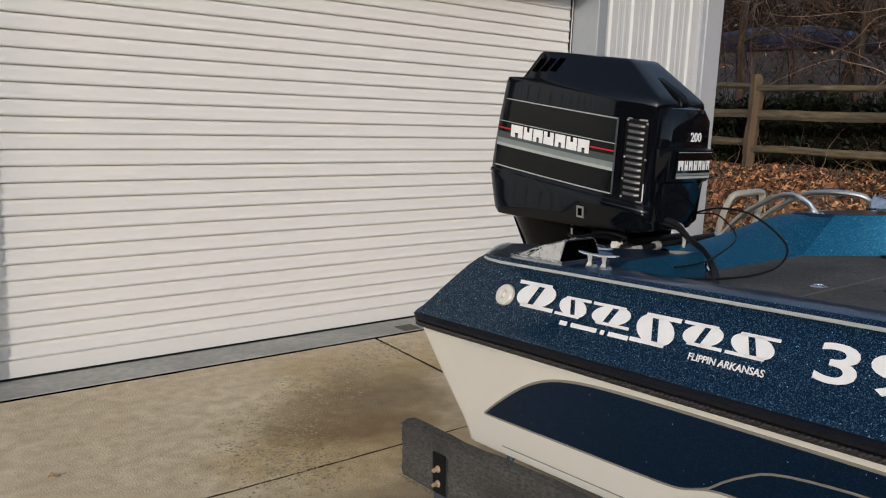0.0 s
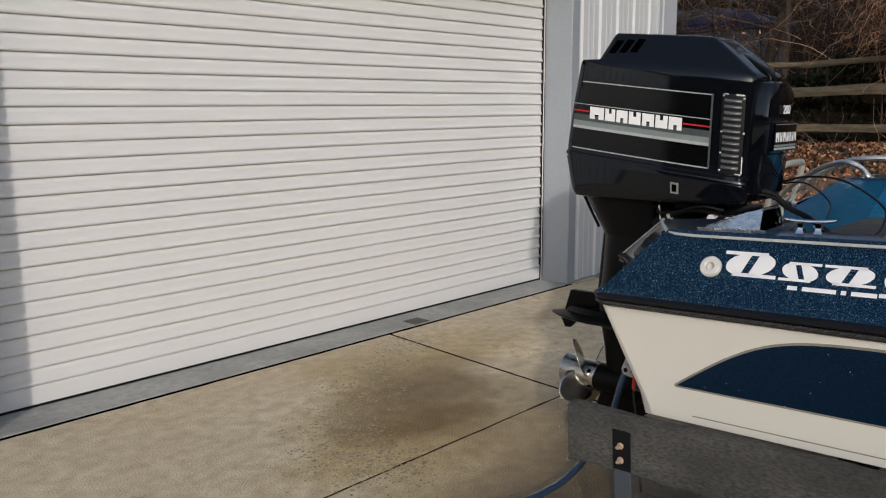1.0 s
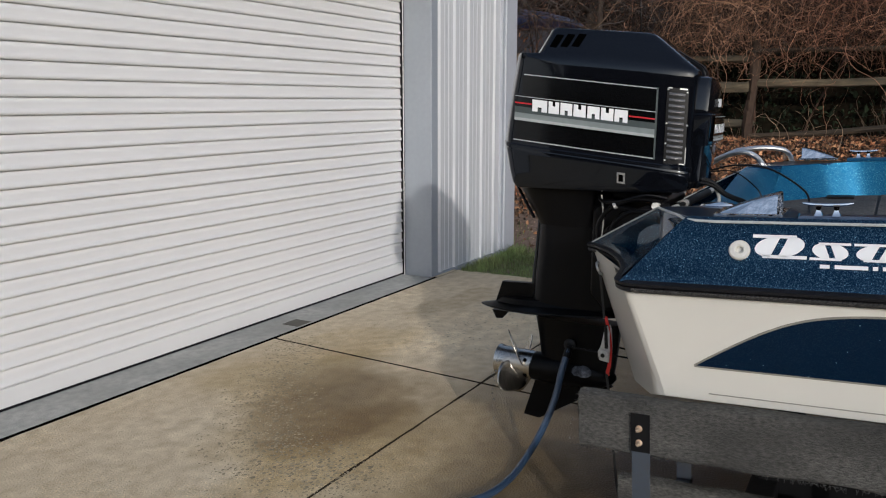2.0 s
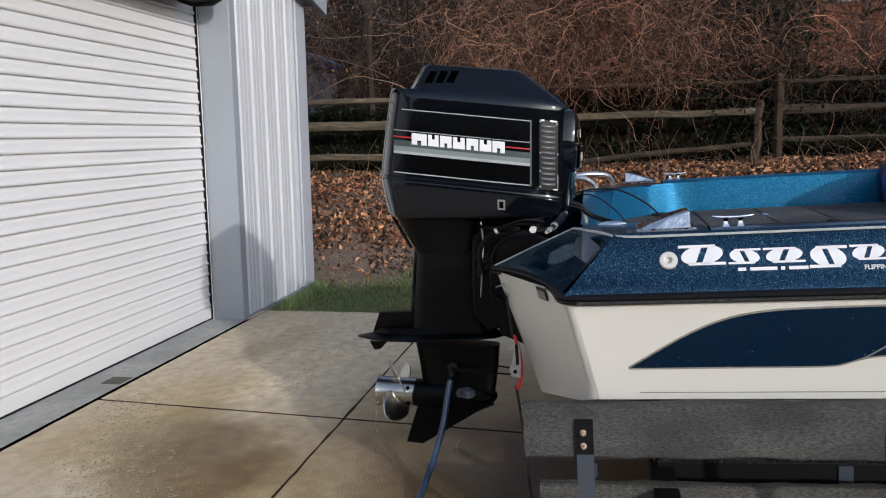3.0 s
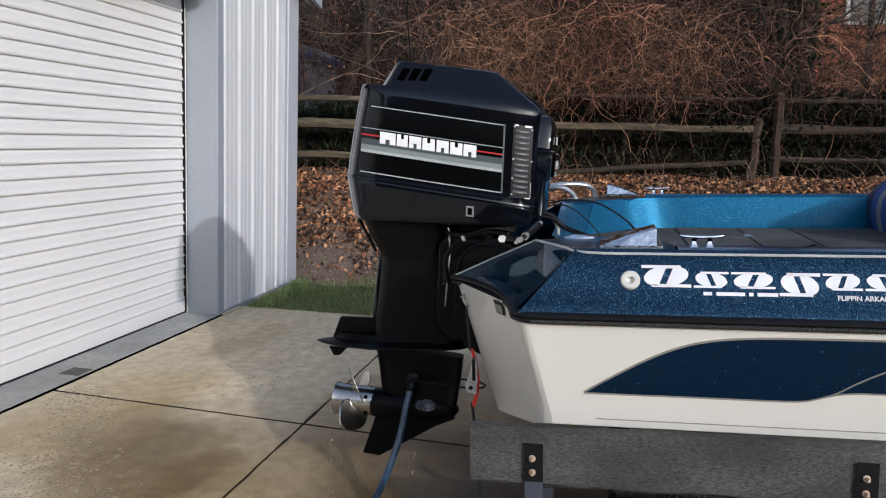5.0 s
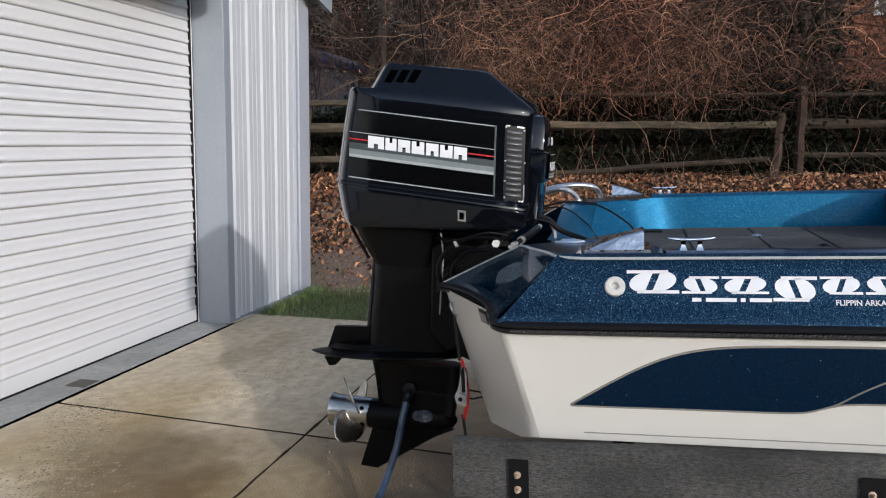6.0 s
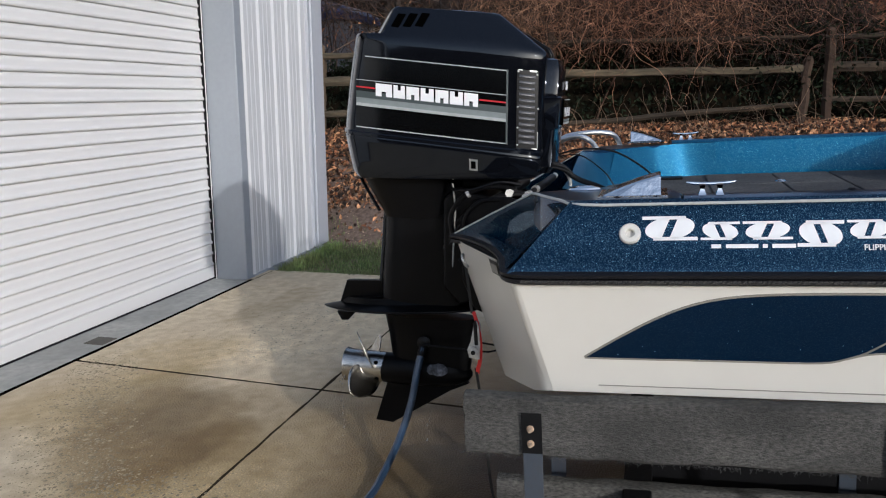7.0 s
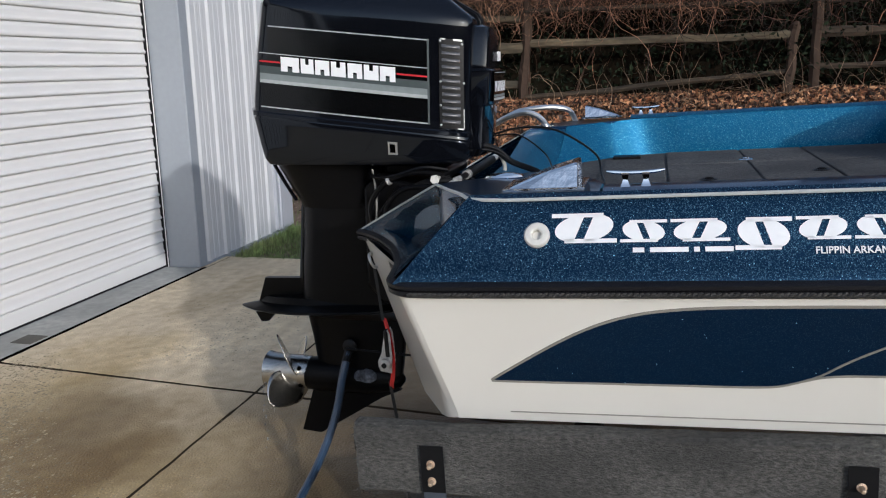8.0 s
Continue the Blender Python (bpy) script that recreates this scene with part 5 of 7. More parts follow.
# mounting bracket, tilt parts and plumbing on the transom
bracket = new("clamp_bracket")
bracket.parent = motor
bracket["label"] = "black clamp bracket bolted to the transom"
for s in (-1, 1):
    part("side_plate", prism(bmesh.new(), [(-0.30, 0.97), (-0.22, 1.0), (-0.10, 0.99), (-0.05, 0.92), (-0.06, 0.70), (-0.10, 0.60), (-0.20, 0.56), (-0.26, 0.58), (-0.21, 0.75), (-0.21, 0.90), (-0.30, 0.90)], "x", s * 0.14 - 0.012, s * 0.14 + 0.012), SATIN, bracket, "", True, 0.006)
part("swivel", prism(bmesh.new(), [(-0.16, 0.99), (-0.02, 1.02), (0.02, 0.98), (0.02, 0.66), (-0.04, 0.60), (-0.10, 0.62), (-0.12, 0.80)], "x", -0.11, 0.11), SATIN, bracket, "", True, 0.01)
part("tilt_tube", tube(bmesh.new(), [(-0.112, -0.22, 1.012), (0.24, -0.22, 1.012)], 0.018, 14), SATIN, bracket)
# block added to close the gap where the white door shines through
part("gap_block", boxed(-0.05, 0.20, -0.20, -0.03, 1.012, 1.062), SATIN, bracket, "", True, 0.012)
part("tube_nut", tube(bmesh.new(), [(-0.146, -0.222, 1.012), (-0.112, -0.22, 1.012)], 0.0145, 6), PLASTIC, bracket, "pale corroded nut")
part("trim_cylinder", tube(bmesh.new(), [(-0.07, -0.12, 0.62), (-0.07, -0.04, 0.90)], 0.022, 12), SATIN, bracket)
part("mount_plate", boxed(-0.20, 0.20, -0.245, -0.225, 0.56, 0.94), SATIN, bracket, "", False, 0.006)
for x in (-0.16, -0.05, 0.05, 0.16):
    part("mount_bolt", disc_rings(bmesh.new(), (x, -0.224, 0.60), (0, 1, 0), [(0, 0.009), (0.006, 0.009), (0.009, 0.004)], 10), CHIP, bracket)
part("steering_rod", tube(bmesh.new(), [(-0.16, -0.275, 1.004), (-0.118, -0.28, 1.005)], 0.007, 10), WORN, bracket)
part("rod_end", tube(bmesh.new(), [(-0.118, -0.28, 1.006), (-0.088, -0.285, 1.008)], 0.0110, 6), WORN, bracket, "worn hexagonal rod nut")
part("rod_sleeve", tube(bmesh.new(), [(-0.088, -0.285, 1.008), (-0.03, -0.293, 1.012)], 0.0095, 12), CABLE, bracket)
part("rod_collar", tube(bmesh.new(), [(-0.03, -0.293, 1.012), (-0.008, -0.296, 1.014)], 0.0145, 12), WORN, bracket)
part("steering_cylinder", tube(bmesh.new(), [(-0.008, -0.296, 1.014), (0.10, -0.31, 1.02), (0.26, -0.32, 1.028)], 0.0145, 14), CABLE, bracket, "black steering cylinder")
part("cylinder_fitting", tube(bmesh.new(), [(0.26, -0.32, 1.028), (0.30, -0.325, 1.032)], 0.012, 8), WORN, bracket)
for off in (0.0, 0.02, 0.045):
    pts = [(-0.10, -0.24 - off, 1.02 - off * 0.4), (-0.13, -0.16 - off, 0.99 + off * 0.2), (-0.13, -0.08, 0.94 - off), (-0.11, -0.02, 0.88 - off), (-0.09, 0.02, 0.80)]
    part("bracket_hose", tube(bmesh.new(), smooth_line(pts, 5), 0.009, 8), CABLE, bracket)
for pts, r in (([(-0.125, -0.235, 1.03), (-0.165, -0.15, 1.035), (-0.17, -0.07, 1.0), (-0.155, -0.02, 0.93), (-0.15, -0.03, 0.84)], 0.011), ([(-0.14, -0.21, 0.99), (-0.168, -0.13, 0.985), (-0.168, -0.075, 0.93), (-0.16, -0.08, 0.86), (-0.15, -0.14, 0.80)], 0.009), ([(-0.10, 0.0, 1.045), (-0.15, -0.03, 1.02), (-0.175, -0.10, 1.025), (-0.16, -0.19, 1.05), (-0.13, -0.26, 1.04)], 0.007), ([(-0.165, -0.05, 0.78), (-0.17, -0.10, 0.74), (-0.165, -0.16, 0.75), (-0.15, -0.20, 0.80)], 0.006)):
    part("bracket_hose", tube(bmesh.new(), smooth_line(pts, 6), r * 0.85, 8), SATIN, bracket)
part("hose_clamp", tube(bmesh.new(), [(-0.17, -0.09, 1.012), (-0.171, -0.08, 1.007)], 0.0125, 10), WORN, bracket, "bright hose clamp")
part("bonding_wire", tube(bmesh.new(), smooth_line([(-0.10, -0.20, 0.74), (-0.165, -0.17, 0.76), (-0.17, -0.12, 0.80), (-0.16, -0.08, 0.79)], 5), 0.003, 6), GREY_TUBE, bracket, "pale bonding wire")
part("water_line", tube(bmesh.new(), smooth_line([(-0.13, -0.02, 1.04), (-0.125, -0.028, 0.95), (-0.118, -0.02, 0.82), (-0.10, -0.01, 0.69)], 5), 0.0032, 6), GREY_TUBE, bracket, "thin pale water line")

# wiring loom and control cables looping to the boat
for k, (off, rise) in enumerate(((0.0, 0.0), (0.010, 0.006), (0.019, 0.001), (0.008, -0.009), (0.024, -0.010))):
    pts = [(-0.12 - off * 0.3, -0.28, 1.095 + rise), (-0.087 - off * 0.3, -0.336 - off * 0.2, 1.109 + rise), (-0.056 - off * 0.4, -0.389 - off * 0.5, 1.096 + rise), (-0.045 - off * 0.5, -0.436 - off * 0.6, 1.058 + rise * 0.6), (-0.085 - off * 0.3, -0.515 - off * 0.7, 1.035 + rise * 0.5), (-0.17, -0.60 - off * 0.7, 1.008 + rise * 0.3), (-0.30 + off * 0.3, -0.69 - off * 0.5, 0.998 + rise * 0.3), (-0.44 + off, -0.745 - off * 0.4, 0.998 + rise * 0.3), (-0.58 + off * 1.2, -0.775 - off * 0.4, 0.998 + rise * 0.3)]
    part("loom", tube(bmesh.new(), smooth_line(pts, 6), (0.0058, 0.0050, 0.0044, 0.0062, 0.0036)[k], 8), CABLE, motor, "black wiring loom")
part("loom_tip", tube(bmesh.new(), [(-0.58, -0.775, 0.998), (-0.602, -0.780, 0.998)], 0.006, 8), WORN, motor, "bare metal cable tip")
part("control_cable", tube(bmesh.new(), smooth_line([(0.112, -0.345, 1.123), (0.10, -0.44, 1.148), (0.095, -0.56, 1.14), (0.085, -0.68, 1.07), (0.02, -0.705, 1.018), (-0.155, -0.722, 1.005), (-0.32, -0.686, 1.004), (-0.44, -0.60, 1.006), (-0.55, -0.55, 1.02)], 8), 0.0036, 8), CABLE, motor, "thin black control cable in a wide loop")
part("control_cable", tube(bmesh.new(), smooth_line([(0.11, -0.345, 1.12), (0.095, -0.44, 1.125), (0.066, -0.527, 1.07), (-0.10, -0.575, 1.035), (-0.28, -0.62, 1.03), (-0.49, -0.63, 1.04), (-0.60, -0.60, 1.06)], 8), 0.0026, 8), CABLE, motor, "thin black control cable in a loop")
part("fuel_line", tube(bmesh.new(), smooth_line([(0.0, -0.35, 1.095), (-0.02, -0.39, 1.085), (-0.05, -0.42, 1.04), (-0.05, -0.40, 0.99)], 6), 0.006, 8), GREY_TUBE, motor, "pale grey fuel line")

# water hose clipped to the gearcase
hose = thing("garden_hose", pose(2.70, 2.22, 0), "dark blue water hose trailing from the gearcase over the concrete", "hose")
run = [(2.735, 2.212, 0.43), (2.70, 2.215, 0.40), (2.675, 2.225, 0.34), (2.635, 2.240, 0.22), (2.565, 2.265, 0.11), (2.44, 2.285, 0.032), (2.30, 2.285, 0.017), (2.15, 2.31, 0.016), (1.95, 2.42, 0.016), (1.70, 2.50, 0.016), (1.30, 2.35, 0.016), (0.9, 1.6, 0.016), (0.6, 0.2, 0.016), (0.7, -2.0, 0.016)]
part("tube", tube(bmesh.new(), [(p.x - 2.70, p.y - 2.22, p.z) for p in smooth_line(run, 7)], 0.0135, 10), HOSE, hose)
part("muff", disc_rings(bmesh.new(), (0.025, -0.008, 0.43), (-1, 0, 0), [(-0.01, 0.020), (0.006, 0.026), (0.012, 0.018), (0.014, 0.010)], 14), CABLE, hose, "black rubber flushing cup")
part("coupling", tube(bmesh.new(), [(0.02, -0.007, 0.42), (-0.01, -0.003, 0.385)], 0.016, 10), CABLE, hose)
part("spring_arm", tube(bmesh.new(), [(0.0, 0.0, 0.43), (0.0, -0.12, 0.425), (0.0, -0.26, 0.42), (0.03, -0.285, 0.42), (0.09, -0.285, 0.41), (0.12, -0.26, 0.41), (0.14, 0.0, 0.43)], 0.004, 6), CABLE, hose, "thin black spring arm")

# ---- trailer ----
trailer = thing("boat_trailer", BOAT, "blue-grey steel boat trailer with carpeted bunks", "trailer")


def bunk(x, y0, y1, z0, z1, half, label):
    """A carpet-wrapped plank on edge, its nap and wrap uneven."""
    rows = []
    n = max(6, int(abs(y1 - y0) / 0.03))
    for i in range(n + 1):
        y = y0 + (y1 - y0) * i / n
        r = []
        for k in range(28):
            a = 2 * math.pi * (k + 0.5) / 28
            c, s = math.cos(a), math.sin(a)
            e = 7.0
            q = (abs(c) ** e + abs(s) ** e) ** (-1 / e)
            px, pz = x + half * c * q, (z0 + z1) / 2 + (z1 - z0) / 2 * s * q
            w = 0.0035 * noise.noise((y * 14, px * 40 + 3, pz * 40)) + 0.0035 * noise.noise((y * 3.5, pz * 9, 7))
            r.append((px + w * c, y + (0.006 * noise.noise((px * 60, pz * 30, 5)) if i in (0, n) else 0), pz + w * s * 1.5))
        rows.append(r)
    return part("bunk", loft(bmesh.new(), rows), BUNK, trailer, label)


for s in (1, -1):
    bunk(s * -0.975, 0.108, -3.4, 0.482, 0.637, 0.026, "grey carpeted outer bunk board")
    bunk(s * -0.66, 0.10, -3.4, 0.13, 0.262, 0.028, "grey carpeted inner bunk board")
    # black instead of trailer steel: the shade under the boat put into the colour
    part("side_rail", boxed(s * -0.48 - 0.04, s * -0.48 + 0.04, -5.6, -0.28, 0.17, 0.28), HOOD_BLACK, trailer, "steel side rail, coloured black for the shade under the boat", smooth=False, bevel=0.006)
    for y in (-0.062, -0.872, -1.7, -2.6):
        b = new("bunk_bracket")
        b.parent = trailer
        x = s * -1.003
        zt = 0.588
        b["label"] = "blue-grey flat steel bracket with two bolts"
        part("strip", boxed(min(x, x - s * 0.006), max(x, x - s * 0.006), y - 0.024, y + 0.024, 0.20, zt), TRAILER, b, smooth=False, bevel=0.002)
        part("arm", boxed(min(x, s * -0.50), max(x, s * -0.50), y - 0.022, y + 0.022, 0.20, 0.215), TRAILER, b, smooth=False)
        part("riser", boxed(s * -0.52 - 0.006, s * -0.52 + 0.006, y - 0.022, y + 0.022, 0.20, 0.27), TRAILER, b, smooth=False)
        part("head_plate", boxed(min(x - s * 0.0062, x - s * 0.008), max(x - s * 0.0062, x - s * 0.008), y - 0.025, y + 0.025, 0.498, 0.602), HOOD_BLACK, b, "black upper plate", smooth=False)
        for z in (0.562, 0.524):
            part("washer", disc_rings(bmesh.new(), (x - s * 0.008, y + 0.003, z), (-s, 0, 0), [(0, 0.009), (0.002, 0.009), (0.003, 0.007)], 14), RUST, b, "rusty washer")
            part("bolt", disc_rings(bmesh.new(), (x - s * 0.009, y + 0.003, z), (-s, 0, 0), [(0, 0.0055), (0.014, 0.0055), (0.017, 0.004), (0.018, 0.002)], 6), ZINC, b, "pale corroded bolt end")
        if s == 1 and y == -0.872:
            st = part("sticker", boxed(x - 0.0075, x - 0.006, y - 0.018, y + 0.016, 0.455, 0.490), STICKER, b, "torn yellow warning sticker", smooth=False)
            part("torn_backing", prism(bmesh.new(), [(y - 0.018, 0.455), (y + 0.016, 0.455), (y + 0.012, 0.43), (y + 0.002, 0.436), (y - 0.006, 0.418), (y - 0.018, 0.425)], "x", x - 0.0074, x - 0.006), STICKER_W, st, "white torn paper backing", smooth=False)
            for z in (0.478, 0.468, 0.459):
                part("sticker_bar", boxed(x - 0.0082, x - 0.0075, y - 0.014, y + 0.010, z, z + 0.004), CABLE, st, smooth=False)
# cross members blackened likewise, for the shade below the hull
for y in (-0.30, -2.0, -3.6):
    part("cross_member", boxed(-0.84, 0.84, y - 0.04, y + 0.04, 0.18, 0.258), HOOD_BLACK, trailer, "cross member, coloured black for the shade under the boat", smooth=False, bevel=0.006)
for s in (1, -1):
    for y in (-0.25, -1.2):
        part("bunk_post", boxed(s * -0.66 - 0.025, s * -0.66 + 0.025, y - 0.03, y + 0.03, 0.10, 0.20), TRAILER, trailer, smooth=False)
    wh = new("wheel")
    wh.parent = trailer
    wh["label"] = "black trailer wheel with a pale rim"
    part("tyre", disc_rings(bmesh.new(), (s * 0.70, -2.55, 0.165), (1, 0, 0), [(-0.07, 0.15), (-0.085, 0.20), (-0.08, 0.265), (-0.06, 0.285), (0.06, 0.285), (0.08, 0.265), (0.085, 0.20), (0.07, 0.15)], 32), RUBBER, wh)
    part("rim", disc_rings(bmesh.new(), (s * 0.70, -2.55, 0.165), (1, 0, 0), [(-0.06, 0.15), (-0.05, 0.14), (-0.02, 0.05), (0.02, 0.05), (0.05, 0.14), (0.06, 0.15)], 24), FAR_WHITE, wh)
part("axle", tube(bmesh.new(), [(-0.7, -2.55, 0.165), (0.7, -2.55, 0.165)], 0.03, 12), TRAILER, trailer)
part("tongue", boxed(-0.05, 0.05, -7.2, -3.5, 0.18, 0.27), TRAILER, trailer, smooth=False, bevel=0.006)
part("tongue_jack", tube(bmesh.new(), [(0.0, -7.1, -0.338), (0.0, -7.1, 0.35)], 0.035, 12), TRAILER, trailer)

# ---- tie-down strap at the stern ----
strap = thing("ratchet_strap", pose(2.20, 1.90, 0), "red and black ratchet strap tying the stern to the trailer", "strap")
part("eye_bolt", tube(bmesh.new(), [(0.004 + 0.018 * math.cos(a), 0.034 + 0.008 * math.sin(a), 0.860 + 0.018 * math.sin(a)) for a in [2 * math.pi * k / 18 for k in range(19)]], 0.004, 8), CHIP, strap, "stainless transom eye")


def ribbon(points, width, mat, name, label):
    pts = smooth_line(points, 6)
    bm = bmesh.new()
    loft(bm, [[(p.x - width * 0.25, p.y - width / 2, p.z), (p.x + width * 0.25, p.y + width / 2, p.z), (p.x + width * 0.25 + 0.002, p.y + width / 2, p.z), (p.x - width * 0.25 + 0.002, p.y - width / 2, p.z)] for p in pts])
    return part(name, bm, mat, strap, label)


ribbon([(0.004, 0.032, 0.845), (0.003, 0.022, 0.77), (0.0, 0.012, 0.70)], 0.010, STRAP_BLACK, "upper_web", "black webbing")
ribbon([(0.0, 0.008, 0.708), (-0.020, -0.008, 0.675), (-0.026, -0.019, 0.62), (-0.025, -0.018, 0.565), (-0.008, -0.008, 0.53), (0.0, -0.006, 0.515)], 0.013, STRAP_RED, "red_web", "red webbing")
ribbon([(0.0, 0.0, 0.53), (0.0, -0.02, 0.40), (0.0, -0.045, 0.18), (0.0, -0.06, 0.10)], 0.010, STRAP_BLACK, "lower_web", "black webbing")
ratchet = new("ratchet")
ratchet.parent = strap
ratchet["label"] = "worn steel ratchet buckle"
def rat(y, z):
    """Places the buckle's outline against the webbing."""
    return (y - 0.02) * 1.05 - 0.016, 0.630 + (z - 0.63) * 0.82


for off in (-0.012, 0.012):
    part("cheek", prism(bmesh.new(), [rat(*p) for p in ((0.018, 0.555), (0.048, 0.56), (0.054, 0.59), (0.044, 0.62), (0.036, 0.68), (0.026, 0.70), (0.020, 0.68), (0.016, 0.61))], "x", -0.02 + off, -0.017 + off), WORN, ratchet, "", True, 0.001)
part("handle", prism(bmesh.new(), [rat(*p) for p in ((0.022, 0.61), (0.032, 0.61), (0.036, 0.69), (0.032, 0.70), (0.026, 0.69))], "x", -0.036, 0.0), CABLE, ratchet, "dark grip", True, 0.002)
part("spool", disc_rings(bmesh.new(), (-0.045, *rat(0.034, 0.585)), (1, 0, 0), [(0, 0.006), (0.002, 0.016), (0.05, 0.016), (0.052, 0.006)], 18), WORN, ratchet)
part("spool_slot", disc_rings(bmesh.new(), (-0.047, *rat(0.034, 0.585)), (1, 0, 0), [(0, 0.002), (0.0005, 0.007), (0.004, 0.007)], 12), CABLE, ratchet)

# ---- seats on the deck ----
seat = thing("boat_chair", BOAT @ Matrix.Translation((0.62, -1.675, 0.928)), "folded navy vinyl boat chair with blue and grey stripes", "chair")


def cushion(bm, x0, x1, prof):
    rows = []
    for i, f in enumerate((0, 0.02, 0.06, 0.94, 0.98, 1)):
        k = (0.90, 0.96, 1.0, 1.0, 0.96, 0.90)[i]
        cy, cz = sum(p[0] for p in prof) / len(prof), sum(p[1] for p in prof) / len(prof)
        rows.append([(x0 + (x1 - x0) * f, cy + (y - cy) * k, cz + (z - cz) * k) for y, z in prof])
    return loft(bm, rows)


back_prof = [(p.y, p.z) for p in smooth_line([(0, 0.28, 0.02), (0, 0.30, 0.12), (0, 0.29, 0.20), (0, 0.24, 0.255), (0, 0.16, 0.275), (0, 0.08, 0.26), (0, 0.03, 0.20), (0, 0.0, 0.10), (0, 0.0, 0.02)], 3)]
span = [(-0.30, -0.10, SEAT_BLUE), (-0.098, -0.035, SEAT_GREY), (-0.034, 0.035, SEAT_BRIGHT), (0.036, 0.10, SEAT_GREY), (0.101, 0.17, SEAT_BRIGHT), (0.171, 0.24, SEAT_BLUE)]
for x0, x1, mt in span:
    part("cushion_strip", cushion(bmesh.new(), x0, x1, back_prof), mt, seat)
for k in range(6):
    x = -0.30 - 0.012
    prof = [(p.y, p.z) for p in smooth_line([(0, 0.26 - k * 0.0, 0.02), (0, 0.30, 0.10), (0, 0.27, 0.19), (0, 0.20, 0.235), (0, 0.10, 0.22), (0, 0.05, 0.12), (0, 0.04, 0.02)], 3)]
    part("roll", cushion(bmesh.new(), -0.345 - k * 0.034, -0.308 - k * 0.034, [(y * (1 - k * 0.015), z * (1 - k * 0.035)) for y, z in prof]), SEAT_BLUE, seat, "pleated navy vinyl roll")

# ---- split-rail fence ----
fence = thing("split_rail_fence", pose(9.2, 0, 0.9), "weathered split-rail timber fence along the leafy bank", "fence")


def rough_timber(name, a, b, w, h, mat, seed):
    """A split timber: an uneven, slightly bowed baulk from a to b."""
    a, b = Vector(a), Vector(b)
    way = (b - a).normalized()
    up = Vector((0, 0, 1)) if abs(way.z) < 0.8 else Vector((0, 1, 0))
    side = way.cross(up).normalized()
    up = side.cross(way)
    n = 30
    rows = []
    for i in range(n + 1):
        f = i / n
        c = a.lerp(b, f) + up * 0.025 * math.sin(f * 3.1 + seed) * noise.noise((seed, f * 2, 0)) * 2
        k = 0.55 if i in (0, n) else 1.0
        r = []
        for j in range(6):
            an = 2 * math.pi * (j + 0.3) / 6 + 0.5 * math.sin(seed * 1.7)
            d = 1 + 0.34 * noise.noise((seed * 3.1 + j * 0.8, f * 4, seed)) + 0.16 * noise.noise((seed * 5.1 + j * 2.1, f * 22, seed))
            r.append(tuple(c + side * w * k * math.cos(an) * d + up * h * k * math.sin(an) * d))
        rows.append(r)
    return part(name, loft(bmesh.new(), rows), mat, fence, smooth=False)


def fz(y):
    return ground_height(9.2, y) - 0.9


posts = [(10.4, 0.09, 0), (7.8, 0.085, 0), (5.34, 0.080, 0.01), (2.6, 0.058, 0.02), (-0.04, 0.052, 0.06), (-0.30, 0.056, -0.02), (-2.9, 0.085, 0.02), (-5.5, 0.085, 0.0), (-8.0, 0.085, 0)]
for i, (y, r, lean) in enumerate(posts):
    rough_timber("post", (0, y, fz(y) - 0.25), (0, y - lean, fz(y) + (1.07 if i not in (4, 5) else 0.70 + 0.27 * (i == 5))), r, r * 0.9, POST if y > 3 else POST_SHADED, 10 + i)
bays = [(10.4, 7.8), (7.8, 5.34), (5.34, 2.6), (2.6, -0.04), (-0.28, -2.9), (-2.9, -5.5), (-5.5, -8.0)]
HEIGHTS = {0: (0.94, 0.63, 0.30), 1: (0.90, 0.60, 0.28), 2: (0.90, 0.605, 0.22), 3: (0.99, 0.665, 0.20), 4: (1.0, 0.70, 0.38), 5: (1.02, 0.73, 0.40), 6: (1.02, 0.73, 0.40)}
for i, (ya, yb) in enumerate(bays):
    for k, h in enumerate(HEIGHTS[i]):
        drop = -0.10 if (i, k) == (3, 2) else 0.0
        # rails towards the house take the darkened copy, as if in shade
        rough_timber("rail", (-0.03 + 0.04 * (k % 2), ya + 0.05, h + drop), (0.03 - 0.03 * (k % 2), yb - 0.05, h + 0.02 + (0.11 if drop else 0)), 0.036, ((0.026, 0.044, 0.030) if i > 2 else (0.036, 0.056, 0.044))[k], WOOD if i < 3 or (i, k) == (3, 1) else WOOD_SHADED, 40 + 3 * i + k)


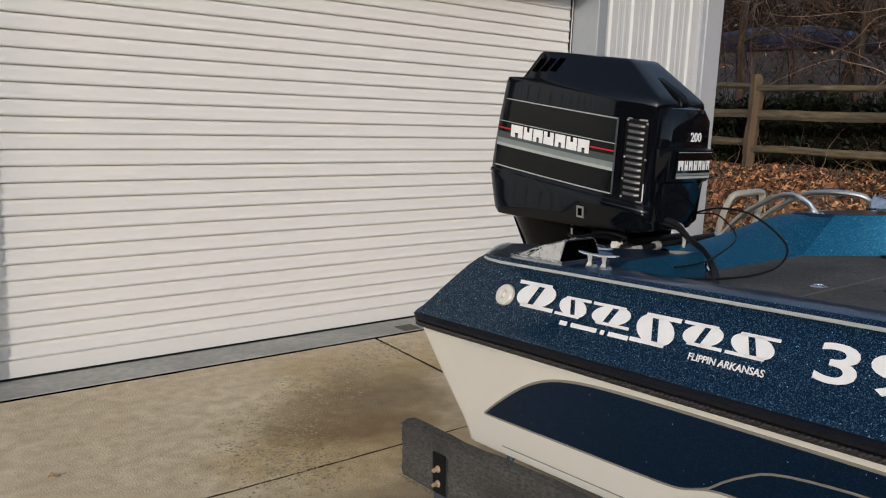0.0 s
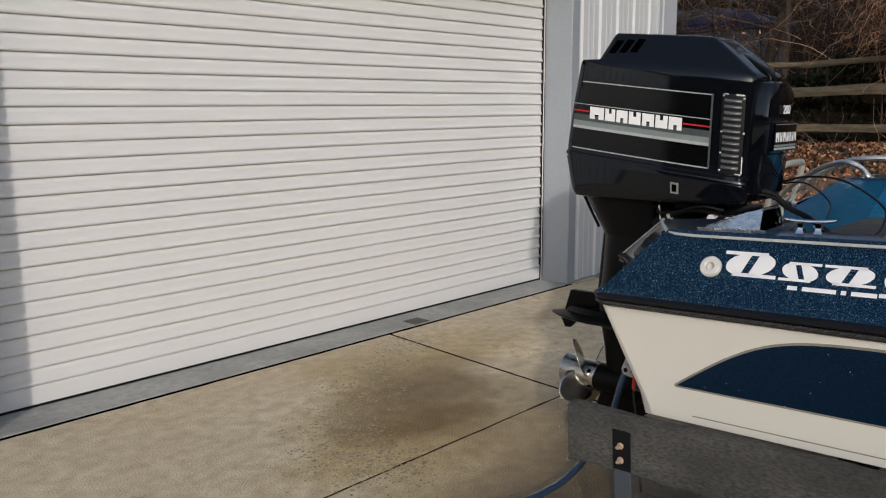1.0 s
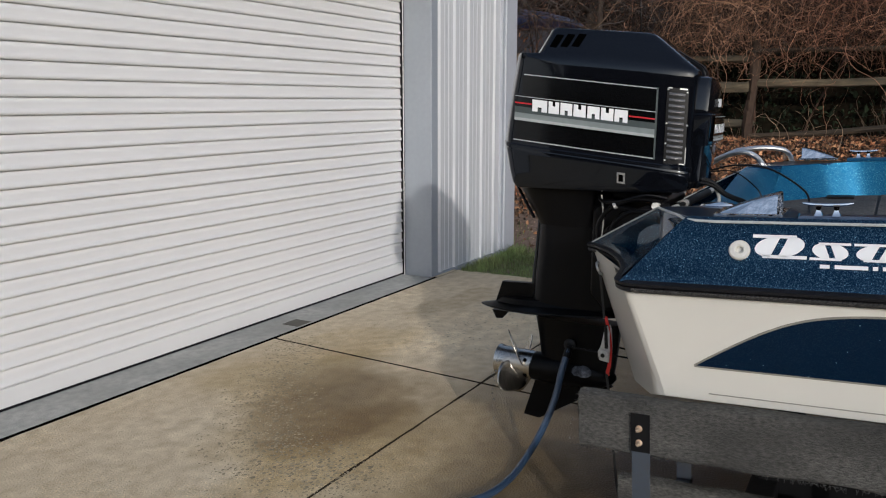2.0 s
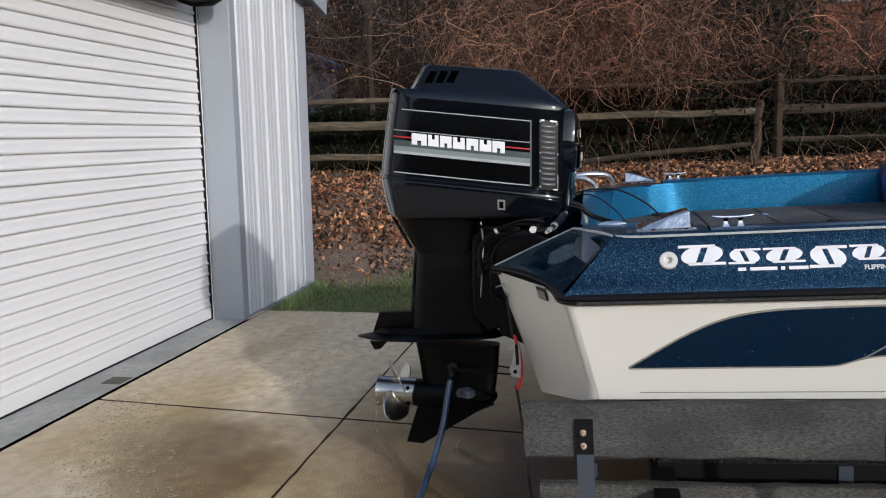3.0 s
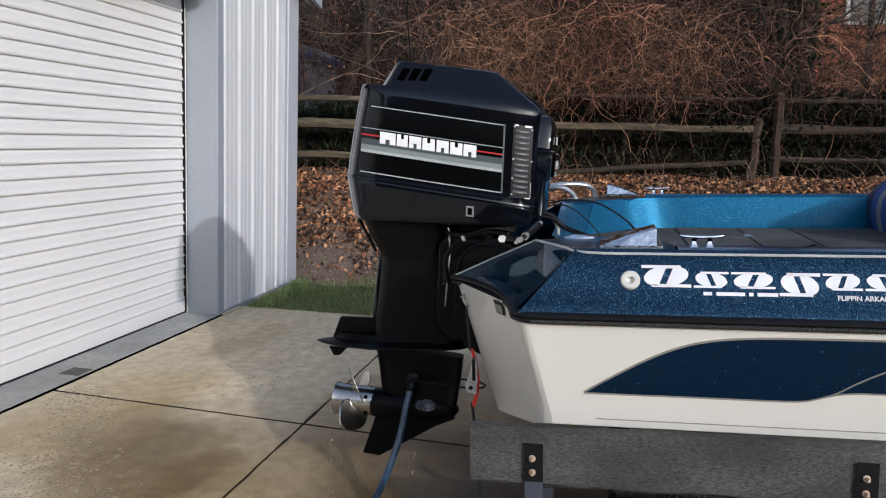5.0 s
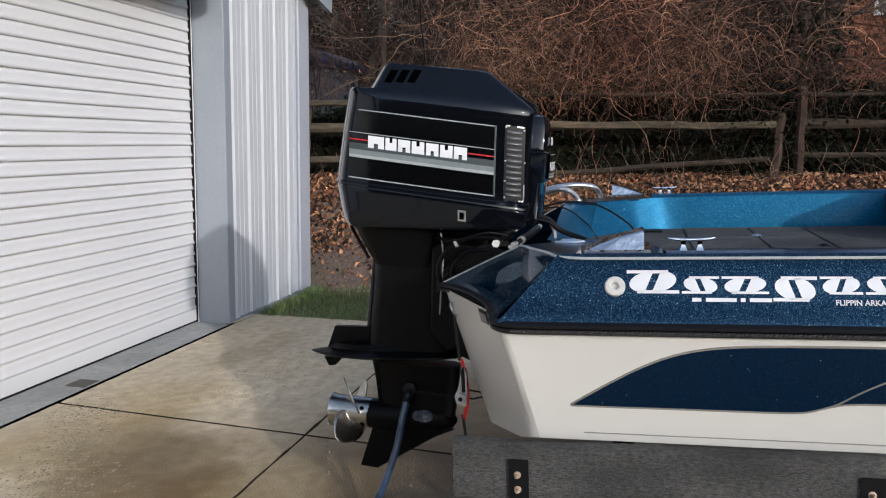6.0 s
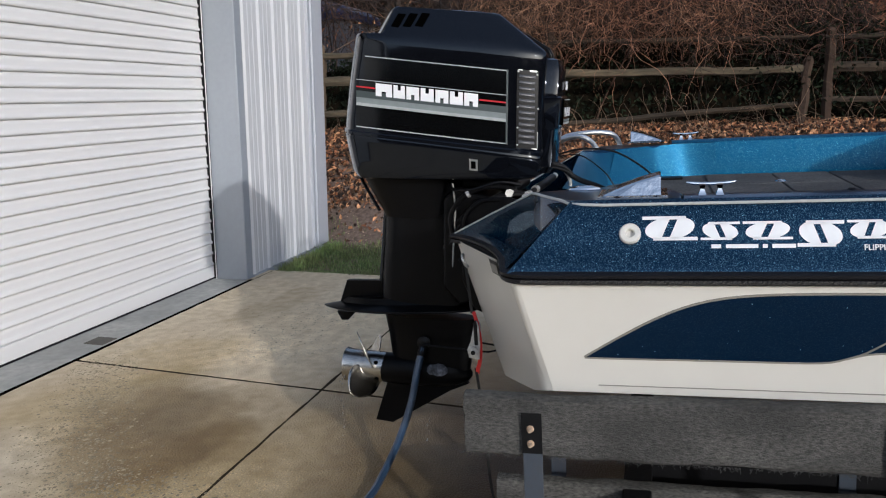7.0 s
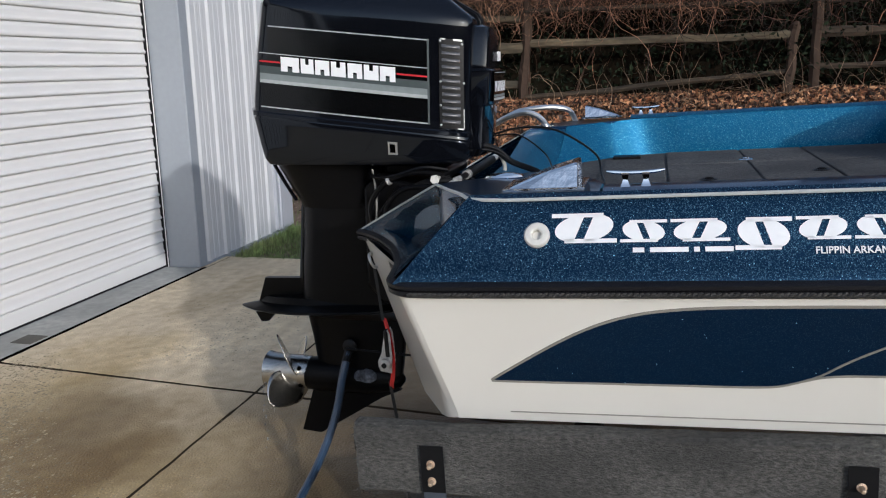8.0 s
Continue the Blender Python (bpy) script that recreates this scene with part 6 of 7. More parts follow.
# ---- thicket, trees, leaves and grass ----
class Strands:
    """Many thin twigs gathered into one mesh."""

    def __init__(self):
        self.v, self.f = [], []

    def add(self, pts, r0, r1, sides=3):
        n, base = len(pts), len(self.v)
        for i, p in enumerate(pts):
            q = pts[min(i + 1, n - 1)]
            o = pts[max(i - 1, 0)]
            w = (q[0] - o[0], q[1] - o[1], q[2] - o[2])
            ln = math.sqrt(w[0] ** 2 + w[1] ** 2 + w[2] ** 2) or 1
            w = (w[0] / ln, w[1] / ln, w[2] / ln)
            s = (w[2], 0.0, -w[0]) if abs(w[1]) > 0.7 else (w[1], -w[0], 0.0)
            sl = math.sqrt(s[0] ** 2 + s[1] ** 2 + s[2] ** 2) or 1
            s = (s[0] / sl, s[1] / sl, s[2] / sl)
            u = (w[1] * s[2] - w[2] * s[1], w[2] * s[0] - w[0] * s[2], w[0] * s[1] - w[1] * s[0])
            r = r0 + (r1 - r0) * i / (n - 1)
            for k in range(sides):
                a = 2 * math.pi * k / sides
                c, d = r * math.cos(a), r * math.sin(a)
                self.v.append((p[0] + s[0] * c + u[0] * d, p[1] + s[1] * c + u[1] * d, p[2] + s[2] * c + u[2] * d))
        for i in range(n - 1):
            for k in range(sides):
                a, b = base + i * sides + k, base + i * sides + (k + 1) % sides
                self.f.append((a, b, b + sides, a + sides))


def wander(rng, p, way, steps, length, curl, pull):
    pts, p, w = [tuple(p)], Vector(p), Vector(way).normalized()
    for _ in range(steps):
        w = (w + Vector((rng.gauss(0, curl), rng.gauss(0, curl), rng.gauss(0, curl))) + Vector(pull)).normalized()
        p = p + w * length
        pts.append(tuple(p))
    return pts


rng = random.Random(7)


def frayed(bunk_x, y0, y1, z0, z1):
    """Loose carpet fibres along the edges and the end of a bunk."""
    s = Strands()
    g = random.Random(31)
    for _ in range(900):
        y = g.uniform(y1, y0)
        top = g.random() < 0.35
        p = (bunk_x - 0.001, y, z1 - 0.004 if top else z0 + 0.006)
        if g.random() < 0.12:
            p = (bunk_x + g.uniform(0, 0.04), y0, g.uniform(z0, z1))
        s.add(wander(g, p, (-0.5, g.gauss(0, 0.8), 0.5 if top else -1.0), 4, g.uniform(0.0015, 0.0045), 0.5, (0, 0, 0)), 0.0007, 0.0004)
    raw("frayed_edge", s.v, s.f, BUNK, trailer, "frayed carpet fibres")


frayed(-1.001, 0.108, -1.7, 0.482, 0.637)


def drips():
    """Beads of water falling from the propeller and the gearcase to the wet concrete."""
    w = thing("water_drips", pose(2.72, 2.5, 0), "beads of water dripping from the propeller onto the concrete", "water")
    g = random.Random(5)
    for (x, y, z0), count in (((0.0, 0.045, 0.27), 15), ((0.05, -0.20, 0.10), 4), ((0.02, -0.30, 0.12), 5)):
        for k in range(count):
            f = (k + 0.3) / count
            z = z0 * (1 - f * f) + 0.004
            r = g.uniform(0.0016, 0.0034)
            part("drop", disc_rings(bmesh.new(), (x + g.gauss(0, 0.004), y + g.gauss(0, 0.006), z), (0, 0, 1), [(-r * 1.6, r * 0.2), (-r, r * 0.75), (0, r), (r, r * 0.75), (r * 2.2, r * 0.15)], 10), WATER, w)


drips()


def thicket(name, count, mat, label, maker, keep=None, trim=0.0):
    s = Strands()
    for _ in range(count):
        strand = maker()
        if keep is not None and not keep(strand[0][0]):
            continue
        if rng.random() < trim:
            # most hanging growth ends about the top rail
            low = 0.95 + rng.uniform(0.66, 1.1)
            pts = []
            for p in strand[0]:
                if p[2] < low:
                    break
                pts.append(p)
            if len(pts) < 3:
                continue
            strand = (pts, *strand[1:])
        s.add(*strand)
    return tagged(raw(name, s.v, s.f, mat), label, "thicket", kind="stuff")


def density(y):
    """The growth is thinner towards the garage and thickest opposite the boat."""
    if y < 0:
        return 0.8
    return 1.0 if y < 3.5 else max(0.75, 1 - (y - 3.5) * 0.1)


def along(lo, hi):
    while True:
        y = rng.uniform(lo, hi)
        if rng.random() < density(y):
            return y


def gap(p):
    """A thin place in the growth, through which the house shows."""
    return p[1] < -0.55 - 0.2 * (p[0] - 9.5) and p[2] > 1.9 + 0.08 * (p[0] - 9.5)


def cane():
    x, y = rng.uniform(9.9, 13.5), along(-10, 13)
    z = ground_height(x, y)
    pts = wander(rng, (x, y, z - 0.03), (rng.gauss(0.0, 0.2), rng.gauss(0, 0.35), 1), 12, rng.uniform(0.16, 0.34), 0.14, (-0.02, 0, -0.03))
    r = rng.uniform(0.003, 0.008)
    return pts, r, r * 0.35


def curtain():
    x, y = rng.uniform(8.98, 9.5), along(0.5, 3.4) if rng.random() < 0.7 else along(-6, 3.4)
    z = rng.uniform(1.85, 2.9)
    pts = wander(rng, (x, y, z), (rng.gauss(-0.1, 0.3), rng.gauss(0, 0.7), rng.uniform(-0.5, 0.3)), 12, rng.uniform(0.04, 0.10), 0.36, (0, 0, -0.14))
    r = 0.0016 + 0.0032 * rng.random() ** 2
    return pts, r, r * 0.5


# curling vines in the dark tone, massed to dim the rails like shade
def shaded_curtain():
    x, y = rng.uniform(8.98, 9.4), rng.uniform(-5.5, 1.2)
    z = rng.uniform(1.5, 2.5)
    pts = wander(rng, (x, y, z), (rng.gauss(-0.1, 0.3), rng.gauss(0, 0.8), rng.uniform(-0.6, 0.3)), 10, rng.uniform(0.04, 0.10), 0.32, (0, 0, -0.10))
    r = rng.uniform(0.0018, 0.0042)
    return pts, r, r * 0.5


def sweep():
    x, y = rng.uniform(9.2, 11), rng.uniform(-1.0, 4.6)
    z = rng.uniform(1.6, 4.2)
    pts = wander(rng, (x, y, z), (rng.gauss(0, 0.3), rng.choice((-1, 1)), rng.gauss(0.15, 0.35)), 14, rng.uniform(0.06, 0.13), 0.16, (0, 0, -0.05))
    r = rng.uniform(0.003, 0.006)
    return pts, r, r * 0.3


def cascades():
    """Heaps of bare vine that arch out of the thicket and droop, each heap of one tint, with short side twigs."""
    heaps = {"brown": Strands(), "red": Strands(), "dark": Strands(), "grey": Strands()}
    g = random.Random(23)
    for _ in range(400):
        x, y = 9.2 + 3.4 * g.random() ** 1.6, along(-10, 12)
        z = g.uniform(2.05, 5.0) if x < 10.4 else g.uniform(2.5, 5.4)
        shade = noise.noise((y * 0.55, z * 0.7, 3.0)) + g.gauss(0, 0.2)
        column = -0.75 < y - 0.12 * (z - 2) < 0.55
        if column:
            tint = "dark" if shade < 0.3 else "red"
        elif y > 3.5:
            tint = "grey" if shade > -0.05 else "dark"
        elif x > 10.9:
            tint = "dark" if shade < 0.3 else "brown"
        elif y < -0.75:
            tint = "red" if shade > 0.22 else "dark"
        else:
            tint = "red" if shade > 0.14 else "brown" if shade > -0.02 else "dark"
        if gap((x, y, z)) and g.random() < 0.10:
            continue
        lean = g.gauss(0, 0.8)
        spread = g.uniform(0.12, 0.4)
        low = 0.95 + g.uniform(0.45, 1.05) + (0.15 if y < 0 else 0.0)
        for _ in range(g.randint(18, 36)):
            p = (x + g.gauss(0, spread * 0.6), y + g.gauss(0, spread), z + g.gauss(0, spread * 0.7))
            pts = wander(g, p, (g.gauss(-0.5, 0.4), lean + g.gauss(0, 0.7), g.gauss(0.35, 0.5)), 12, g.uniform(0.035, 0.10), 0.42, (-0.02, 0, -0.17))
            keep = [q for k, q in enumerate(pts) if k < 3 or q[2] > low]
            r = g.uniform(0.0014, 0.0032) if x > 10.4 else 0.0017 + 0.0036 * g.random() ** 1.7
            heaps[tint].add(keep, r, r * 0.45)
            for _ in range(1):
                q = keep[g.randint(1, len(keep) - 1)]
                heaps[tint].add(wander(g, q, (g.gauss(-0.2, 0.8), g.gauss(0, 0.9), g.gauss(-0.1, 0.7)), 4, g.uniform(0.02, 0.06), 0.45, (0, 0, -0.06)), r * 0.65, r * 0.35)
    for tint, mat, label in (("brown", VINE, "drooping heaps of bare brown vines"), ("red", VINE_RED, "drooping heaps of reddish bare vines"), ("dark", VINE_DARK_SHADED, "drooping heaps of bare vines, darkened as if shaded"), ("grey", VINE_GREY, "grey-brown bare vines beside the garage")):
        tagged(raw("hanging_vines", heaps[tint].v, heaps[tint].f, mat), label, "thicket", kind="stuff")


def veil():
    """Fine kinked twigs before the house and by the garage."""
    x, y = rng.uniform(9.5, 11.6), rng.uniform(-6.5, -0.5) if rng.random() < 0.6 else rng.uniform(3.6, 11.0)
    pts = wander(rng, (x, y, rng.uniform(2.0, 4.3)), (rng.gauss(0, 0.6), rng.gauss(0.2, 0.9), rng.gauss(0.1, 0.8)), 9, rng.uniform(0.03, 0.09), 0.45, (0, 0, -0.05))
    r = 0.0012 + 0.003 * rng.random() ** 2
    return pts, r, r * 0.4


def upright():
    """Dark stems that stand through the whole thicket."""
    x, y = rng.uniform(9.35, 11.5), rng.uniform(-7, 11)
    pts = wander(rng, (x, y, ground_height(x, y) - 0.05), (rng.gauss(0, 0.06), rng.gauss(0, 0.10), 1), 16, rng.uniform(0.2, 0.32), 0.09, (0, 0, 0.06))
    r = rng.uniform(0.004, 0.014)
    return pts, r, r * 0.5


def low_twig():
    x, y = rng.uniform(8.7, 9.8), rng.uniform(-8, 9)
    z = ground_height(x, y)
    pts = wander(rng, (x, y, z - 0.02), (rng.gauss(-0.1, 0.4), rng.gauss(0, 0.6), 0.9), 8, rng.uniform(0.04, 0.09), 0.24, (0, 0, -0.04))
    r = rng.uniform(0.0018, 0.0045)
    return pts, r, r * 0.4


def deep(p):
    """Growth darkened as if shaded: deep in the thicket, by the house and by the garage."""
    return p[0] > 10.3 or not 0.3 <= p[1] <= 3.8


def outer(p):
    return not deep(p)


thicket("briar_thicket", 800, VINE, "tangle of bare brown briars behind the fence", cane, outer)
thicket("shaded_briar_thicket", 1100, VINE_DARK_SHADED, "tangle of bare briars behind the fence, darkened as if shaded", cane, deep)
thicket("vine_curtain", 3000, VINE, "fine bare vines hanging over the top rail", curtain, None, 0.85)
thicket("shaded_vine_curtain", 1100, VINE_DARK_SHADED, "curling vines over the rails, darkened as if shaded", shaded_curtain, None, 0.55)
cascades()
thicket("twig_veil", 6000, VINE_DARK_SHADED, "fine twigs in the thicket, dark as if shaded", veil)
thicket("red_twig_veil", 1500, VINE_RED, "reddish fine twigs in the thicket", veil)
thicket("upright_stems", 90, VINE_DARK_SHADED, "dark upright stems in the thicket", upright)
thicket("pale_vines", 160, VINE_PALE, "pale arching canes among the briars", sweep)
thicket("pale_twigs", 420, VINE_PALE, "pale bent twigs along the fence foot", low_twig)


def leaf_patch(name, count, mat, label, category, place, size, lift):
    """Loose curled leaves: two bent halves each."""
    v, f = [], []
    for _ in range(count):
        x, y, z = place()
        a, b = rng.uniform(0, 2 * math.pi), rng.uniform(*size)
        t1, t2 = rng.gauss(0, lift), rng.gauss(0, lift)
        m = Euler((t1, t2, a)).to_matrix()
        base = len(v)
        w = b * rng.uniform(0.35, 0.6)
        c = b * rng.uniform(0.1, 0.4)
        for p in ((-b, 0, 0), (0, -w, c), (b, 0, 0), (0, w, c), (b * 0.45, -w * 0.9, c * 0.8), (b * 0.45, w * 0.9, c * 0.8)):
            q = m @ Vector(p)
            v.append((x + q.x, y + q.y, z + q.z))
        f += [(base, base + 1, base + 4, base + 2), (base, base + 2, base + 5, base + 3)]
    return tagged(raw(name, v, f, mat), label, category, kind="stuff")


def on_bank():
    while True:
        x, y = rng.uniform(6.85, 9.9), rng.uniform(-5.5, 7.5)
        edge = 7.0 + 0.2 * noise.noise((y * 1.1, 7, 2))
        if y > 2.9 and rng.random() < min(1.0, (y - 2.9) / 0.5) * (0.55 + 0.9 * noise.noise((x * 1.7, y * 1.7, 6))):
            continue
        if rng.random() < min(1, max(0.02, (x - edge) / 0.55)):
            return x, y, ground_height(x, y) + 0.010


def on_soil():
    x, y = rng.uniform(6.5, 7.6), rng.uniform(0.5, 5.5)
    return x, y, ground_height(x, y) + 0.006


def in_canopy():
    return rng.uniform(9.5, 11.8), rng.uniform(-9, 12), rng.uniform(2.0, 4.8)


def mound(y, f):
    """Face of the near-black mound that stands in for shaded undergrowth behind the fence: f runs from its foot over
    its brow to the back.
    """
    top = 1.05 + 0.16 * noise.noise((y * 0.9, 2, 0)) + 0.10 * noise.noise((y * 2.7, 5, 0)) - (0.25 if y > 4 else 0.0) - 0.05 * min(1.0, max(0.0, (0.2 - y) / 1.2))
    x = 9.62 + 0.12 * noise.noise((y * 1.3, f * 2, 4)) + (0.35 * f if f < 0.7 else 0.245 + (f - 0.7) * 5)
    up = math.sin(min(1.0, f / 0.7) * math.pi / 2) * top if f < 0.7 else top - (f - 0.7) * 0.6
    return x, y, ground_height(9.6, y) - 0.05 + up + 0.05 * noise.noise((y * 6, f * 8, 9))


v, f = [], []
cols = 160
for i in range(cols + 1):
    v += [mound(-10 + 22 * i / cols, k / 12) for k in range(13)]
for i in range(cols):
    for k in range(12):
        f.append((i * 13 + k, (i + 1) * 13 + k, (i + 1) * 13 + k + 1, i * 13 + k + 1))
tagged(raw("undergrowth", v, f, SHADE, smooth=True), "near-black mound standing in for shaded undergrowth behind the fence", "undergrowth", kind="stuff")


def in_ivy():
    x, y, z = mound(rng.uniform(-8, 9), rng.uniform(0.0, 0.85))
    return x - abs(rng.gauss(0, 0.09)), y, z + rng.gauss(0.02, 0.05)


leaf_patch("leaf_litter", 30000, LEAF_A, "thick brown oak leaf litter on the bank", "leaves", on_bank, (0.014, 0.048), 0.95)
leaf_patch("leaf_litter_red", 32000, LEAF_B, "reddish dead leaves on the bank", "leaves", on_bank, (0.014, 0.048), 0.95)
leaf_patch("leaf_litter_pale", 7000, LEAF_C, "bleached pale dead leaves on the bank", "leaves", on_bank, (0.008, 0.022), 0.6)
leaf_patch("leaf_crumbs", 3500, LEAF_C, "crumbled pale leaf bits on the bare soil", "leaves", on_soil, (0.004, 0.012), 0.4)
leaf_patch("clinging_leaves", 3800, LEAF_B, "dead leaves clinging to the vines", "leaves", in_canopy, (0.014, 0.034), 1.2)
leaf_patch("clinging_leaves_tan", 2600, LEAF_A, "tan dead leaves clinging to the vines", "leaves", in_canopy, (0.014, 0.034), 1.2)
def on_trunk():
    a, z = rng.uniform(0, 6.28), rng.uniform(0.6, 5.0)
    r = abs(rng.gauss(0.16, 0.12)) * (1.3 - 0.1 * z)
    return 9.75 + r * math.cos(a), -0.36 - 0.04 * z + 1.3 * r * math.sin(a), 0.5 + z


leaf_patch("trunk_ivy", 4200, IVY, "dark ivy climbing a trunk by the fence posts", "ivy", on_trunk, (0.02, 0.045), 0.9)
# ivy leaves added to cover the sunlit rails where they should look shaded
def on_rails():
    y = rng.uniform(-5.5, 0.6)
    return rng.uniform(9.0, 9.3), y, 0.95 + rng.choice((0.95, 0.62, 0.3)) + rng.gauss(0.05, 0.12)


leaf_patch("rail_shade_ivy", 1500, IVY, "added dark ivy leaves that dim the rails as if shaded", "ivy", on_rails, (0.015, 0.035), 0.9)
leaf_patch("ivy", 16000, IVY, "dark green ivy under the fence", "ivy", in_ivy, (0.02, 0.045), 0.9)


def grass():
    v, f = [], []
    for _ in range(85000):
        x, y = rng.uniform(SLAB_EDGE - 0.05, 7.3), rng.uniform(0.8, 4.7)
        edge = 6.72 + 0.22 * noise.noise((y * 1.6, 4, 0)) - 0.25 * (y - 3.8)
        keep = 1.0 if x < edge else max(0.0, 1 - (x - edge) / 0.35) ** 2 + 0.03
        if y > 4.22 and x < CORNER + 0.02:
            y = 4.22 + rng.uniform(-0.1, 0.02)
        if rng.random() > keep * min(1.0, max(0.12, 0.62 + 1.1 * noise.noise((x * 2.2, y * 2.2, 9)) + 0.5 * noise.noise((x * 7, y * 7, 2)))):
            continue
        z = ground_height(x, y)
        h = rng.uniform(0.015, 0.05) * (0.8 + 0.7 * abs(noise.noise((x * 4, y * 4, 1)))) * (2.0 if y > 4.1 and rng.random() < 0.4 else 1.0)
        a = rng.uniform(0, 6.28)
        lx, ly = math.cos(a) * h * rng.uniform(0.2, 0.9), math.sin(a) * h * rng.uniform(0.2, 0.9)
        wx, wy = -math.sin(a) * 0.0026, math.cos(a) * 0.0026
        b = len(v)
        v += [(x - wx, y - wy, z - 0.01), (x + wx, y + wy, z - 0.01), (x + lx * 0.4 + wx * 0.8, y + ly * 0.4 + wy * 0.8, z + h * 0.65), (x + lx * 0.4 - wx * 0.8, y + ly * 0.4 - wy * 0.8, z + h * 0.65), (x + lx, y + ly, z + h)]
        f += [(b, b + 1, b + 2, b + 3), (b + 3, b + 2, b + 4)]
    tagged(raw("grass", v, f, GRASS), "patchy green grass beside the driveway", "grass", kind="stuff")


grass()


def crumbs():
    """Flat chips and grit swept into loose drifts on the concrete."""
    v, f = [], []
    edge = smooth_line([(3.35, 4.12, 0), (2.95, 3.86, 0), (2.55, 3.62, 0), (2.22, 3.38, 0), (2.06, 3.10, 0), (2.02, 2.75, 0)], 6)
    drifts = [(p.x, p.y, 0.13, 0.09, 75, 2.4) for p in edge]
    drifts += [(1.75, 3.45, 0.40, 0.30, 90, 1.2), (4.15, 3.45, 0.36, 0.22, 420, 1.8), (4.5, 3.2, 0.35, 0.2, 160, 1.7), (4.5, 3.6, 0.5, 0.35, 160, 1.6), (2.6, 3.2, 0.9, 0.6, 140, 1.1)]
    for cx, cy, sx, sy, count, grow in drifts:
        for _ in range(count * 2):
            x, y = rng.gauss(cx, sx), rng.gauss(cy, sy)
            if y > 4.22 or x > SLAB_EDGE - 0.05:
                continue
            r, a, h = grow * (0.0009 + abs(rng.gauss(0, 0.0011))), rng.uniform(0, 6.28), rng.uniform(0.0004, 0.0022)
            b = len(v)
            for k in range(5):
                t = a + 2 * math.pi * k / 5
                q = r * rng.uniform(0.6, 1.2)
                v.append((x + 1.15 * q * math.cos(t), y + q * math.sin(t), 0.0002))
            v.append((x, y, h))
            f += [(b + k, b + (k + 1) % 5, b + 5) for k in range(5)]
    tagged(raw("grit", v, f, CRUMB), "brown grit and crumbs scattered over the concrete", "grit", kind="stuff")


crumbs()
leaf = thing("dead_leaf", pose(1.25, 3.33, 0.0), "curled tan dead leaf lying on the concrete", "leaf")
part("leaf_blade", loft(bmesh.new(), [[(-0.022 + 0.044 * i / 6, 0.014 * math.sin(math.pi * (0.1 + 0.8 * i / 6)) * c, 0.003 + 0.012 * abs(c) + 0.006 * math.sin(i)) for c in (-1, -0.5, 0, 0.5, 1)] for i in range(7)], cap=False, closed=False), LEAF_C, leaf)
part("leaf_stalk", tube(bmesh.new(), [(0.02, 0, 0.004), (0.035, 0.004, 0.006), (0.045, 0.01, 0.003)], 0.001, 5), LEAF_C, leaf)


def tree(x, y, height, r, seed, lean=0.0):
    g = random.Random(seed)
    z = ground_height(x, y)
    t = thing("tree", pose(x, y, z), "bare grey-brown sapling wound with vines", "tree", "bare trees behind the fence")
    pts = wander(g, (0, 0, -0.1), (g.gauss(0, 0.1), lean, 1), 10, height / 10, 0.07, (0, 0, 0.03))
    part("trunk", tube(bmesh.new(), pts, [r * (1 - 0.075 * i) for i in range(11)], 9), BARK, t)
    s = Strands()
    for _ in range(int(26 + height * 4)):
        i = g.randint(3, 10)
        p = Vector(pts[i])
        a = g.uniform(0, 6.28)
        limb = wander(g, p, (math.cos(a), math.sin(a), g.uniform(0.1, 1.0)), 8, g.uniform(0.10, 0.26), 0.18, (0, 0, 0.0))
        rr = r * g.uniform(0.12, 0.3)
        s.add(limb, rr, rr * 0.3, 4)
        for _ in range(5):
            j = g.randint(2, 8)
            s.add(wander(g, limb[j], (g.gauss(0, 1), g.gauss(0, 1), g.gauss(0.2, 0.6)), 6, g.uniform(0.05, 0.13), 0.25, (0, 0, -0.04)), rr * 0.35, rr * 0.12)
    raw("crown", s.v, s.f, BARK, t)


for x, y, h, r, sd, ln in ((10.1, 6.1, 5.5, 0.07, 1, 0.1), (10.6, 5.2, 6, 0.09, 2, -0.05), (9.9, 4.5, 5, 0.045, 3, 0.15), (11.4, 3.6, 6.5, 0.10, 4, 0), (10.2, 2.2, 5, 0.05, 5, -0.15), (11.0, 1.2, 6, 0.08, 6, 0.1), (9.75, -0.45, 5.2, 0.085, 7, 0.05), (10.3, -1.5, 6, 0.05, 8, -0.1), (9.9, -3.4, 5.5, 0.06, 10, -0.1), (11.2, -5.0, 6, 0.08, 11, 0), (10.4, 7.5, 6, 0.09, 12, 0), (11.2, 9.0, 6.5, 0.1, 13, 0.05), (10.0, 10.6, 5.5, 0.07, 14, 0)):
    tree(x, y, h, r, sd, ln)

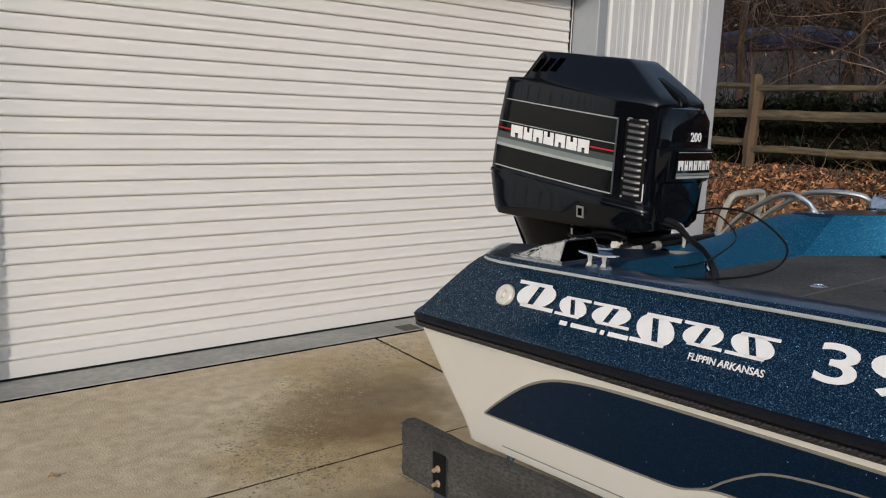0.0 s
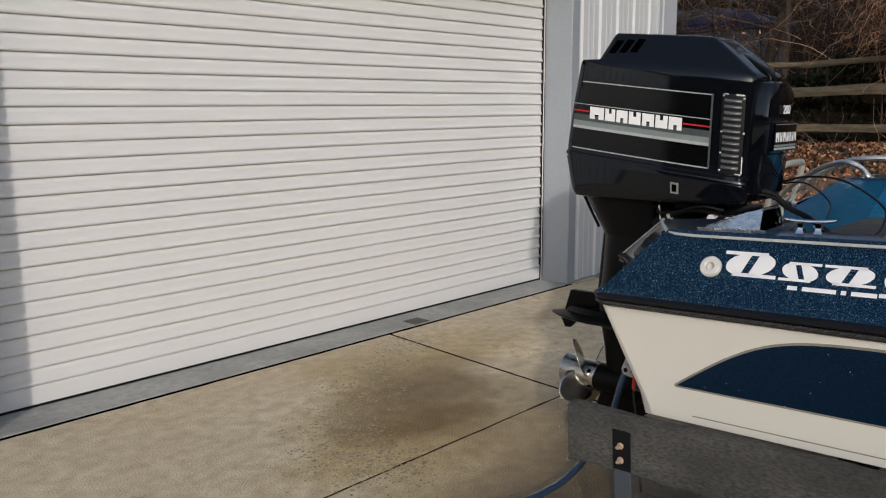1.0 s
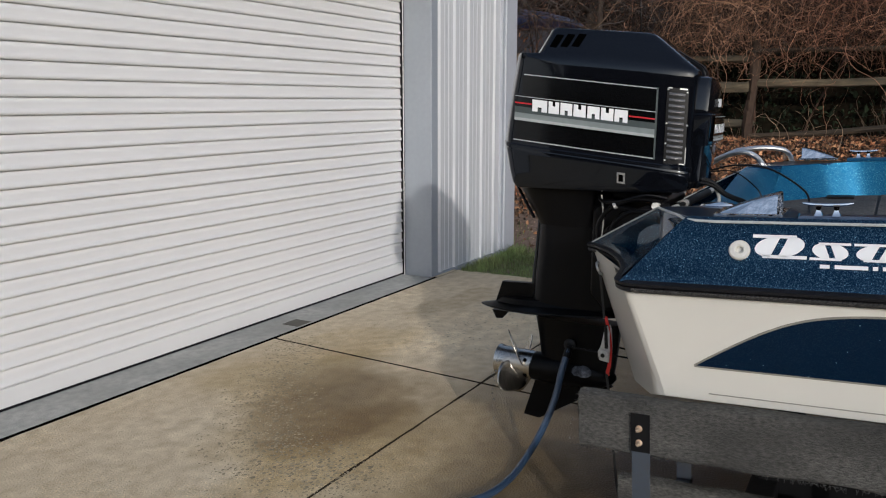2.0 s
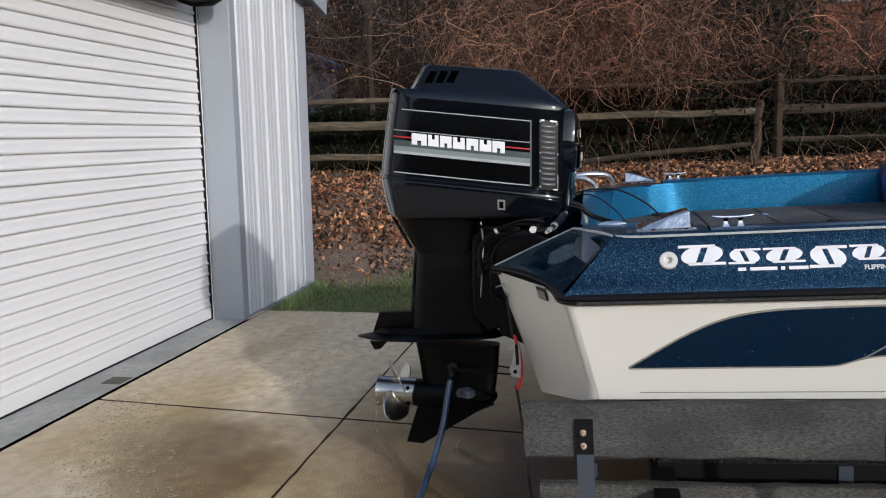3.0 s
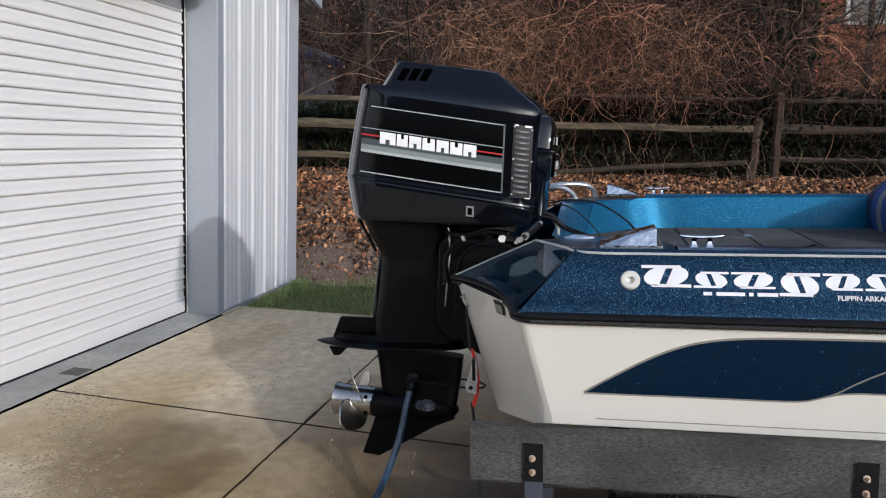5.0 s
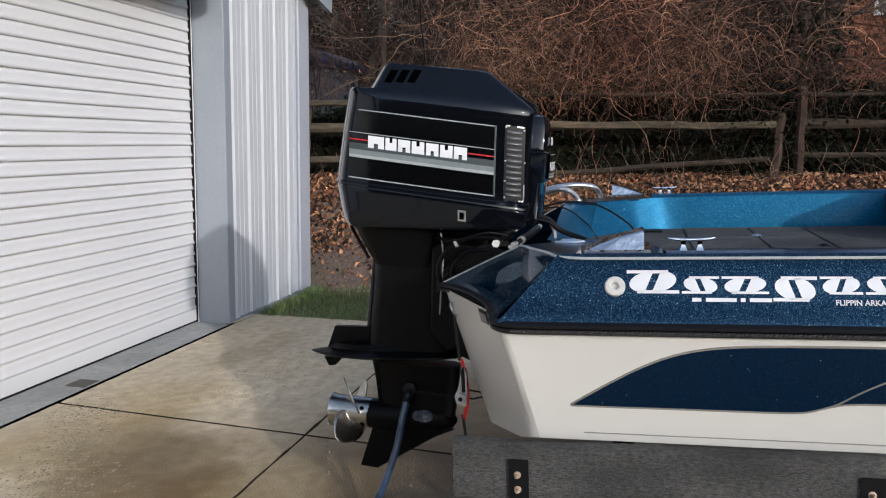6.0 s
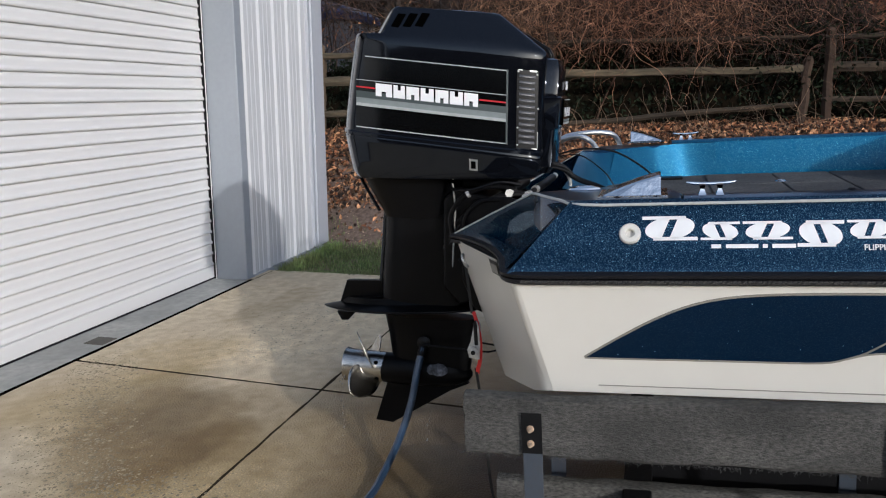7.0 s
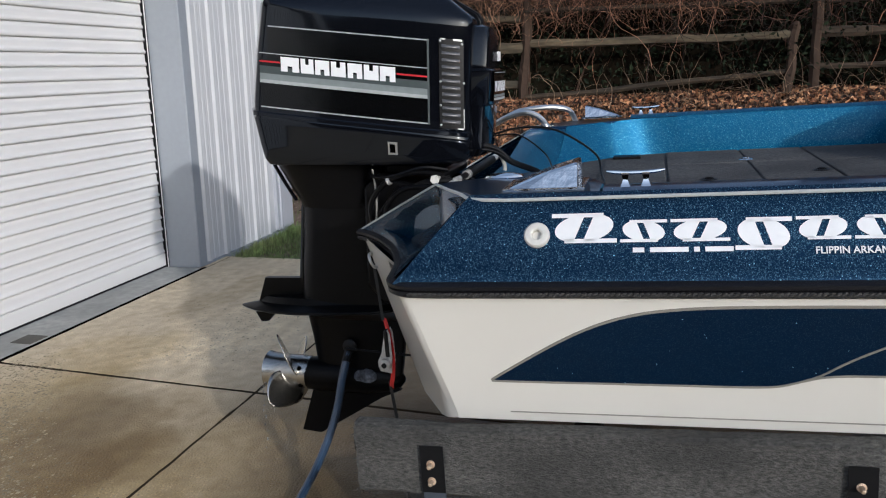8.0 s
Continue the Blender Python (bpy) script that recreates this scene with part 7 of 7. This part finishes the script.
# ---- beyond the thicket ----
cover = thing("covered_trailer", pose(16.4, 9.0, 1.1), "white utility trailer under a blue tarpaulin, behind the trees", "trailer")
part("body", loft(bmesh.new(), [[(x, y, z) for x, y in ((-0.8 * k, -1.6 * k), (0.8 * k, -1.6 * k), (0.8 * k, 1.7 * k), (-0.8 * k, 1.7 * k))] for z, k in ((0.5, 0.97), (0.6, 1.0), (1.65, 1.0), (1.72, 0.97))]), COVER, cover, "", False)
part("tarpaulin", loft(bmesh.new(), [[(x + 0.03 * math.sin(y * 7), y, z) for x, y in ((-0.9 * k, -1.7 * k), (0.9 * k, -1.7 * k), (0.9 * k, 0.0), (0.9 * k, 1.8 * k), (-0.9 * k, 1.8 * k), (-0.9 * k, 0.0))] for z, k in ((1.72, 1.0), (1.85, 1.02), (2.05, 0.8), (2.2, 0.35))]), TARP, cover, "blue tarpaulin")
for s in (-0.6, 0.6):
    part("wheel", disc_rings(bmesh.new(), (-0.75, s, 0.27), (1, 0, 0), [(-0.08, 0.2), (-0.09, 0.3), (0.09, 0.3), (0.08, 0.2)], 18), RUBBER, cover)

house = thing("brick_house", pose(23, -9.2, 0.9), "orange brick house with white windows beyond the trees", "house")
part("wall", boxed(0, 8, -6, 5.5, 0, 6.2), BRICK, house, "orange brick wall", smooth=False)
part("roof", prism(bmesh.new(), [(-0.4, 6.1), (8.4, 6.1), (4.0, 8.6)], "y", -6.4, 5.9), WOODS, house, "dark shingle roof", smooth=False)
for y, z in ((4.33, 3.75), (1.6, 3.75), (-2.0, 3.75), (1.6, 0.9), (-2.0, 0.9)):
    w = new("window")
    w.parent = house
    w["label"] = "white sash window"
    part("frame", boxed(-0.08, 0.02, y - 0.55, y + 0.55, z, z + 1.6), FAR_WHITE, w, smooth=False)
    for dz in (0.08, 0.84):
        part("pane", boxed(-0.10, -0.08, y - 0.45, y + 0.45, z + dz, z + dz + 0.68), GLASS_DARK, w, smooth=False)

# wooded rises close the view all round, lower towards the sun; the unseen stretch behind the camera is added to darken
# reflections
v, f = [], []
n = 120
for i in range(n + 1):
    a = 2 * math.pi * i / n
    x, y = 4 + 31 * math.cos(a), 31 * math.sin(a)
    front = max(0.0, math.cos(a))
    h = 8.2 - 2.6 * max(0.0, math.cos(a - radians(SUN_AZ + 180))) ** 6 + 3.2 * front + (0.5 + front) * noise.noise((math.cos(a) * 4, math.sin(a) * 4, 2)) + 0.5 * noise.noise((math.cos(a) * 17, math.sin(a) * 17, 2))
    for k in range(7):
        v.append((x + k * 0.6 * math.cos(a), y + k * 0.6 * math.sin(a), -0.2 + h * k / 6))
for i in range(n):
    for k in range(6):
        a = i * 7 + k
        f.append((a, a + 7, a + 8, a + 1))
tagged(raw("backdrop", v, f, WOODS), "near-black brown sheet standing in for dim winter woods in the distance", "woods", kind="structure")
